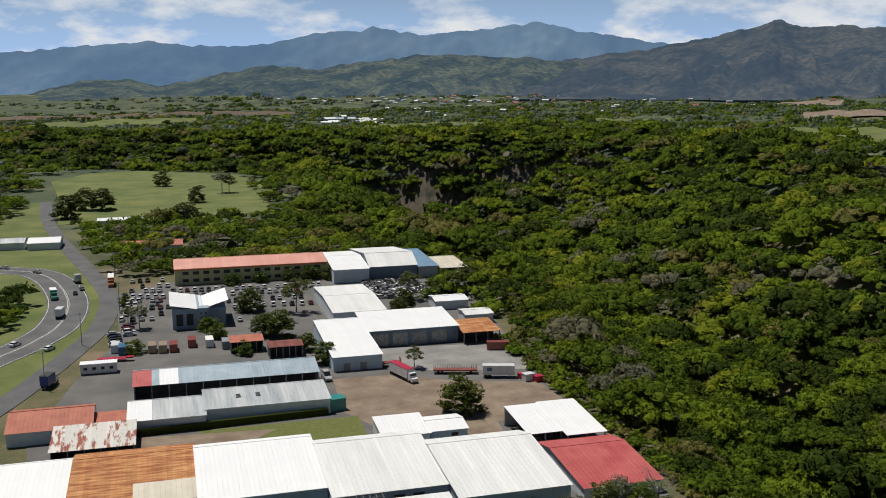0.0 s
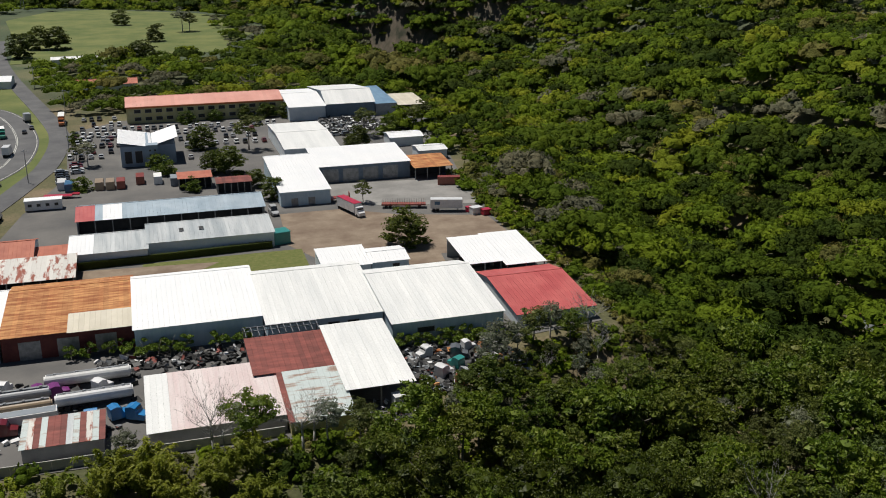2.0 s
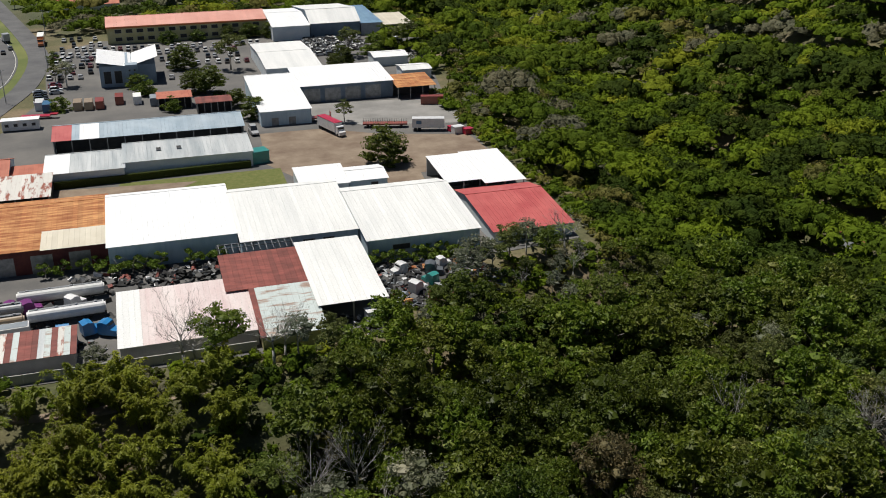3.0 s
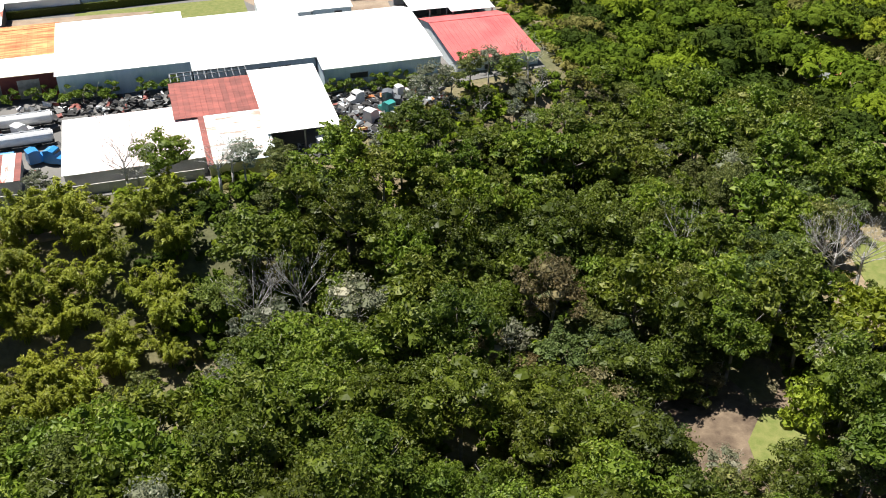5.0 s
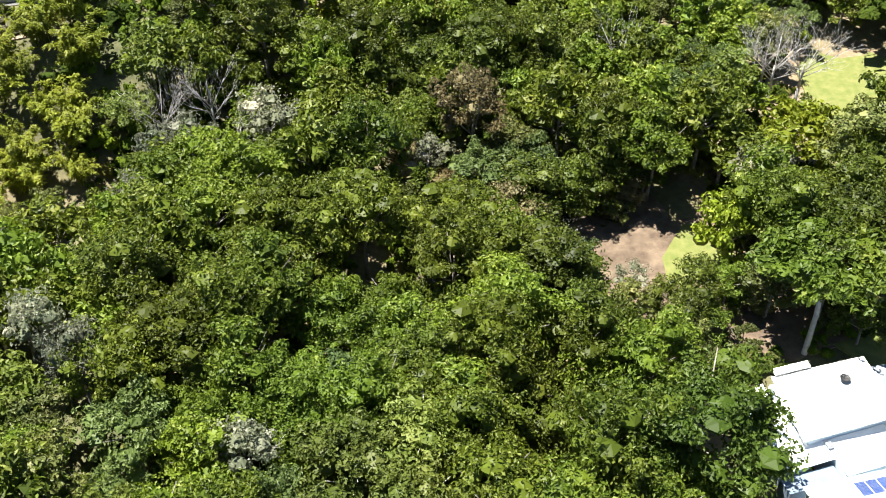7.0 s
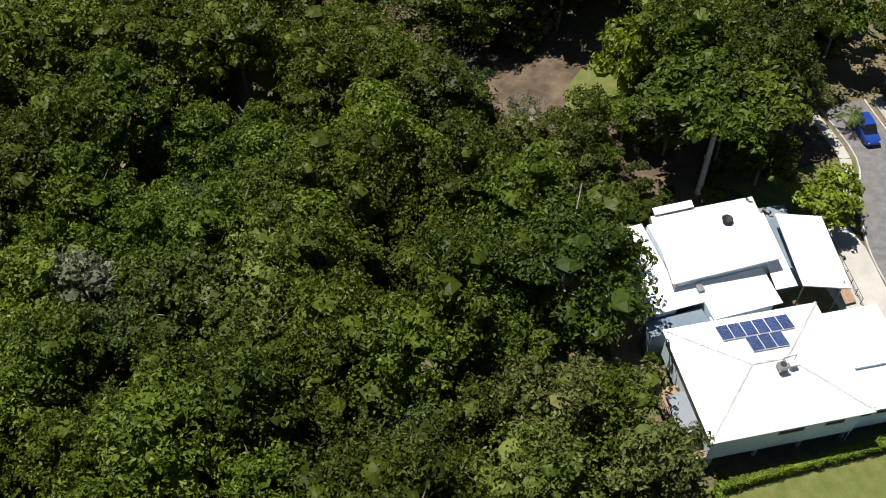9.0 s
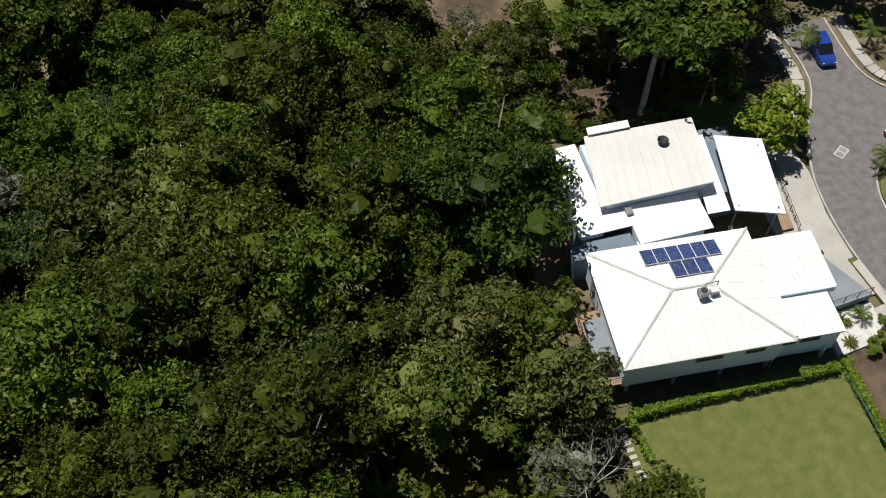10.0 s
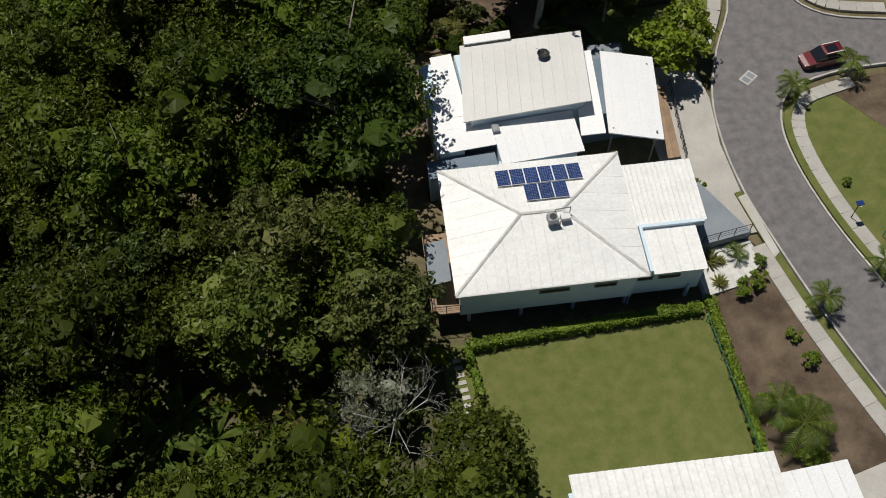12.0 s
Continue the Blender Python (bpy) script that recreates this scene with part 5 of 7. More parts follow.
def hip_roof(parent, x0, x1, y0, y1, z0, rise, material, width=0.8):
    """Sheets up to the hips of a roof over a rectangle longer in x; the ridge is short."""
    half = (y1 - y0) / 2
    def side(a, u, v, run, length):
        n = 2 * round(length / width / 2)
        w = length / n
        for k in range(n):
            s0, s1 = k * w, (k + 1) * w - 0.01
            h0, h1 = max(min(s0, length - s0, run), 0.012), max(min(s1, length - s1, run), 0.012)
            pts = []
            for s, h in ((s0, 0), (s1, 0), (s1, h1), (s0, h0)):
                p = Vector(a) + Vector(u) * s + Vector(v) * h
                pts.append((p.x, p.y, z0 + rise * h / run + 0.008 * (k % 2)))
            part("roof_sheet", slab(bmesh.new(), pts, 0.07), material, parent)
    side((x0, y0, 0), (1, 0, 0), (0, 1, 0), half, x1 - x0)
    side((x1, y1, 0), (-1, 0, 0), (0, -1, 0), half, x1 - x0)
    side((x1, y0, 0), (0, 1, 0), (-1, 0, 0), half, y1 - y0)
    side((x0, y1, 0), (0, -1, 0), (1, 0, 0), half, y1 - y0)
    def cap(name, a, b):
        a, b = Vector(a), Vector(b)
        d = (b - a).normalized()
        s = Vector((-d.y, d.x, 0)).normalized() * 0.11
        bm = bmesh.new()
        poly(bm, [a - s, b - s, b + Vector((0, 0, 0.012)), a + Vector((0, 0, 0.012))])
        poly(bm, [a + Vector((0, 0, 0.012)), b + Vector((0, 0, 0.012)), b + s, a + s])
        bmesh.ops.solidify(bm, geom=bm.faces[:], thickness=0.03)
        part(name, bm, "house_roof", parent)
    for cx, cy in ((x0, y0), (x1, y0), (x1, y1), (x0, y1)):
        cap("hip_cap", (cx, cy, z0 + 0.06), (x0 + half if cx == x0 else x1 - half, (y0 + y1) / 2, z0 + rise + 0.06))
    if x1 - x0 - 2 * half > 0.2:
        cap("ridge_cap", (x0 + half, (y0 + y1) / 2, z0 + rise + 0.06), (x1 - half, (y0 + y1) / 2, z0 + rise + 0.06))


def wall_box(parent, x0, y0, z0, x1, y1, z1, mat="house_wall"):
    return part("wall", box(bmesh.new(), x0, y0, z0, x1, y1, z1), mat, parent)


def rails(parent, a, b, z, high=1.0, gap=1.2, name="railing"):
    """A handrail with posts and two wires from a to b."""
    bm = bmesh.new()
    a, b = Vector((*a, z)), Vector((*b, z))
    n = max(2, round((b - a).length / gap) + 1)
    for k in range(n):
        p = a.lerp(b, k / (n - 1))
        rod(bm, p, p + Vector((0, 0, high)), 0.035, None, 6)
    for h in (high, high * 0.66, high * 0.33):
        rod(bm, a + Vector((0, 0, h)), b + Vector((0, 0, h)), 0.03 if h == high else 0.015, None, 5)
    return part(name, bm, "dark", parent, "thin dark metal railing")


# the hip-roofed house
house = thing("house", pose(86.1, 28.5, HOUSE_Z, 0, 0, -4.3) @ pose(-86.1, -28.5, 0), "white hip-roofed house with pale walls beside a lawn", "house", "estate houses")
wall_box(house, 79.4, 23.25, 1.5, 92.4, 33.8, 4.98)
# set-back lower wall, near-black to paint the shadow under the house
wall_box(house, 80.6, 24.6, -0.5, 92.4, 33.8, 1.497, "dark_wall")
hip_roof(house, 79.0, 93.2, 23.0, 34.1, 5.0, 1.25, "house_roof")
wall_box(house, 92.403, 23.7, 0.9, 97.7, 33.0, 3.80)
# the same painted shadow below the side block
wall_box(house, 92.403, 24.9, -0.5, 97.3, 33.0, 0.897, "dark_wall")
sheet_roof(house, (93.25, 27.7, 4.0), (98.9, 27.7, 4.0), (93.25, 33.3, 4.2), "house_roof", 0.4)
wall_box(house, 93.5, 27.4, 3.7, 98.6, 27.65, 4.35)
wall_box(house, 93.5, 23.6, 3.7, 93.75, 27.397, 4.35)
sheet_roof(house, (93.76, 23.5, 3.92), (97.9, 23.5, 3.92), (93.76, 27.39, 3.96), "house_roof", 1.0)
for wx, w in ((85.2, 2.3), (89.3, 1.7)):
    opening(house, "window", wx, 3.5, w, 0.55, 23.25)
for wx, w in ((92.7, 1.2), (94.3, 1.7)):
    opening(house, "window", wx, 2.9, w, 0.5, 23.7)
for px in (80, 84, 88, 92, 96.8):
    part("post", box(bmesh.new(), px, 23.5, -0.5, px + 0.25, 23.75, 1.5 if px < 92.3 else 1.6), "house_wall", house)
gut = bmesh.new()
rod(gut, (79.0, 22.93, 4.95), (93.2, 22.93, 4.95), 0.08, None, 6)
rod(gut, (92.3, 23.3, 4.9), (92.3, 23.3, 0), 0.05, None, 6)
part("gutter", gut, "hip", house, "pale rain gutter and downpipe")
part("balcony", box(bmesh.new(), 77.3, 23.2, 1.9, 79.4, 30.2, 2.1), "deck", house, "narrow timber balcony")
part("awning", slab(bmesh.new(), [(77.3, 24.6, 4.05), (78.9, 24.6, 4.5), (78.9, 28.2, 4.5), (77.3, 28.2, 4.05)], 0.08), "grey_deck", house, "dark grey balcony awning")
rails(house, (77.35, 23.2), (77.35, 30.2), 2.1)
rails(house, (77.35, 23.25), (79.4, 23.25), 2.1)
for py in (23.4, 26.5, 29.8):
    part("post", box(bmesh.new(), 77.4, py, -1, 77.6, py + 0.2, 1.9), "deck", house)

# solar panels on the far slope of its roof
slope = math.atan2(1.25, 5.55)
def solar_panel(cx, cy):
    zc = 5.0 + (34.1 - cy) / 5.55 * 1.25 + 0.2
    p = part("solar_panel", box(bmesh.new(), -0.53, -0.88, -0.02, 0.53, 0.88, 0.02, 0.008), "hip", house, "dark blue solar panel in a pale frame")
    p.matrix_basis = pose(cx, cy, zc, -math.degrees(slope), 0, 0)
    part("glass", box(bmesh.new(), -0.5, -0.85, 0.02, 0.5, 0.85, 0.027), "solar", p)
    bm = bmesh.new()
    for i in range(1, 6):
        box(bm, -0.5 + i / 6 - 0.006, -0.85, 0.027, -0.5 + i / 6 + 0.006, 0.85, 0.029)
    for j in range(1, 10):
        box(bm, -0.5, -0.85 + j * 0.17 - 0.006, 0.0292, 0.5, -0.85 + j * 0.17 + 0.006, 0.0305)
    part("cell_grid", bm, "grey_deck", p)


for k in range(6):
    solar_panel(83.85 + 1.1 * k, 32.35)
for k in range(3):
    solar_panel(85.75 + 1.1 * k, 30.55)
ac = thing("air_conditioner", Matrix.LocRotScale((86.7, 27.6, HOUSE_Z + 6.25), None, (0.8, 0.8, 0.8)), "grey rooftop air conditioner with condenser and pipes", "air conditioner")
part("casing", box(bmesh.new(), -0.5, -0.45, 0.1, 0.45, 0.45, 0.75, 0.03), "steel", ac)
part("fan_grille", rod(bmesh.new(), (0, 0, 0.75), (0, 0, 0.79), 0.34, None, 16), "dark", ac)
part("condenser", box(bmesh.new(), 0.75, -0.3, 0.1, 1.65, 0.3, 0.5, 0.03), "hip", ac)
pipe = bmesh.new()
for a, b in (((0.4, 0.6, 0.1), (0.4, 0.6, 0.9)), ((0.4, 0.6, 0.9), (1.8, 0.6, 0.9)), ((1.8, 0.6, 0.9), (1.8, 0.6, 0.0)), ((0.6, -0.5, 0.0), (0.6, -0.5, 0.6))):
    rod(pipe, a, b, 0.05, None, 6)
part("pipe", pipe, "steel", ac)
for px, py in ((-0.4, -0.35), (0.35, -0.35), (-0.4, 0.35), (0.35, 0.35), (0.85, 0), (1.55, 0)):
    part("foot", box(bmesh.new(), px - 0.06, py - 0.06, -0.7, px + 0.06, py + 0.06, 0.1), "steel", ac)

# the house with the tilted roof
villa = thing("house", pose(0, 0, HOUSE_Z), "modern house with tilted off-white roof and dark walls", "house", "estate houses")
wall_box(villa, 83.2, 39.2, -0.5, 92.6, 46.3, 4.6)
wall_box(villa, 84.81, 35.6, -0.5, 91.2, 39.197, 3.7)
wall_box(villa, 80.2, 37.1, -0.5, 82.197, 46.5, 3.7)
wall_box(villa, 92.603, 38.5, -0.5, 96.5, 44.4, 3.6, "slate_wall")
wall_box(villa, 79.0, 35.2, 0.0, 84.6, 36.9, 3.2, "slate_wall")
wall_box(villa, 84.603, 33.9, -0.5, 84.8, 35.5, 3.6)
opening(villa, "window", 82.4, 1.2, 0.7, 1.5, 35.2)
def tilted(parent, name, pts, mat, thick=0.12):
    return part(name, slab(bmesh.new(), pts, thick), mat, parent)
# main roof in strips along its fall, high at its south-east corner
for k in range(11):
    a, b = k / 11, (k + 1) / 11 - 0.001
    def at(u, v):
        x = (82.5 + 1.35 * v) + (10.42 + 0.0 * v) * u
        y = 39.05 + 8.05 * v - 0.45 * u
        return (x, y, 4.75 + 0.6 * u * (1 - v) + 0.1 * u + 0.004 * (k % 2))
    tilted(villa, "roof_sheet", [at(a, 0), at(b, 0), at(b, 1), at(a, 1)], "beige_roof")
for k in range(9):
    x0 = 84.8 + 0.75 * k
    tilted(villa, "roof_sheet", [(x0, 35.0, 3.85 + 0.008 * (k % 2)), (x0 + 0.743, 35.0, 3.85 + 0.008 * (k % 2)), (x0 + 0.743, 39.1, 4.0), (x0, 39.1, 4.0)], "clean_roof", 0.1)
for k in range(9):
    y0 = 37.0 + 1.13 * k
    tilted(villa, "roof_sheet", [(79.9 + 0.17 * k, y0, 3.8), (84.79 if k < 3 else 83.1, y0, 3.9), (84.79 if k < 3 else 83.1, y0 + 1.123, 3.9), (79.9 + 0.17 * k, y0 + 1.123, 3.8)], "clean_roof", 0.1)
tilted(villa, "roof_sheet", [(91.6, 36.4, 4.0), (93.6, 36.2, 4.1), (94.8, 45.0, 4.1), (93.2, 45.1, 4.0)], "clean_roof", 0.1)
for k in range(8):
    def at(u, v):
        return (93.5 + 1.6 * v + 4.2 * u, 35.5 + 8.3 * v - 1.35 * u, 5.0 + 0.2 * v - 0.25 * u + 0.008 * (k % 2))
    a, b = k / 8, (k + 1) / 8 - 0.001
    tilted(villa, "roof_sheet", [at(a, 0), at(b, 0), at(b, 1), at(a, 1)], "clean_roof", 0.14)
for px, py in ((94.0, 35.9), (97.3, 34.9), (98.6, 41.8)):
    part("post", rod(bmesh.new(), (px, py, -0.5), (px, py, 5.0), 0.08, None, 8), "steel", villa)
tilted(villa, "carport_roof", [(94.6, 44.6, 3.0), (97.6, 44.3, 3.0), (98.0, 46.2, 3.0), (95.0, 46.5, 3.0)], "grey_deck", 0.12)
tilted(villa, "roof_hatch", [(84.2, 46.95, 5.05), (88.2, 46.85, 5.1), (88.3, 47.7, 5.1), (84.3, 47.8, 5.05)], "clean_roof", 0.12)
dish = thing("satellite_dish", pose(90.4, 44.6, HOUSE_Z + 4.9), "dark round satellite dish on the off-white roof", "satellite dish")
part("mast", rod(bmesh.new(), (0, 0, -0.2), (0, 0, 0.5), 0.04, None, 6), "steel", dish)
bm = bmesh.new()
bmesh.ops.create_uvsphere(bm, u_segments=16, v_segments=8, radius=0.75, matrix=Matrix.Translation((0, -0.25, 1.0)))
bmesh.ops.delete(bm, geom=[v for v in bm.verts if v.co.z > 0.62], context="VERTS")
bmesh.ops.solidify(bm, geom=bm.faces[:], thickness=0.02)
part("bowl", bm, "dark", dish)
part("feed_arm", rod(bmesh.new(), (0.3, -0.3, 0.5), (-0.6, 0.2, 0.75), 0.02, None, 5), "steel", dish)
tank = thing("roof_vent", pose(85.0, 38.4, HOUSE_Z + 4.0), "small grey square vent on the white roof", "roof vent")
part("cowl", box(bmesh.new(), -0.3, -0.4, 0, 0.3, 0.4, 0.25, 0.03), "grey_deck", tank)
part("grille", box(bmesh.new(), -0.22, -0.32, 0.25, 0.22, 0.32, 0.27), "steel", tank)

# roofs at the south end of the lawn
south = thing("house", pose(0, 0, HOUSE_Z), "white corrugated-roofed house at the lawn's south end", "house", "estate houses")
wall_box(south, 82.8, -8, -0.5, 95.4, 8.2, 4.6)
sheet_roof(south, (82.3, -8.5, 4.8), (95.8, -9.6, 4.8), (82.3, 9.2, 5.2), "house_roof", 0.6)
annex = thing("garage", pose(0, 0, HOUSE_Z), "white flat-roofed garage beside the corrugated-roofed house", "garage")
wall_box(annex, 96.9, -6, -0.5, 101.2, 6.4, 3.9)
sheet_roof(annex, (96.6, -6.4, 4.05), (101.5, -6.4, 4.05), (96.6, 6.9, 4.1), "clean_roof", 1.0)

# ---- street ----
def offset_line(line, d):
    pts = curve_points(line, 4)
    out = []
    for k, p in enumerate(pts):
        q = (pts[min(k + 1, len(pts) - 1)] - pts[max(k - 1, 0)]).normalized()
        out.append((p.x - q.y * d, p.y + q.x * d))
    return out


LEFT = [(110.8, 60), (110.6, 52), (107.4, 46), (105.2, 40.9), (104.4, 36), (104.4, 31), (105.1, 26), (106.4, 19), (108.2, 11.8), (111, 2), (116, -14), (122, -30)]
RIGHT = [(116.2, 60), (116.0, 52), (118.5, 48.2), (124, 46.4)]
RIGHT2 = [(124, 41.4), (117.5, 41.6), (112.2, 40.4), (110.0, 37.4), (109.5, 33), (110.2, 27), (111.9, 20.2), (114.6, 10.5), (117, 2), (122, -14), (128, -30)]
street = flat_sheet("road_street", [(p.x, p.y) for p in curve_points(LEFT, 5)] + [(p.x, p.y) for p in reversed(curve_points(RIGHT2, 5))] + [(p.x, p.y) for p in reversed(curve_points(RIGHT, 5))], -9.95, "street", "worn grey asphalt residential street with a turning head", "road", 0.3)
flat_sheet("garden_soil", [(97.9, 21.5), (97.4, -10), (118, -30), (110.6, 2), (105.8, 18), (104.4, 25), (103.2, 24.5)], -10.0, "soil", "bare brown soil of the front garden", "soil")
flat_sheet("paving_forecourt", [(98.9, 45), (104.6, 45.5), (104.9, 41), (104.1, 36), (104.1, 31), (104.4, 27), (98.4, 27), (98.6, 34)], -9.97, "slab", "pale concrete forecourt of the houses", "pavement")
flat_sheet("grass_far_plot", [(110.2, 39), (124, 41), (150, 41), (150, -30), (128, -30), (116, 8), (110.2, 30)], -9.99, "lawn", "patchy green lawn across the street", "lawn")
flat_sheet("soil_far_plot", [(115, 40.2), (126, 40.8), (127, 32), (119, 34)], -9.97, "soil", "bare brown soil patch across the street", "soil")
flat_sheet("grass_head", [(96, 52.5), (110.4, 52.5), (107.0, 46.2), (104.4, 46), (98.5, 46.5)], -9.99, "lawn", "shaded grass beside the turning head", "lawn")
flat_sheet("soil_wood_edge", [(72, 86), (98, 88), (106, 64), (108, 53), (76, 50.5), (70, 60)], -10.02, "soil", "brown leaf-strewn soil at the wood's edge", "soil", 0.5)
flat_sheet("clearing_grass", [(83, 66), (92.6, 66), (94.5, 74), (90, 76), (84.6, 71)], -9.98, "lawn", "sunlit grass in the woodland clearing", "lawn")
flat_sheet("side_lawn", [(77.2, 9), (77, 22), (79.2, 22), (79.4, 9)], -9.99, "lawn", "grass strip beside the hedge", "lawn")
flat_sheet("far_lawn", [(116, 84), (130, 80), (140, 100), (134, 112), (124, 104)], -9.85, "lawn", "pale lawn beyond the woodland", "lawn", 0.6)


def kerb_line(line, side, label):
    """Kerb stones laid end to end along a road's edge."""
    base = thing("kerb", pose(0, 0, 0), label, "kerb", kind="structure")
    pts = [Vector((*p, -9.95)) for p in line]
    k = 0.0
    for a, b in zip(pts, pts[1:]):
        n = max(1, round((b - a).length / 1.0))
        for i in range(n):
            p, q = a.lerp(b, i / n), a.lerp(b, (i + 1) / n - 0.012 / max((b - a).length, 0.1))
            d = (q - p)
            s = Vector((-d.y, d.x, 0)).normalized() * 0.16 * side
            part("kerbstone", slab(bmesh.new(), [p + Vector((0, 0, 0.14)), q + Vector((0, 0, 0.14)), q + s + Vector((0, 0, 0.15)), p + s + Vector((0, 0, 0.15))][::(1 if side > 0 else -1)], 0.35), "kerb", base)


kerb_line(offset_line(LEFT, 0), -1, "pale concrete kerb along the street")
kerb_line(offset_line(RIGHT, 0), 1, "pale concrete kerb round the turning head")
kerb_line(offset_line(RIGHT2, 0), 1, "pale concrete kerb along the far side")


def footway(line, d, width, label):
    """Paving slabs in a row beside the kerb."""
    base = thing("footpath", pose(0, 0, 0), label, "footpath", kind="structure")
    pts = [Vector((*p, -9.84)) for p in offset_line(line, d)]
    for a, b in zip(pts, pts[1:]):
        n = max(1, round((b - a).length / 1.5))
        for i in range(n):
            p, q = a.lerp(b, i / n), a.lerp(b, (i + 1) / n - 0.01)
            s = Vector((-(b - a).y, (b - a).x, 0)).normalized() * width / 2
            part("paving_slab", slab(bmesh.new(), [p - s, q - s, q + s, p + s], 0.25), "slab", base)


footway(LEFT[6:], -1.55, 1.25, "pale concrete footpath beside the grass strip")
footway(RIGHT2[1:], 1.5, 1.2, "curving concrete footpath across the street")
footway(RIGHT, 1.5, 1.2, "concrete footpath round the turning head")
footway(LEFT[:3], -1.3, 1.2, "concrete footpath at the turning head")
ribbon("grass_strip", offset_line(LEFT[5:], -0.62), 0.62, -9.83, "lawn", "narrow grass strip beside the kerb", "grass", 0.2, None, 1)
ribbon("grass_strip_far", offset_line(RIGHT2[2:], 0.62), 0.62, -9.83, "lawn", "narrow grass strip beside the far kerb", "grass", 0.2, None, 1)
flat_sheet("driveway", [(97.2, 6.9), (102, 6.5), (108.2, 7.6), (110.4, 0.5), (102, -8), (101.6, 6.4)], -9.93, "slab", "pale concrete driveway by the garage", "driveway", 0.2)
flat_sheet("crossing_slab", [(103.6, 30.4), (104.3, 30.6), (105.0, 24.8), (104.4, 24.4)], -9.80, "kerb", "pale concrete ramp at the driveway", "pavement", 0.2)

drain = thing("manhole_cover", pose(109.0, 42.4, -9.94, 0, 0, 35), "white-framed double manhole cover in the street", "manhole cover")
part("frame", box(bmesh.new(), -0.75, -0.5, 0, 0.75, 0.5, 0.02), "kerb", drain)
for k in (-0.34, 0.34):
    part("lid", box(bmesh.new(), k - 0.25, -0.35, 0.02, k + 0.25, 0.35, 0.035), "grey_deck", drain)
terrace = thing("terrace", pose(0, 0, HOUSE_Z), "grey terrace slab with dark railing", "terrace")
part("slab", slab(bmesh.new(), [(99.3, 32.0, 1.1), (100.6, 32.0, 1.1), (103.1, 26.6, 1.1), (98.8, 26.2, 1.1)], 1.2), "grey_deck", terrace)
rails(terrace, (98.9, 26.3), (103.0, 26.7), 1.1)
part("retaining_wall", box(bmesh.new(), 97.8, 22.0, -0.5, 98.0, 26, 0.4), "concrete", terrace)
flat_sheet("gravel_bed", [(98.0, 26.1), (103.1, 26.4), (103.3, 24.2), (101.2, 22.6), (98.1, 22.2)], -9.85, "gravel", "white gravel garden bed with succulents", "gravel")
bench = thing("timber_deck", pose(0, 0, HOUSE_Z), "narrow brown timber deck beside the white porch", "deck")
for k in range(9):
    part("plank", slab(bmesh.new(), [(99.2 + 0.125 * k, 35.2, 0.42), (99.317 + 0.125 * k, 35.2, 0.42), (100.2 + 0.117 + 0.125 * k, 42.8, 0.42), (100.2 + 0.125 * k, 42.8, 0.42)], 0.1), "deck", bench)
rails(bench, (100.7, 35.0), (101.8, 43.0), 0.1, 0.9)
# ---- vehicles ----
def paint(name, c, rough=0.3):
    M[name] = surface(name, tuple(v * 0.85 for v in c), c, 0.8, rough, 0, 0.05, 0)
    M[name].node_tree.nodes["Principled BSDF"].inputs["Coat Weight"].default_value = 0.4
    return name


for nm, c in (("car_white", (0.75, 0.75, 0.75)), ("car_silver", (0.42, 0.43, 0.45)), ("car_black", (0.02, 0.02, 0.022)), ("car_red", (0.14, 0.008, 0.014)), ("car_blue", (0.012, 0.05, 0.30)), ("car_grey", (0.12, 0.13, 0.14)),
              ("truck_red", (0.50, 0.02, 0.05)), ("truck_blue", (0.02, 0.20, 0.48)), ("truck_green", (0.03, 0.28, 0.20)), ("truck_orange", (0.55, 0.17, 0.05)), ("box_red", (0.30, 0.06, 0.035)), ("box_blue", (0.05, 0.16, 0.30)),
              ("box_tan", (0.38, 0.28, 0.18)), ("box_purple", (0.20, 0.03, 0.18)), ("teal", (0.04, 0.28, 0.25)), ("glass_dark", (0.015, 0.018, 0.022))):
    paint(nm, c, 0.15 if nm == "glass_dark" else 0.35)


def loft(bm, sections):
    """Rectangular rings along x, each (x, half width, z low, z high), closed at the ends."""
    rings = []
    for x, w, z0, z1 in sections:
        rings.append([bm.verts.new(p) for p in ((x, -w, z0), (x, w, z0), (x, w * 0.94, z1), (x, -w * 0.94, z1))])
    for a, b in zip(rings, rings[1:]):
        for k in range(4):
            bm.faces.new((a[k], a[(k + 1) % 4], b[(k + 1) % 4], b[k]))
    bm.faces.new(rings[0][::-1])
    bm.faces.new(rings[-1])
    bmesh.ops.recalc_face_normals(bm, faces=bm.faces[:])
    return bm


def wheels(parent, places, r, w=0.22):
    bm = bmesh.new()
    rod(bm, (0, -w / 2, 0), (0, w / 2, 0), r, None, 12)
    me = bpy.data.meshes.new("wheel")
    bm.to_mesh(me)
    bm.free()
    me.materials.append(M["tyre"])
    for x, y in places:
        share("wheel", me, parent, Matrix.Translation((x, y, r)))


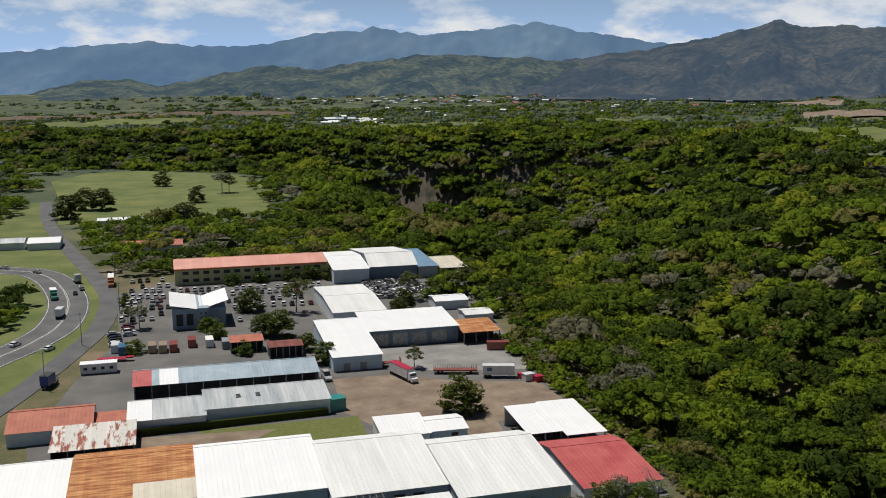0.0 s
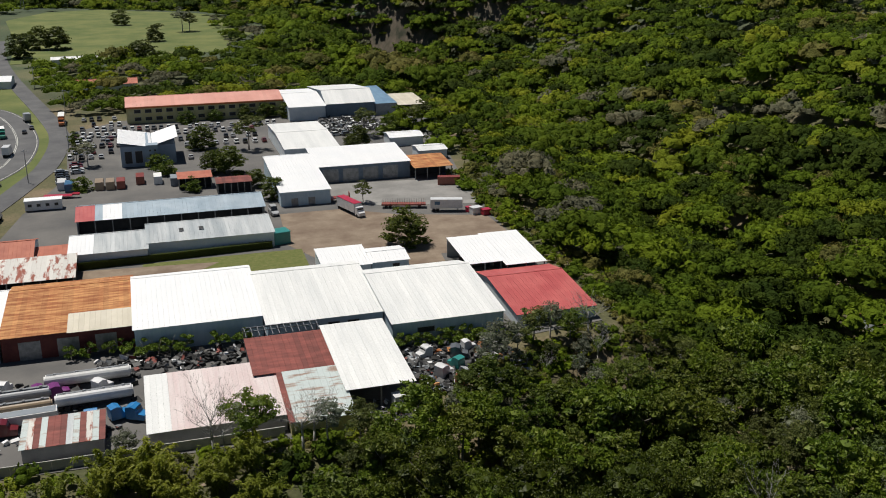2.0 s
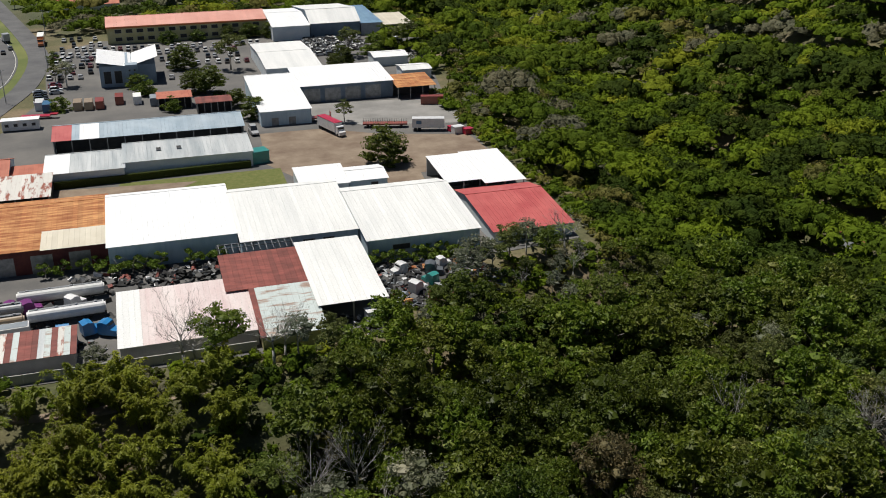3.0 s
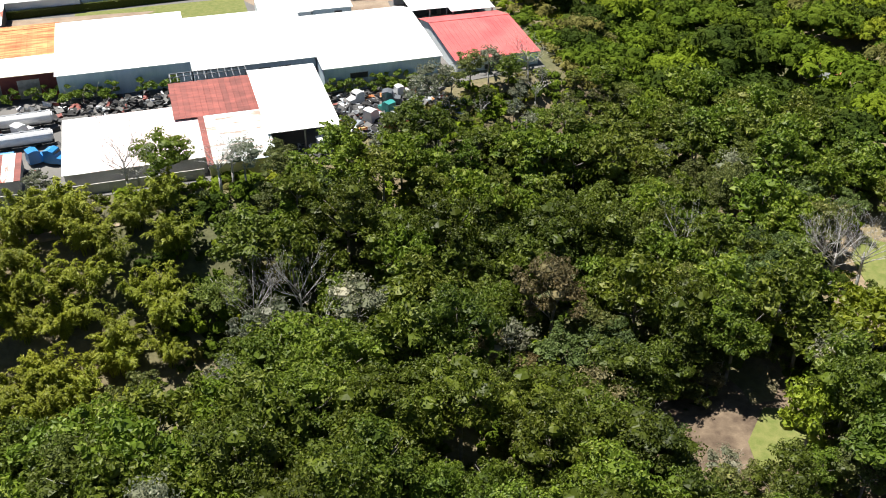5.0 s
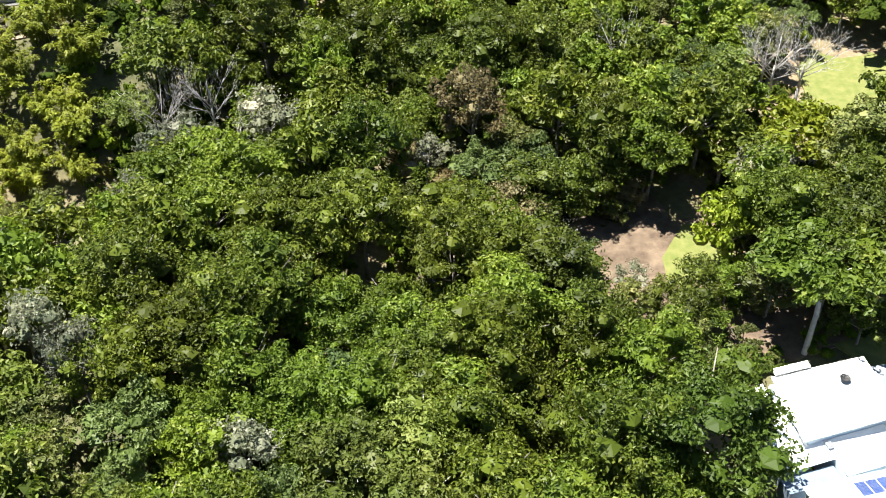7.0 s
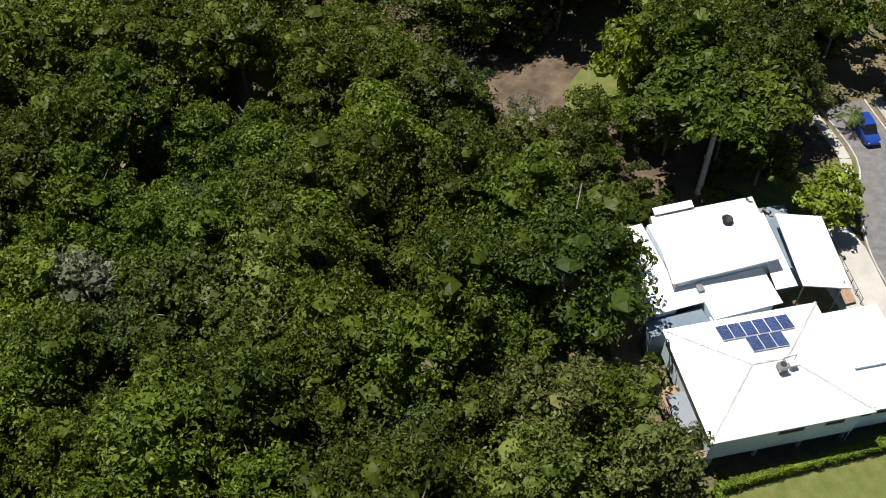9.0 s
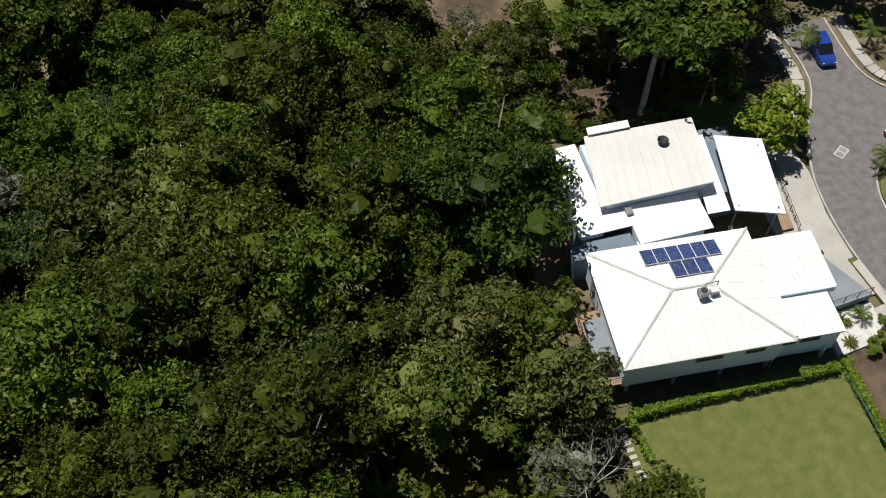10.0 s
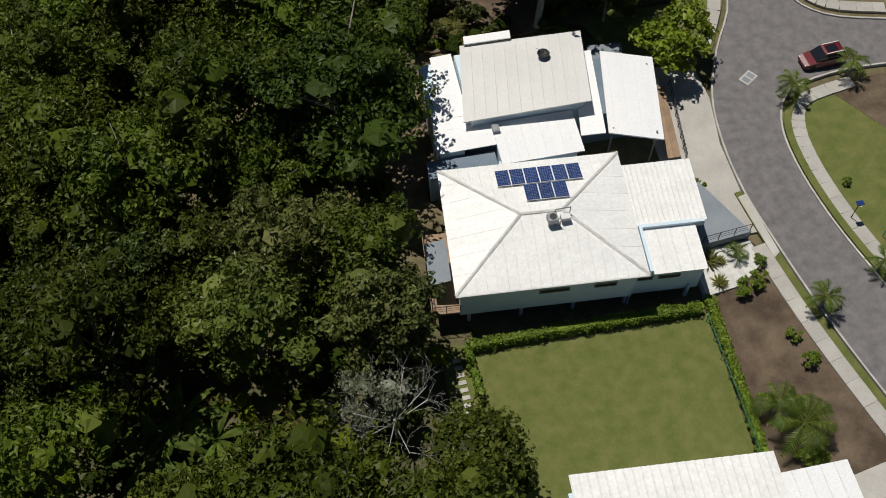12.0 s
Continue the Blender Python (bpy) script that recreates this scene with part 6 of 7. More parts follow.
def car(m, colour, label, suv=False, group="parked cars", rack=False):
    base = thing("car", m, label, "car", group)
    h = 1.72 if suv else 1.46
    part("body", loft(bmesh.new(), [(-2.2, 0.78, 0.4, 0.85), (-2.05, 0.86, 0.26, 0.98), (-0.9, 0.9, 0.22, 1.0), (0.9, 0.9, 0.22, 0.96), (1.8, 0.86, 0.26, 0.82), (2.2, 0.72, 0.36, 0.66)]), colour, base)
    back = -2.0 if suv else -1.75
    part("glazing", loft(bmesh.new(), [(back, 0.78, 0.95, 1.0), (back + 0.35, 0.74, 0.95, h - 0.1), (0.3, 0.74, 0.95, h - 0.1), (1.1, 0.78, 0.93, 0.98)]), "glass_dark", base)
    part("roof", loft(bmesh.new(), [(back + 0.42, 0.66, h - 0.13, h - 0.04), (back + 0.6, 0.70, h - 0.13, h), (0.1, 0.70, h - 0.13, h), (0.3, 0.66, h - 0.13, h - 0.05)]), colour, base)
    wheels(base, [(x, y) for x in (-1.35, 1.35) for y in (-0.78, 0.78)], 0.33)
    for y in (-0.62, 0.62):
        part("headlight", box(bmesh.new(), 2.1, y - 0.09, 0.62, 2.16, y + 0.09, 0.7), "hip", base)
        part("tail_light", box(bmesh.new(), -2.2, y - 0.14, 0.68, -2.1, y + 0.14, 0.82), "truck_red", base)
    if rack:
        part("sunroof", box(bmesh.new(), -1.1, -0.42, h + 0.002, 0.0, 0.42, h + 0.02), "glass_dark", base)
        for y in (-0.6, 0.6):
            part("roof_rail", box(bmesh.new(), -1.5, y - 0.04, h, 0.2, y + 0.04, h + 0.06), "hip", base)
    return base


def truck(m, cab, cargo, label, length=8.0, top=None, group="trucks"):
    base = thing("truck", m, label, "truck", group)
    part("cab", loft(bmesh.new(), [(length / 2 - 2.2, 1.15, 0.6, 2.9), (length / 2 - 1.2, 1.15, 0.55, 2.8), (length / 2 - 0.9, 1.12, 0.55, 1.7), (length / 2, 1.0, 0.55, 1.45)]), cab, base)
    part("windscreen", box(bmesh.new(), length / 2 - 1.18, -0.95, 1.75, length / 2 - 1.0, 0.95, 2.55), "glass_dark", base)
    part("cargo_box", box(bmesh.new(), -length / 2, -1.22, 1.0, length / 2 - 2.4, 1.22, 3.7, 0.04), cargo, base)
    if top:
        part("cover", box(bmesh.new(), -length / 2, -1.25, 3.705, length / 2 - 2.4, 1.25, 3.8, 0.03), top, base)
    part("chassis", box(bmesh.new(), -length / 2, -0.5, 0.6, length / 2 - 0.5, 0.5, 0.98), "dark", base)
    wheels(base, [(x, y) for x in (-length / 2 + 1.0, -length / 2 + 2.1, length / 2 - 1.2) for y in (-1.0, 1.0)], 0.5, 0.3)
    return base


def container(m, colour, label, length=6.1):
    base = thing("shipping_container", m, label, "container", "shipping containers")
    bm = box(bmesh.new(), -length / 2, -1.22, 0.1, length / 2, 1.22, 2.6)
    part("body", bm, colour, base)
    bm = bmesh.new()
    n = int(length / 0.28)
    for k in range(n):
        x = -length / 2 + 0.15 + k * 0.28
        for s in (-1.22, 1.22):
            box(bm, x, min(s, s + 0.04 * np.sign(s)), 0.2, x + 0.14, max(s, s + 0.04 * np.sign(s)), 2.5)
    part("corrugation", bm, colour, base)
    for y in (-0.6, 0.6):
        part("door", box(bmesh.new(), length / 2, y - 0.58, 0.2, length / 2 + 0.05, y + 0.58, 2.5), colour, base)
    return base


def tanker(m, length, colour, label, r0=1.1):
    base = thing("tank_trailer", m, label, "trailer", "scrapped trailers")
    bm = bmesh.new()
    rod(bm, (-length / 2, 0, 1.9), (length / 2, 0, 1.9), r0, None, 18)
    bmesh.ops.bevel(bm, geom=[e for e in bm.edges if abs(e.verts[0].co.x) > length / 2 - 0.01 and abs(e.verts[1].co.x) > length / 2 - 0.01 and e.verts[0].co.x * e.verts[1].co.x > 0], offset=0.3, segments=2, affect="EDGES")
    part("tank", bm, colour, base, smooth=False)
    part("walkway", box(bmesh.new(), -length / 2 + 0.5, -0.3, 3.0, length / 2 - 0.5, 0.3, 3.06), "steel", base)
    for k in range(4):
        x = -length / 2 + length * (k + 0.5) / 4
        part("hatch", rod(bmesh.new(), (x, 0, 3.06), (x, 0, 3.2), 0.28, None, 10), "steel", base)
    part("chassis", box(bmesh.new(), -length / 2, -0.6, 0.6, length / 2, 0.6, 0.95), "dark", base)
    wheels(base, [(x, y) for x in (-length / 2 + 0.8, -length / 2 + 2.0, -length / 2 + 3.2) for y in (-1.0, 1.0)], 0.5, 0.35)
    return base


# on the street
car(pose(113.4, 55.2, -9.95, 0, 0, -97), "car_blue", "bright blue hatchback parked at the turning head", True, "street cars")
car(Matrix.LocRotScale((116.0, 42.9, -9.95), Euler((0, 0, radians(-176))), (0.93, 0.93, 0.93)), "car_red", "dark red estate car with glass sunroof and roof rails", True, "street cars", True)
# on the highway
truck(pose(-42.9, 400, 0.12, 0, 0, -80), "truck_green", "truck_green", "green lorry driving on the highway", 8, "clean_roof", "highway traffic")
truck(pose(-37.6, 368, 0.12, 0, 0, 84), "car_white", "car_white", "white box lorry driving on the highway", 7, None, "highway traffic")
truck(pose(-36.5, 430, 0.12, 0, 0, 106), "car_white", "car_silver", "white delivery truck driving on the highway", 6, None, "highway traffic")
truck(pose(-22.5, 421, 0.15, 0, 0, -88), "truck_orange", "truck_orange", "orange lorry with open load on the lane", 12, "hip", "highway traffic")
for x, y, a, c, lb in ((-36.9, 323, 60, "car_white", "white pickup-sized car on the highway's lane"), (-48, 331, 60, "car_white", "white van-sized car on the highway"), (-35.4, 406, 95, "car_black", "black car driving on the highway"), (-55, 456, 130, "car_silver", "silver car driving on the highway"), (-70, 470, 148, "car_white", "white car driving on the highway"), (-33.5, 414, 100, "car_grey", "dark grey car driving on the highway")):
    car(pose(x, y, 0.12, 0, 0, a), c, lb, False, "highway traffic")
# the car lots: one of each colour, then copies
lot = {c: car(pose(-12 + 3 * k, 372, 0.06, 0, 0, 85), c, lb, k % 2 == 0, "cars on the sales lot") for k, (c, lb) in enumerate((("car_white", "white car parked in a row on the lot"), ("car_silver", "silver car parked in a row on the lot"), ("car_black", "black car parked in a row on the lot"), ("car_red", "dark red car parked in a row on the lot"), ("car_grey", "dark grey car parked in a row on the lot")))}
cr = random.Random(5)
def lot_row(x0, y0, x1, y1, n, turn):
    for k in range(n):
        if cr.random() < 0.12:
            continue
        t = k / max(n - 1, 1)
        c = cr.choices(list(lot), (6, 4, 3, 1.5, 2))[0]
        copy_thing(lot[c], pose(x0 + (x1 - x0) * t + cr.uniform(-0.2, 0.2), y0 + (y1 - y0) * t + cr.uniform(-0.3, 0.3), 0.06, 0, 0, turn + cr.uniform(-5, 5)))


for args in ((-16, 394, -2, 390, 6, 88), (-16, 386, -3, 384, 6, 88), (-15, 379, -4, 378, 5, 90), (-15, 364, -3, 362, 5, 90), (-16, 356, -6, 355, 4, 90), (-14, 348, -13, 334, 5, 5), (-18, 336, -17, 322, 5, 5), (2, 400, 60, 396, 22, 88), (2, 389, 50, 388, 18, 90),
             (22, 376, 50, 376, 11, 88), (24, 366, 52, 364, 9, 90), (24, 345, 36, 343, 4, 90), (-14, 404, -3, 402, 5, 88), (-10, 412, 0, 411, 4, 90), (-14, 424, -2, 424, 5, 90), (80, 366, 96, 362, 5, 10), (112, 395, 118, 370, 6, 70)):
    lot_row(*args)
# the yards
truck(pose(63.8, 263.5, 0.06, 0, 0, -72), "car_white", "car_white", "red and white box lorry parked in the dirt yard", 12.5, "truck_red", "yard trucks")
tr = thing("box_trailer", pose(90.4, 257.3, 0.06, 0, 0, -16), "white box trailer parked in the yard", "trailer", "yard trucks")
part("cargo_box", box(bmesh.new(), -4.6, -1.25, 1.0, 4.6, 1.25, 3.7, 0.05), "car_white", tr)
part("sign_panel", box(bmesh.new(), -3.4, -1.27, 2.1, -1.9, -1.256, 3.1), "box_blue", tr, "dark blue blank panel on the side")
wheels(tr, [(x, y) for x in (-3.6, -2.5) for y in (-1, 1)], 0.5, 0.35)
part("leg", box(bmesh.new(), 3.2, -0.8, 0, 3.4, 0.8, 1.0), "steel", tr)
fb = thing("flatbed_trailer", pose(79.5, 264.2, 0.06, 0, 0, -16), "rusty brown slatted trailer parked in the yard", "trailer", "yard trucks")
part("bed", box(bmesh.new(), -6.4, -1.25, 0.9, 6.4, 1.25, 1.3), "maroon_roof", fb)
for k in range(26):
    for s in (-1.22, 1.16):
        part("stake", box(bmesh.new(), -6.3 + k * 0.5, s, 1.3, -6.22 + k * 0.5, s + 0.06, 2.4), "steel", fb)
wheels(fb, [(x, y) for x in (-5, -3.9, 4.6) for y in (-1, 1)], 0.45, 0.35)
fb2 = thing("flatbed_trailer", pose(61, 276.5, 0.06, 0, 0, -3), "dark red flatbed trailer beside the white wing", "trailer", "yard trucks")
part("bed", box(bmesh.new(), -5, -1.2, 0.9, 5, 1.2, 1.25), "box_red", fb2)
part("headboard", box(bmesh.new(), 4.8, -1.2, 1.25, 5, 1.2, 2.6), "box_red", fb2)
wheels(fb2, [(x, y) for x in (-4, -2.9, 4) for y in (-1, 1)], 0.45, 0.35)
van = car(pose(42.4, 268.6, 0.06, 0, 0, -85), "car_silver", "silver van parked beside the long shed", True, "yard trucks")
van.scale = (1.3, 1.2, 1.5)
container(pose(99.8, 285, 0.06, 0, 0, -14), "box_red", "rust-red shipping container at the yard's edge", 7)
for x, y, c, lb in ((-5.6, 312.5, "box_tan", "tan shipping container standing on end row"), (-2.4, 312, "box_tan", "tan shipping container with rusty doors"), (0.8, 312, "box_red", "rusty red shipping container in a row"), (6.6, 316, "box_red", "red-brown shipping container by the office"), (12, 314.5, "hip", "grey-white shipping container by the shed"), (17, 311, "grey_deck", "dark grey shipping container by the shed"), (-14.5, 313, "box_blue", "blue shipping container beside the palms"), (-16.8, 316, "car_white", "white shipping container beside the palms")):
    container(pose(x, y, 0.06, 0, 0, 90), c, lb, 5.5)
cabin = thing("site_cabin", pose(-20.5, 293.5, 0.06), "white site cabin with small windows", "cabin")
part("body", box(bmesh.new(), -5, -1.6, 0.2, 5, 1.6, 3.0, 0.05), "car_white", cabin)
part("roof", box(bmesh.new(), -5.2, -1.8, 3.003, 5.2, 1.8, 3.2), "clean_roof", cabin)
for k in range(4):
    opening(cabin, "window", -4.2 + 2.4 * k, 1.3, 1.1, 0.9, -1.6)
rf = thing("low_loader", pose(-16.5, 304.5, 0.06, 0, 0, -8), "empty red low-loader trailer frame", "trailer", "yard trucks")
part("bed", box(bmesh.new(), -5, -1.2, 0.7, 3.4, 1.2, 0.95), "truck_red", rf)
part("gooseneck", box(bmesh.new(), 3.4, -0.8, 1.0, 5.5, 0.8, 1.4), "truck_red", rf)
wheels(rf, [(x, y) for x in (-4.2, -3.1, -2.0) for y in (-1, 1)], 0.45, 0.35)
truck(pose(-33, 284, 0.06, 0, 0, 70), "car_white", "car_blue", "white lorry parked by the lane", 7, "dark", "yard trucks")
for x, y, z, col, w, d, h, lb in ((97.5, 252, 0.06, "car_white", 3, 2.2, 2.0, "white plastic water tank crate at the yard's edge"), (100, 250.5, 0.06, "truck_red", 2.5, 2, 1.6, "pinkish red scrap crate at the yard's edge"), (96.3, 254.6, 0.06, "truck_red", 1.6, 1.4, 1.4, "red scrap crate at the yard's edge"), (40.5, 243, 0, "teal", 4.5, 4, 3.2, "teal-roofed kiosk at the long shed's end")):
    q = thing("crate" if h < 3 else "kiosk", pose(x, y, z, 0, 0, 12), lb, "crate" if h < 3 else "kiosk")
    part("body", box(bmesh.new(), -w / 2, -d / 2, 0, w / 2, d / 2, h, 0.08), col, q)
    part("lid", box(bmesh.new(), -w / 2 - 0.1, -d / 2 - 0.1, h + 0.003, w / 2 + 0.1, d / 2 + 0.1, h + 0.12, 0.03), col, q)
# yard surfaces of other tones
flat_sheet("dirt_yard", [(42, 240), (44, 268), (62, 268), (76, 258), (100, 250), (101, 222), (78, 222), (76, 203), (68, 203), (66, 226), (48, 226)], 0.09, "dirt", "rutted brown dirt yard", "yard", 0.1)
flat_sheet("grass_plot", [(4, 211.5), (6, 236), (45, 236), (44.5, 212)], 0.10, "lawn", "green grass plot behind the warehouses", "grass", 0.1)
flat_sheet("dirt_plot", [(-10, 214), (-9, 235), (24, 232), (12, 220), (26, 213)], 0.13, "dirt", "dry bare dirt plot by the hedge", "yard", 0.05)
flat_sheet("concrete_apron", [(60, 278), (61, 296), (104, 292), (106, 276), (101, 262), (74, 268)], 0.11, "apron", "worn grey concrete apron before the warehouse", "pavement", 0.1)
flat_sheet("bank_soil", [(-30, 141.6), (38, 140.6), (36, 134), (0, 132), (-30, 136)], -0.9, "dirt", "dry brown soil path under the wall", "soil", 1.5)

# ---- the breaker's yard ----
tanker(pose(-4.5, 171.5, 0, 0, 0, 2), 15, "hip", "long grey tank trailer in the breaker's yard", 1.15)
tanker(pose(-3.2, 163.2, 0, 0, 0, 3), 13, "car_white", "white tank trailer in the breaker's yard", 1.15)
tanker(pose(-16, 162, 0, 0, 0, 3), 12, "box_tan", "dull tan tank trailer in the breaker's yard", 1.0)
tanker(pose(-17, 166.8, 0, 0, 0, 2), 13, "car_silver", "silver tank trailer in the breaker's yard", 1.0)
tr2 = thing("box_trailer", pose(-14, 158.6, 0, 0, 0, 3), "grey open-topped trailer body in the yard", "trailer", "scrapped trailers")
part("cargo_box", box(bmesh.new(), -5, -1.2, 0.9, 5, 1.2, 2.6, 0.04), "hip", tr2)
part("load_bed", box(bmesh.new(), -4.8, -1.0, 2.603, 4.8, 1.0, 2.65), "grey_deck", tr2)
wheels(tr2, [(x, y) for x in (-4, -2.9, 3.6) for y in (-1, 1)], 0.45, 0.35)
def cab(m, colour, label):
    base = thing("lorry_cab", m, label, "lorry cab", "scrapped cabs")
    part("body", loft(bmesh.new(), [(-1.4, 1.1, 0.5, 2.5), (-0.4, 1.15, 0.45, 2.75), (0.4, 1.12, 0.45, 2.5), (0.8, 1.05, 0.45, 1.5), (2.0, 0.9, 0.5, 1.3)]), colour, base)
    part("windscreen", box(bmesh.new(), 0.45, -0.9, 1.6, 0.62, 0.9, 2.3), "glass_dark", base)
    for s in (-0.95, 0.72):
        part("mudguard", box(bmesh.new(), 0.9, s, 0.3, 1.9, s + 0.23, 0.95, 0.06), colour, base)
    part("bumper", box(bmesh.new(), 1.95, -1.0, 0.3, 2.15, 1.0, 0.6, 0.03), "steel", base)
    return base


for x, y, a, c, lb in ((0.6, 156.6, 20, "truck_blue", "bright blue scrapped lorry cab"), (3.6, 155.6, -30, "truck_blue", "blue scrapped lorry cab with open bonnet"), (-3.6, 156.6, 90, "truck_blue", "faded blue scrapped lorry cab"), (-12.4, 168.2, 10, "box_purple", "purple scrapped lorry cab"), (-9.6, 167.9, 15, "box_purple", "plum-coloured scrapped lorry cab"), (-17, 156, 0, "car_red", "dark red scrapped lorry cab"), (-2.2, 168.0, 40, "car_white", "white scrapped lorry cab"), (-19, 172, 70, "car_white", "white lorry cab in the breaker's yard"), (6.8, 160, 60, "car_grey", "grey scrapped lorry cab")):
    cab(pose(x, y, 0.06, 0, 0, a), c, lb)


def scrap(name, areas, n, label, mats, seed, size=(0.3, 1.6), pile=0.5):
    """Loose scrap: boxes, sheets and wheels thrown over an area, joined."""
    r = random.Random(seed)
    bm = bmesh.new()
    for k in range(n):
        x0, y0, x1, y1 = r.choice(areas)
        x, y = r.uniform(x0, x1), r.uniform(y0, y1)
        m = Matrix.LocRotScale((x, y, 0.15 + r.random() ** 2 * pile), Euler((r.uniform(-0.5, 0.5), r.uniform(-0.5, 0.5), r.uniform(0, 6.3))), (r.uniform(*size), r.uniform(*size), r.uniform(0.1, 0.7)))
        first = len(bm.faces)
        if r.random() < 0.25:
            bmesh.ops.create_cone(bm, cap_ends=True, segments=10, radius1=0.5, radius2=0.42, depth=0.4, matrix=m)
        else:
            made = bmesh.ops.create_cube(bm, size=1, matrix=m)
            for v in made["verts"][::3]:
                v.co += Vector((r.uniform(-0.2, 0.2), r.uniform(-0.2, 0.2), r.uniform(-0.05, 0.25)))
        bm.faces.ensure_lookup_table()
        mi = r.randrange(len(mats))
        for f in bm.faces[first:]:
            f.material_index = mi
    return tagged(part(name, bm, mats), label, "scrap", kind="stuff")


BITS = ["dark", "tyre", "steel", "car_white", "maroon_roof", "car_grey", "grey_wall", "tyre", "rust_roof", "car_silver", "dark", "grey_deck"]
scrap("scrap_east", [(52, 149, 60, 168), (53, 152, 74, 168)], 640, "heaps of scrapped car parts and engines", BITS, 3, (0.4, 1.8), 0.9)
scrap("scrap_west", [(-4, 174, 24, 181), (-4, 175, 24, 180), (8, 165, 23, 176), (-22, 150, 4, 175)], 420, "scrapped engines and axles on the ground", ["dark", "tyre", "tyre", "maroon_roof", "car_grey", "steel", "car_white", "dark"], 4, (0.4, 1.5), 0.5)
scrap("scrap_shed", [(40, 142, 52, 150)], 60, "scrap metal by the open shed", BITS, 6, (0.4, 1.6), 0.5)
for k, (x0, y0, x1, y1, nn) in enumerate(((78, 371, 101, 399, 1500), (106, 352, 113, 370, 160))):
    scrap("salvage_lot", [(x0, y0, x1, y1)], nn, "dense rows of salvaged motorcycles and parts", ["dark", "tyre", "car_grey", "steel", "dark", "car_black", "hip", "car_white", "car_silver", "car_white"], 8 + k, (0.4, 1.5), 0.8)
for x, y, a, c, s in ((58, 155, 30, "car_white", 1.0), (61.5, 158, 120, "teal", 0.9), (66, 165, 10, "car_white", 0.8), (57, 164, 200, "car_white", 0.9), (70, 164.5, 60, "car_silver", 0.8), (60, 151, 80, "box_red", 0.9), (63, 162, 340, "car_grey", 1.0)):
    q = cab(pose(x, y, 0.3, 0, 0, a), c, "wrecked vehicle cab on the scrap heap")
    q.scale = (s, s, s)
tub = thing("scrap_bin", pose(47.6, 147.0, 0.05, 0, 0, 8), "white metal bin of scrap by the open shed", "bin")
part("body", box(bmesh.new(), -1.2, -1.0, 0, 1.2, 1.0, 2.2, 0.05), "hip", tub)
part("rim", box(bmesh.new(), -1.3, -1.1, 2.2, 1.3, 1.1, 2.32, 0.03), "car_white", tub)
# bare roof frame behind the maroon roof
fr = thing("roof_frame", pose(24, 173, 0), "bare steel roof frame without sheets", "roof frame")
for k in range(12):
    part("rafter", box(bmesh.new(), 0.2 + 1.28 * k, 0, 4.9, 0.32 + 1.28 * k, 4.2, 5.1), "steel", fr)
part("purlin", box(bmesh.new(), 0, 4.2, 4.9, 14.6, 4.35, 5.15), "steel", fr)
part("purlin", box(bmesh.new(), 0, 2.1, 5.103, 14.6, 2.22, 5.25), "steel", fr)
for k in (0.1, 7, 14.3):
    part("post", box(bmesh.new(), k, 4.2, 0, k + 0.2, 4.35, 4.9), "steel", fr)


# ---- poles and lamps ----
def pole(x, y, z, h, lean=0.0):
    base = thing("utility_pole", pose(x, y, z), "tall grey utility pole beside the lane", "utility pole", "utility poles")
    part("shaft", rod(bmesh.new(), (0, 0, -0.5), (lean, 0, h), 0.16, 0.1, 8), "concrete", base)
    part("crossarm", box(bmesh.new(), -1.0 + lean, -0.06, h - 0.6, 1.0 + lean, 0.06, h - 0.45), "steel", base)


for x, y in ((-34, 281), (-27.5, 326), (-17.5, 372), (-22, 440), (-40, 515)):
    pole(x, y, 0, 11)
lamp = thing("solar_street_lamp", pose(111.8, 26.7, -9.95), "solar street lamp on a slim post in the lawn", "street lamp")
part("post", rod(bmesh.new(), (0, 0, -0.3), (0, 0, 2.2), 0.04, 0.03, 8), "dark", lamp)
part("panel", box(bmesh.new(), -0.3, -0.2, 2.2, 0.3, 0.2, 2.25), "solar", lamp)
part("lamp_head", box(bmesh.new(), -0.08, -0.3, 2.05, 0.08, -0.05, 2.12, 0.02), "hip", lamp)
fence = thing("mesh_fence", pose(113.6, 24.6, -9.95, 0, 0, -68), "green metal mesh fence across the street", "fence")
for k in range(6):
    part("post", rod(bmesh.new(), (k * 1.4, 0, 0), (k * 1.4, 0, 1.7), 0.04, None, 6), "teal", fence)
for h in (0.3, 0.75, 1.2, 1.65):
    part("rail", rod(bmesh.new(), (0, 0, h), (7, 0, h), 0.025, None, 5), "teal", fence)
lf = thing("wire_fence", pose(0, 0, -9.98), "low wire fence with pale posts beside the hedge", "fence")
for k in range(8):
    part("post", rod(bmesh.new(), (97.35, 9 + k * 1.6, 0), (97.35, 9 + k * 1.6, 1.0), 0.03, None, 6), "teal", lf)
part("wire", rod(bmesh.new(), (97.35, 9, 0.9), (97.35, 20.4, 0.9), 0.02, None, 4), "teal", lf)
steps_ = thing("stepping_stones", pose(78.3, 15.8, -9.97, 0, 0, 2), "row of pale stepping stones in the grass", "stepping stones")
for k in range(9):
    part("stone", box(bmesh.new(), -0.3, k * 0.6, 0, 0.3, k * 0.6 + 0.34, 0.05, 0.02), "kerb", steps_)


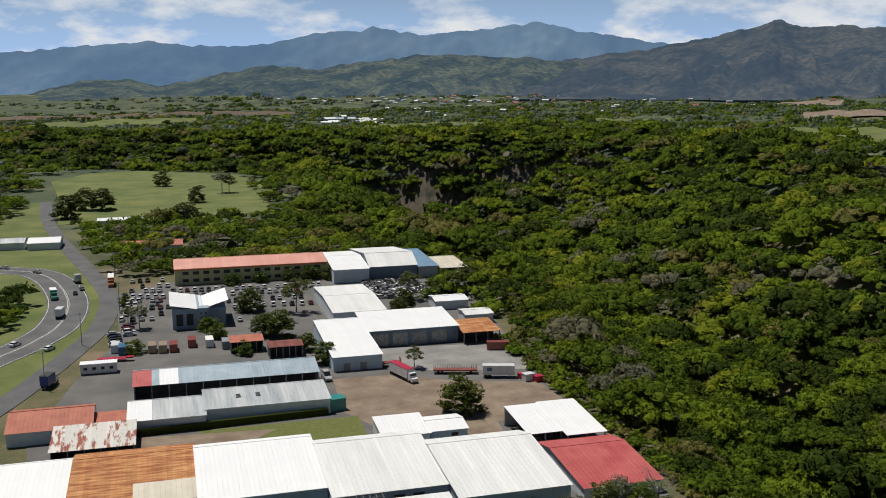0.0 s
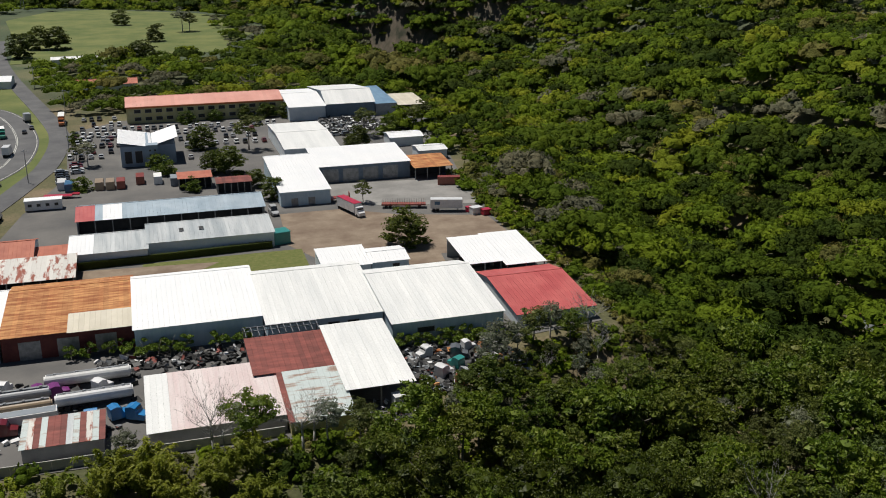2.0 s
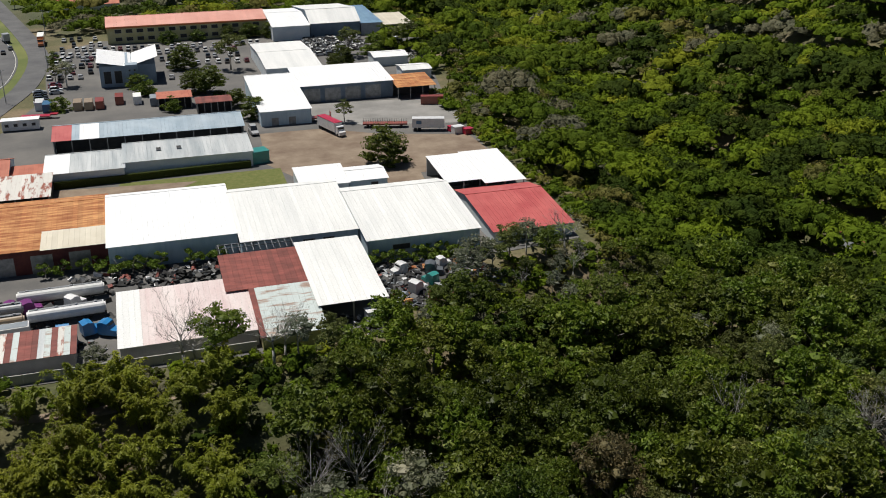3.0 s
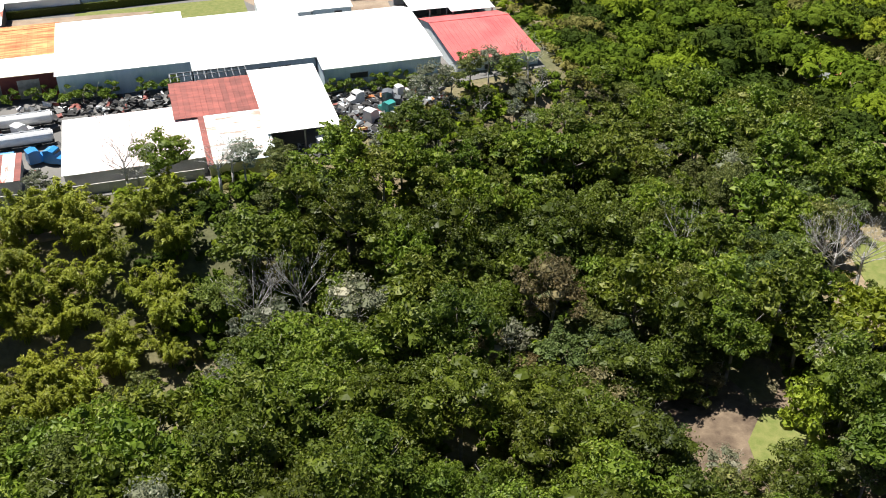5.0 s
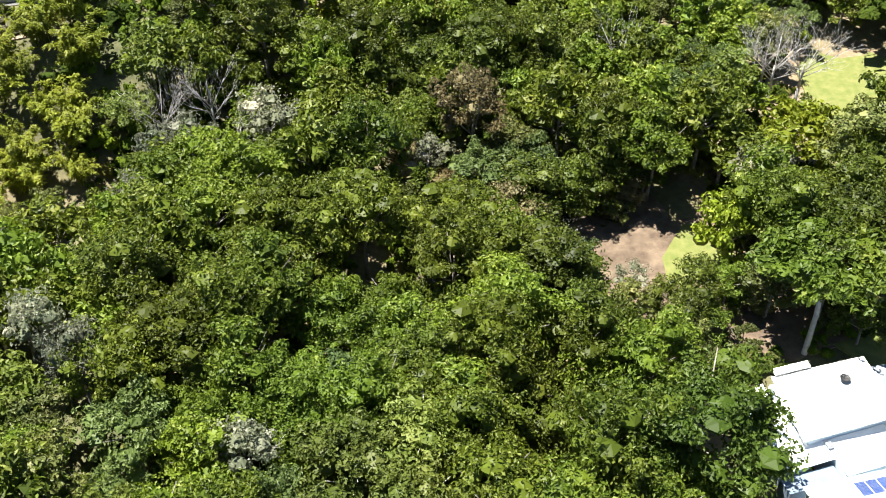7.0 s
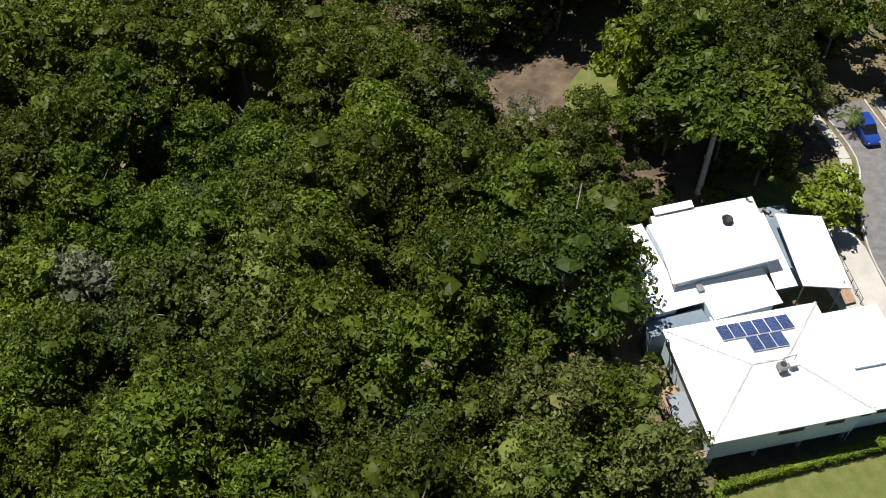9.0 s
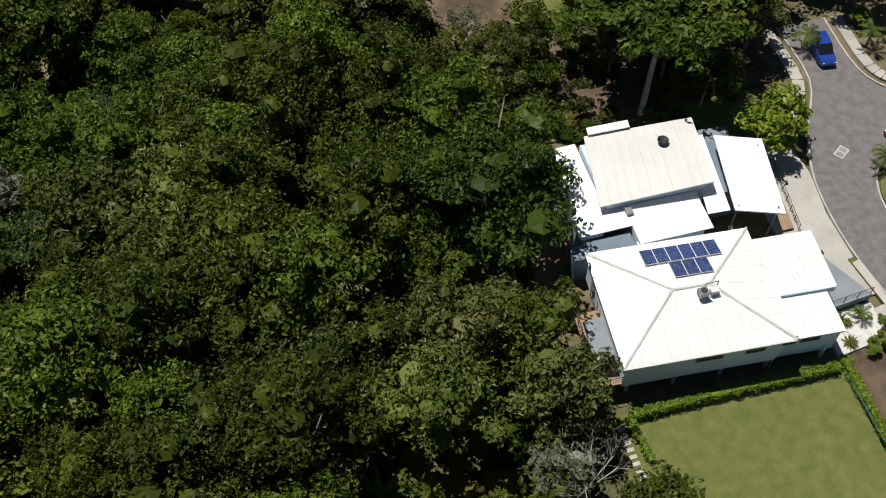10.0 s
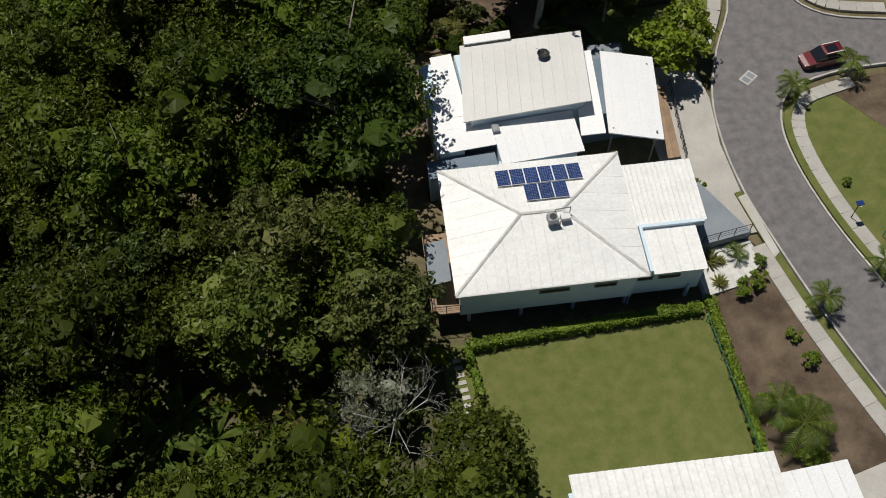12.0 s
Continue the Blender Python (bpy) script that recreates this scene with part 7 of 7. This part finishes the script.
# ---- garden plants ----
def hedge(pts, z, width, high, label, mat="leaf_hedge", seed=1, per=60):
    """A clipped hedge: woody core and a skin of small leaves."""
    base = thing("hedge", pose(0, 0, z), label, "hedge")
    r = np.random.default_rng(seed)
    C = []
    for (ax, ay), (bx, by) in zip(pts, pts[1:]):
        n = int(np.hypot(bx - ax, by - ay) / 0.4) + 1
        for k in range(n):
            t = k / n
            for s in (-0.25, 0.25):
                d = np.array([by - ay, ax - bx]) / np.hypot(bx - ax, by - ay) * s * width
                for h in (0.3, 0.75):
                    C.append((ax + (bx - ax) * t + d[0] + r.normal() * 0.06, ay + (by - ay) * t + d[1] + r.normal() * 0.06, high * h + r.normal() * 0.04))
    v, f = leaves_at(np.array(C), np.full(len(C), width * 0.34), per, 0.095, 0.9, 0.2, seed)
    put(quick("leaves", v, f, mat), base)
    bm = bmesh.new()
    for (ax, ay), (bx, by) in zip(pts, pts[1:]):
        d = Vector((by - ay, ax - bx)).normalized() * width * 0.3
        slab(bm, [(ax + d.x, ay + d.y, high * 0.86), (bx + d.x, by + d.y, high * 0.8), (bx - d.x, by - d.y, high * 0.8), (ax - d.x, ay - d.y, high * 0.8)], high * 0.85)
    part("woody_core", bm, mat, base)
    return base


hedge([(79.3, 21.5), (85, 21.55), (92, 21.3), (97.3, 21.2)], -10.0, 0.8, 1.1, "clipped green hedge along the house's lawn", seed=2)
hedge([(79.1, 21.4), (79.3, 17.5)], -10.0, 0.55, 0.9, "short clipped hedge at the lawn's corner", seed=3)
hedge([(98.0, 21.8), (97.9, 16), (97.7, 9.2)], -10.0, 0.7, 1.0, "leafy green hedge beside the bare garden", seed=4)
hedge([(-9.5, 236.2), (38, 239.2)], 0.0, 1.6, 2.2, "dark clipped hedge along the long warehouse", "leaf_deep", 5, 10)


def palm(m, fronds, length, stem, label, mat="leaf_palm", name="palm", seed=1, droop=0.7):
    """A palm: ringed stem and arching fronds of leaflets."""
    r = random.Random(seed)
    base = thing(name, m, label, "palm" if name == "palm" else "plant")
    if stem > 0.1:
        part("trunk", rod(bmesh.new(), (0, 0, -0.3), (0, 0, stem), 0.16, 0.1, 8), "bark", base)
    for k in range(fronds):
        a = k * 2.4 + r.uniform(-0.3, 0.3)
        up = r.uniform(0.15, 0.95)
        d = Vector((math.cos(a), math.sin(a), 0))
        side = Vector((-d.y, d.x, 0))
        bm = bmesh.new()
        pts = []
        for i in range(9):
            t = i / 8
            pts.append(Vector((0, 0, stem)) + d * length * t * (1 - 0.25 * up * t) + Vector((0, 0, length * (up * t - droop * t * t))))
        for i in range(8):
            w0 = 0.22 * length * math.sin(math.pi * min(1, (i + 0.6) / 8.6)) + 0.02
            mid = (pts[i] + pts[i + 1]) / 2
            for s in (-1, 1):
                for q in (0.0, 0.5):
                    p0 = pts[i].lerp(pts[i + 1], q)
                    p1 = pts[i].lerp(pts[i + 1], q + 0.46)
                    tip = p0 + side * s * w0 + d * w0 * 0.6 - Vector((0, 0, w0 * 0.45))
                    poly(bm, [p0, p1, tip] if s > 0 else [p1, p0, tip])
            rod(bm, pts[i], pts[i + 1], 0.025, 0.02, 4)
        part("frond", bm, mat, base)
    return base


for k, (x, y, n, ln, st, lb) in enumerate(((106.1, 19.6, 16, 1.7, 1.9, "young palm planted in the grass strip"), (111.6, 39.6, 16, 1.8, 2.0, "young palm at the footpath's bend"), (117.6, 40.9, 15, 1.8, 2.0, "young palm beside the red car"), (112.0, 56.5, 14, 1.8, 2.0, "young palm beside the blue car"),
                                           (100.5, 10.4, 16, 2.8, 2.2, "large feathery palm in the bare garden"), (99.6, 12.2, 12, 2.2, 1.5, "feathery palm leaning in the bare garden"), (118.6, 55, 12, 1.8, 2.2, "young palm at the turning head"), (111.9, 21.8, 12, 1.5, 1.6, "young palm by the green fence"), (101.4, 25.2, 12, 1.2, 0.9, "small palm in the gravel bed"))):
    palm(pose(x, y, -9.95), n, ln, st, lb, seed=20 + k)
M["leaf_agave"] = foliage("leaf_agave", (0.20, 0.22, 0.07), (0.34, 0.35, 0.13), (0.45, 0.44, 0.22))


def agave(x, y, s, seed):
    base = thing("agave", pose(x, y, -9.85), "spiky yellow-green agave in the white gravel", "succulent", "gravel bed plants")
    r = random.Random(seed)
    for k in range(22):
        a, up = k * 2.4, 0.15 + 0.8 * k / 22
        d = Vector((math.cos(a) * math.cos(up), math.sin(a) * math.cos(up), math.sin(up)))
        w = Vector((-math.sin(a), math.cos(a), 0)) * 0.09 * s
        bm = bmesh.new()
        p = d * s * 0.6
        poly(bm, [-w * 0.6, p - w, d * s * r.uniform(0.95, 1.15), p + w, w * 0.6])
        bmesh.ops.solidify(bm, geom=bm.faces[:], thickness=0.02)
        part("leaf", bm, "leaf_agave", base)


for k, (x, y, s) in enumerate(((99.2, 25.2, 1.15), (99.4, 23.1, 0.85), (100.1, 24.9, 0.6))):
    agave(x, y, s, k)
for x, y, s, k in ((101.0, 22.2, 0.6, "bush"), (102.2, 22.6, 0.5, "bush"), (103.1, 24.2, 0.4, "bush"), (103.2, 17.6, 0.42, "bush"), (103.6, 15.4, 0.5, "bush"), (98.7, 33.0, 0.5, "bush"), (99.6, 31.4, 0.6, "bush"), (100.3, 31.9, 0.5, "bush"), (101.2, 11.8, 0.7, "bush"), (100.6, 8.6, 0.8, "bush"), (99.2, 13.0, 0.5, "bush"), (95, 33.2, 0.3, "bush"), (112.8, 30, 0.3, "bush"), (116, 26, 0.8, "bush"), (80.0, 22.4, 0.4, "bush"), (119.4, 58, 0.9, "bush"), (122, 54, 1.0, "bush")):
    plant("greenbush", x, y, -10.0, s, None, 1.0, "", "garden shrubs")
plant("yard", 102.4, 45.4, -10.1, 0.95, 40, 0.85, "rounded yellow-green tree beside the turning head", "garden trees")
# the pale-trunked tree that leans over the villa, and its neighbours
lean = thing("leaning_tree", pose(92.2, 52.2, -10), "tall pale-trunked tree with wide spreading crown", "tree")
bm = bmesh.new()
rod(bm, (0, 0, -0.5), (0.6, 0.8, 5), 0.34, 0.28, 9)
rod(bm, (0.6, 0.8, 5), (1.5, 2.2, 8.5), 0.28, 0.2, 9)
for ex, ey, ez in ((4, 2, 11), (-2.5, 3, 11), (1, 6, 11.5), (2.2, 0, 12)):
    rod(bm, (1.5, 2.2, 8.5), (ex, ey, ez), 0.16, 0.06, 7)
part("trunk", bm, "pale_bark", lean)
lean_crown = share("crown", KINDS["wide"]["builds"][0][1], lean, Matrix.LocRotScale((1.6, 3.2, 9.0), None, (1.15, 1.0, 0.95)))
for x, y, k, s, t in ((102, 60, "deep", 1.1, 1), (107, 66, "deep", 1.0, 1.1), (86, 55, "bush", 1.2, 1), (80, 63, "olive", 0.55, 0.8), (78, 66, "grey", 0.6, 0.8), (84, 60, "olive", 0.5, 0.8), (90, 60, "bush", 1.3, 1), (94, 66, "bush", 1.4, 1), (82, 57, "fresh", 0.6, 0.8), (91, 58.5, "olive", 1.0, 0.8), (90.1, 67.6, "yard", 1.0, 1.5), (82, 52.6, "bush", 0.9, 1), (78, 56, "olive", 0.8, 0.9), (99.5, 55.5, "olive", 0.7, 0.9), (95.5, 72, "wide", 0.55, 0.6), (103, 54, "bush", 1.0, 1), (88, 51.6, "bush", 0.6, 1), (106, 58, "olive", 0.8, 1), (120, 62, "deep", 0.9, 1), (116, 68, "fresh", 1.0, 1), (124, 66, "olive", 1.0, 1), (112, 72, "deep", 1.0, 1), (130, 58, "deep", 1.0, 1), (84.5, 81, "dry", 0.6, 0.7), (88, 83.5, "light", 0.6, 0.7), (92, 84.5, "olive", 0.7, 0.7), (96, 83, "bush", 1.3, 1), (82, 79, "bush", 1.2, 1), (99, 56.5, "bush", 1.3, 1), (101.5, 57, "bush", 1.2, 1), (97, 54.5, "bush", 1.0, 1)):
    plant(k, x, y, -10.1, s, None, t, "", "wood-edge trees")


def bamboo_build(seed, high=8.0, reach=3.0):
    """Arching canes, and narrow drooping leaves in plumes along them."""
    r = random.Random(seed)
    q = np.random.default_rng(seed)
    bm = bmesh.new()
    P, D = [], []
    for k in range(17):
        a, out = r.uniform(0, 6.28), reach * r.uniform(0.3, 1.25)
        h = high * r.uniform(0.6, 1.05)
        last = Vector((math.cos(a) * 0.3, math.sin(a) * 0.3, -0.5))
        for i in range(1, 11):
            t = i / 10
            p = Vector((math.cos(a) * (0.3 + out * t ** 2.2), math.sin(a) * (0.3 + out * t ** 2.2), h * (t - 0.30 * t ** 5)))
            rod(bm, last, p, 0.045 * (1.1 - t * 0.9), None, 4)
            if i > 3:
                spread = 0.75 * math.sin(math.pi * min(1, 0.25 + t * 0.7)) + 0.12
                for _ in range(4):
                    d = Vector((math.cos(a) + r.gauss(0, 0.9), math.sin(a) + r.gauss(0, 0.9), r.uniform(-0.35, 0.7))).normalized()
                    for w in range(7):
                        P.append(last.lerp(p, r.random()) + d * spread * (0.25 + 0.75 * w / 6) + Vector((r.gauss(0, 0.07), r.gauss(0, 0.07), r.gauss(0, 0.07) - 0.25 * (w / 6) ** 2)))
                        D.append(d + Vector((r.gauss(0, 0.45), r.gauss(0, 0.45), r.gauss(-0.45, 0.3))))
            last = p
    canes = bpy.data.meshes.new("cane_clump")
    bm.to_mesh(canes)
    bm.free()
    canes.materials.append(M["leaf_bamboo"])
    P, D = np.array(P), np.array(D)
    D /= np.linalg.norm(D, axis=1, keepdims=True)
    W = np.cross(D, q.normal(size=D.shape) * 0.5 + np.array([0, 0, 1]))
    W /= np.linalg.norm(W, axis=1, keepdims=True)
    L = (0.30 * (0.7 + 0.6 * q.random(len(P))))[:, None]
    v = np.stack([P - D * L * 0.6, P + W * L * 0.24, P + D * L, P - W * L * 0.24], 1).reshape(-1, 3)
    leaves = bpy.data.meshes.new("leaves")
    leaves.from_pydata(v.tolist(), [], np.arange(len(v)).reshape(-1, 4).tolist())
    leaves.materials.append(M["leaf_bamboo"])
    return canes, leaves


BAMBOO = [bamboo_build(k) for k in range(5)]


def bamboo(x, y, z, high, seed):
    base = thing("bamboo", pose(x, y, z) @ Matrix.LocRotScale(None, Euler((0, 0, seed * 1.7)), Vector((1, 1, 1)) * high / 8.0), "arching yellow-green bamboo clump on the bank", "bamboo", "bamboo on the bank")
    share("cane_clump", BAMBOO[seed % 5][0], base, Matrix())
    share("foliage", BAMBOO[seed % 5][1], base, Matrix())


br = random.Random(12)
for k in range(118):
    x, y = br.uniform(-36, 22), br.uniform(96, 135)
    if x > 12 and y < 108:
        continue
    bamboo(x, y, float(height(np.array([x]), np.array([y]))[0]) - 0.2, br.uniform(7.5, 10.5), k)
for x, y, k, s in ((15.5, 139, "bare", 1.25), (17, 138, "bare", 1.0), (29, 136.8, "bare", 1.15), (31, 138.5, "bare", 1.0), (33, 136.5, "grey", 0.9), (21.3, 138.4, "fresh", 0.95), (38.5, 137.5, "olive", 0.7), (2, 139.5, "grey", 0.7), (0, 139, "bush", 1.5), (10, 138, "bush", 0.9), (26, 134, "bush", 1.0), (35, 133, "bush", 1.3), (29, 130, "bush", 0.9), (24, 127, "bush", 0.8), (31, 124, "bush", 0.9), (21, 121, "bush", 0.7), (36, 128, "olive", 0.7), (38, 133, "olive", 0.8), (24, 117, "bush", 1.0),
                   (66, 153, "grey", 0.9), (70, 156, "grey", 1.0), (74, 159, "olive", 0.7), (63, 148, "bush", 1.1), (79, 163, "olive", 0.8), (84, 166, "grey", 0.8), (87, 163, "fresh", 0.6), (92, 165, "bare", 1.0), (68, 149, "bush", 1.2), (4, 100, "bush", 1.0), (-3, 102, "bush", 1.0), (14, 104, "olive", 0.6), (9, 94, "grey", 0.9), (2, 90, "olive", 0.8)):
    plant(k, x, y, float(height(np.array([x]), np.array([y]))[0]) - 0.1, s, None, 1.0, "", "bank trees")
# shrubs in front of the warehouses
for k in range(13):
    x = (5.5, 8, 10.5, 13, 19.5, 24.5, 53.5, 56, 58.5, 62, 64.5, 67, 70)[k]
    plant("greenbush", x, 180.8 if x < 30 else 168.9, 0, 1.35, None, 1.1, "", "warehouse shrubs")
for x in (-8, -5, -1, 2):
    plant("greenbush", x, 183.6, 0, 1.2, None, 1.1, "", "warehouse shrubs")
for x in np.arange(64, 75.5, 1.6):
    plant("greenbush", float(x), 168.9, 0, 0.9, None, 0.9, "", "warehouse shrubs")


def banana(x, y, z, s, seed):
    r = random.Random(seed)
    base = thing("banana_plant", pose(x, y, z), "banana plant with long split green leaves", "plant", "banana plants")
    part("stem", rod(bmesh.new(), (0, 0, -0.3), (0, 0, 2.2 * s), 0.14, 0.09, 8), "leaf_palm", base)
    for k in range(8):
        a = k * 2.4 + r.uniform(-0.3, 0.3)
        d, side = Vector((math.cos(a), math.sin(a), 0)), Vector((-math.sin(a), math.cos(a), 0))
        bm = bmesh.new()
        L = s * r.uniform(2.0, 2.9)
        pts = [Vector((0, 0, 2.1 * s)) + d * L * t + Vector((0, 0, L * (0.75 * t - 0.75 * t * t))) for t in np.linspace(0, 1, 8)]
        for i in range(7):
            w0, w1 = 0.22 * s * math.sin(math.pi * (i + 0.3) / 7.6), 0.22 * s * math.sin(math.pi * (i + 1.3) / 8.4)
            for q in (-1, 1):
                poly(bm, [pts[i], pts[i + 1], pts[i + 1] + side * q * w1 - Vector((0, 0, 0.1)), pts[i] + side * q * w0 - Vector((0, 0, 0.1))])
        part("leaf", bm, "leaf_palm", base)


for k, (x, y) in enumerate(((58.4, 19.2), (57.0, 17.6), (60.6, 17.2), (55.5, 16.4), (8, 92), (0, 94), (90, 170), (86, 171.2), (94, 171))):
    banana(x, y, float(height(np.array([x]), np.array([y]))[0]), 1.3, 40 + k)


# ---- far houses ----
def far_house(x, y, w, d, h, roof, wall, rot, label):
    z = float(height(np.array([x]), np.array([y]))[0])
    base = thing("distant_house", pose(x, y, z, 0, 0, rot), label, "house", "distant houses")
    part("wall", box(bmesh.new(), -w / 2, -d / 2, -2, w / 2, d / 2, h), wall, base)
    bm = bmesh.new()
    for s in (-1, 1):
        slab(bm, [(-w / 2 - 0.5, s * (d / 2 + 0.6), h - 0.1), (w / 2 + 0.5, s * (d / 2 + 0.6), h - 0.1), (w / 2 + 0.5, 0, h + d * 0.2), (-w / 2 - 0.5, 0, h + d * 0.2)], 0.25)
    part("roof", bm, roof, base)


def bearing(a, d):
    b = radians(90 - a + TURN)
    return math.cos(b) * d, math.sin(b) * d


hr = random.Random(21)
for k in range(18):
    x, y = bearing(hr.uniform(-6.8, -3.6), hr.uniform(1500, 1720))
    far_house(x, y, hr.uniform(10, 24), hr.uniform(8, 14), hr.uniform(4, 6), hr.choice(("clean_roof", "white_roof", "white_roof", "zinc_roof")), "white_wall", hr.uniform(-30, 30), "white-roofed distant house among trees")
for k in range(90):
    a, d = (hr.gauss(0, 4.5), hr.uniform(2700, 3300)) if k < 45 else (hr.uniform(-4, 22), hr.uniform(1900, 3000))
    x, y = bearing(a, d)
    far_house(x, y, hr.uniform(8, 18), hr.uniform(7, 11), hr.uniform(3, 5), hr.choice(("white_roof", "white_roof", "tile_roof", "grey_roof", "zinc_roof")), hr.choice(("white_wall", "cream_roof")), hr.uniform(-40, 40), "small distant house on the wooded plain")
# fields on the far plain
for a0, a1, d0, d1, mat, lb in FAR_FIELDS:
    n, m = 24, 8
    verts = []
    for i in range(n + 1):
        for j in range(m + 1):
            x, y = bearing(a0 + (a1 - a0) * i / n, d0 + (d1 - d0) * j / m)
            verts.append((x, y))
    v = np.array(verts)
    z = height(v[:, 0], v[:, 1]) + 1.6
    faces = [(i * (m + 1) + j, (i + 1) * (m + 1) + j, (i + 1) * (m + 1) + j + 1, i * (m + 1) + j + 1) for i in range(n) for j in range(m)]
    tagged(quick("far_field", np.column_stack([v, z]), faces, mat), lb, "field", kind="structure")

# bare earth scars on the far wall of the ravine
for cx, cy, w, d, lb in ((408, 852, 11, 30, "long tan landslip scar on the ravine's far wall"), (470, 752, 13, 17, "bare reddish earth bank at the ravine's rim")):
    n = 10
    g = [(cx + w * u / n * (1 + 0.3 * math.sin(v * 0.9)), cy + d * v / n) for u in range(-n, n + 1) for v in range(-n, n + 1)]
    g = np.array(g)
    z = height(g[:, 0], g[:, 1]) + 0.8
    step = 2 * n + 1
    faces = [(i * step + j, (i + 1) * step + j, (i + 1) * step + j + 1, i * step + j + 1) for i in range(step - 1) for j in range(step - 1) if math.hypot((i - n + 0.5) / n, (j - n + 0.5) / n) < 0.95 + 0.12 * math.sin(i * 1.9 + j)]
    tagged(quick("landslip", np.column_stack([g, z]), faces, "scar", True), lb, "bare earth", kind="structure")

mast = thing("radio_mast", pose(-84, 961, 0), "slender grey lattice radio mast beyond the pasture", "mast")
for sx, sy in ((-1, -1), (1, -1), (1, 1), (-1, 1)):
    part("leg", rod(bmesh.new(), (sx * 1.6, sy * 1.6, -1), (sx * 0.35, sy * 0.35, 27), 0.12, None, 5), "steel", mast)
for k in range(12):
    h0, h1 = 27 * k / 12, 27 * (k + 1) / 12
    w0, w1 = 1.6 - 1.25 * k / 12, 1.6 - 1.25 * (k + 1) / 12
    bm = bmesh.new()
    for a, b in (((-1, -1), (1, -1)), ((1, -1), (1, 1)), ((1, 1), (-1, 1)), ((-1, 1), (-1, -1))):
        rod(bm, (a[0] * w0, a[1] * w0, h0), (b[0] * w1, b[1] * w1, h1), 0.07, None, 4)
    part("brace", bm, "steel", mast)

flat_sheet("soil_wood_glade", [(60.6, 14), (61, 18.5), (64, 19.6), (67, 18), (66.6, 14.4)], -10.2, "soil", "bare reddish soil in a small glade", "soil", 0.6)
plant("grey", 62, 16.4, -10.3, 0.42, None, 0.5, "low silvery grey shrub in the glade", "wood-edge trees")
# trees at the lawn's south-west corner
plant("round", 77.6, 12.4, -10.1, 0.78, 30, 0.85, "dense round dark tree shading the lawn's corner", "garden trees")
plant("round", 75.4, 9.0, -10.1, 0.8, 120, 0.85, "dense round dark tree beside the lawn", "garden trees")
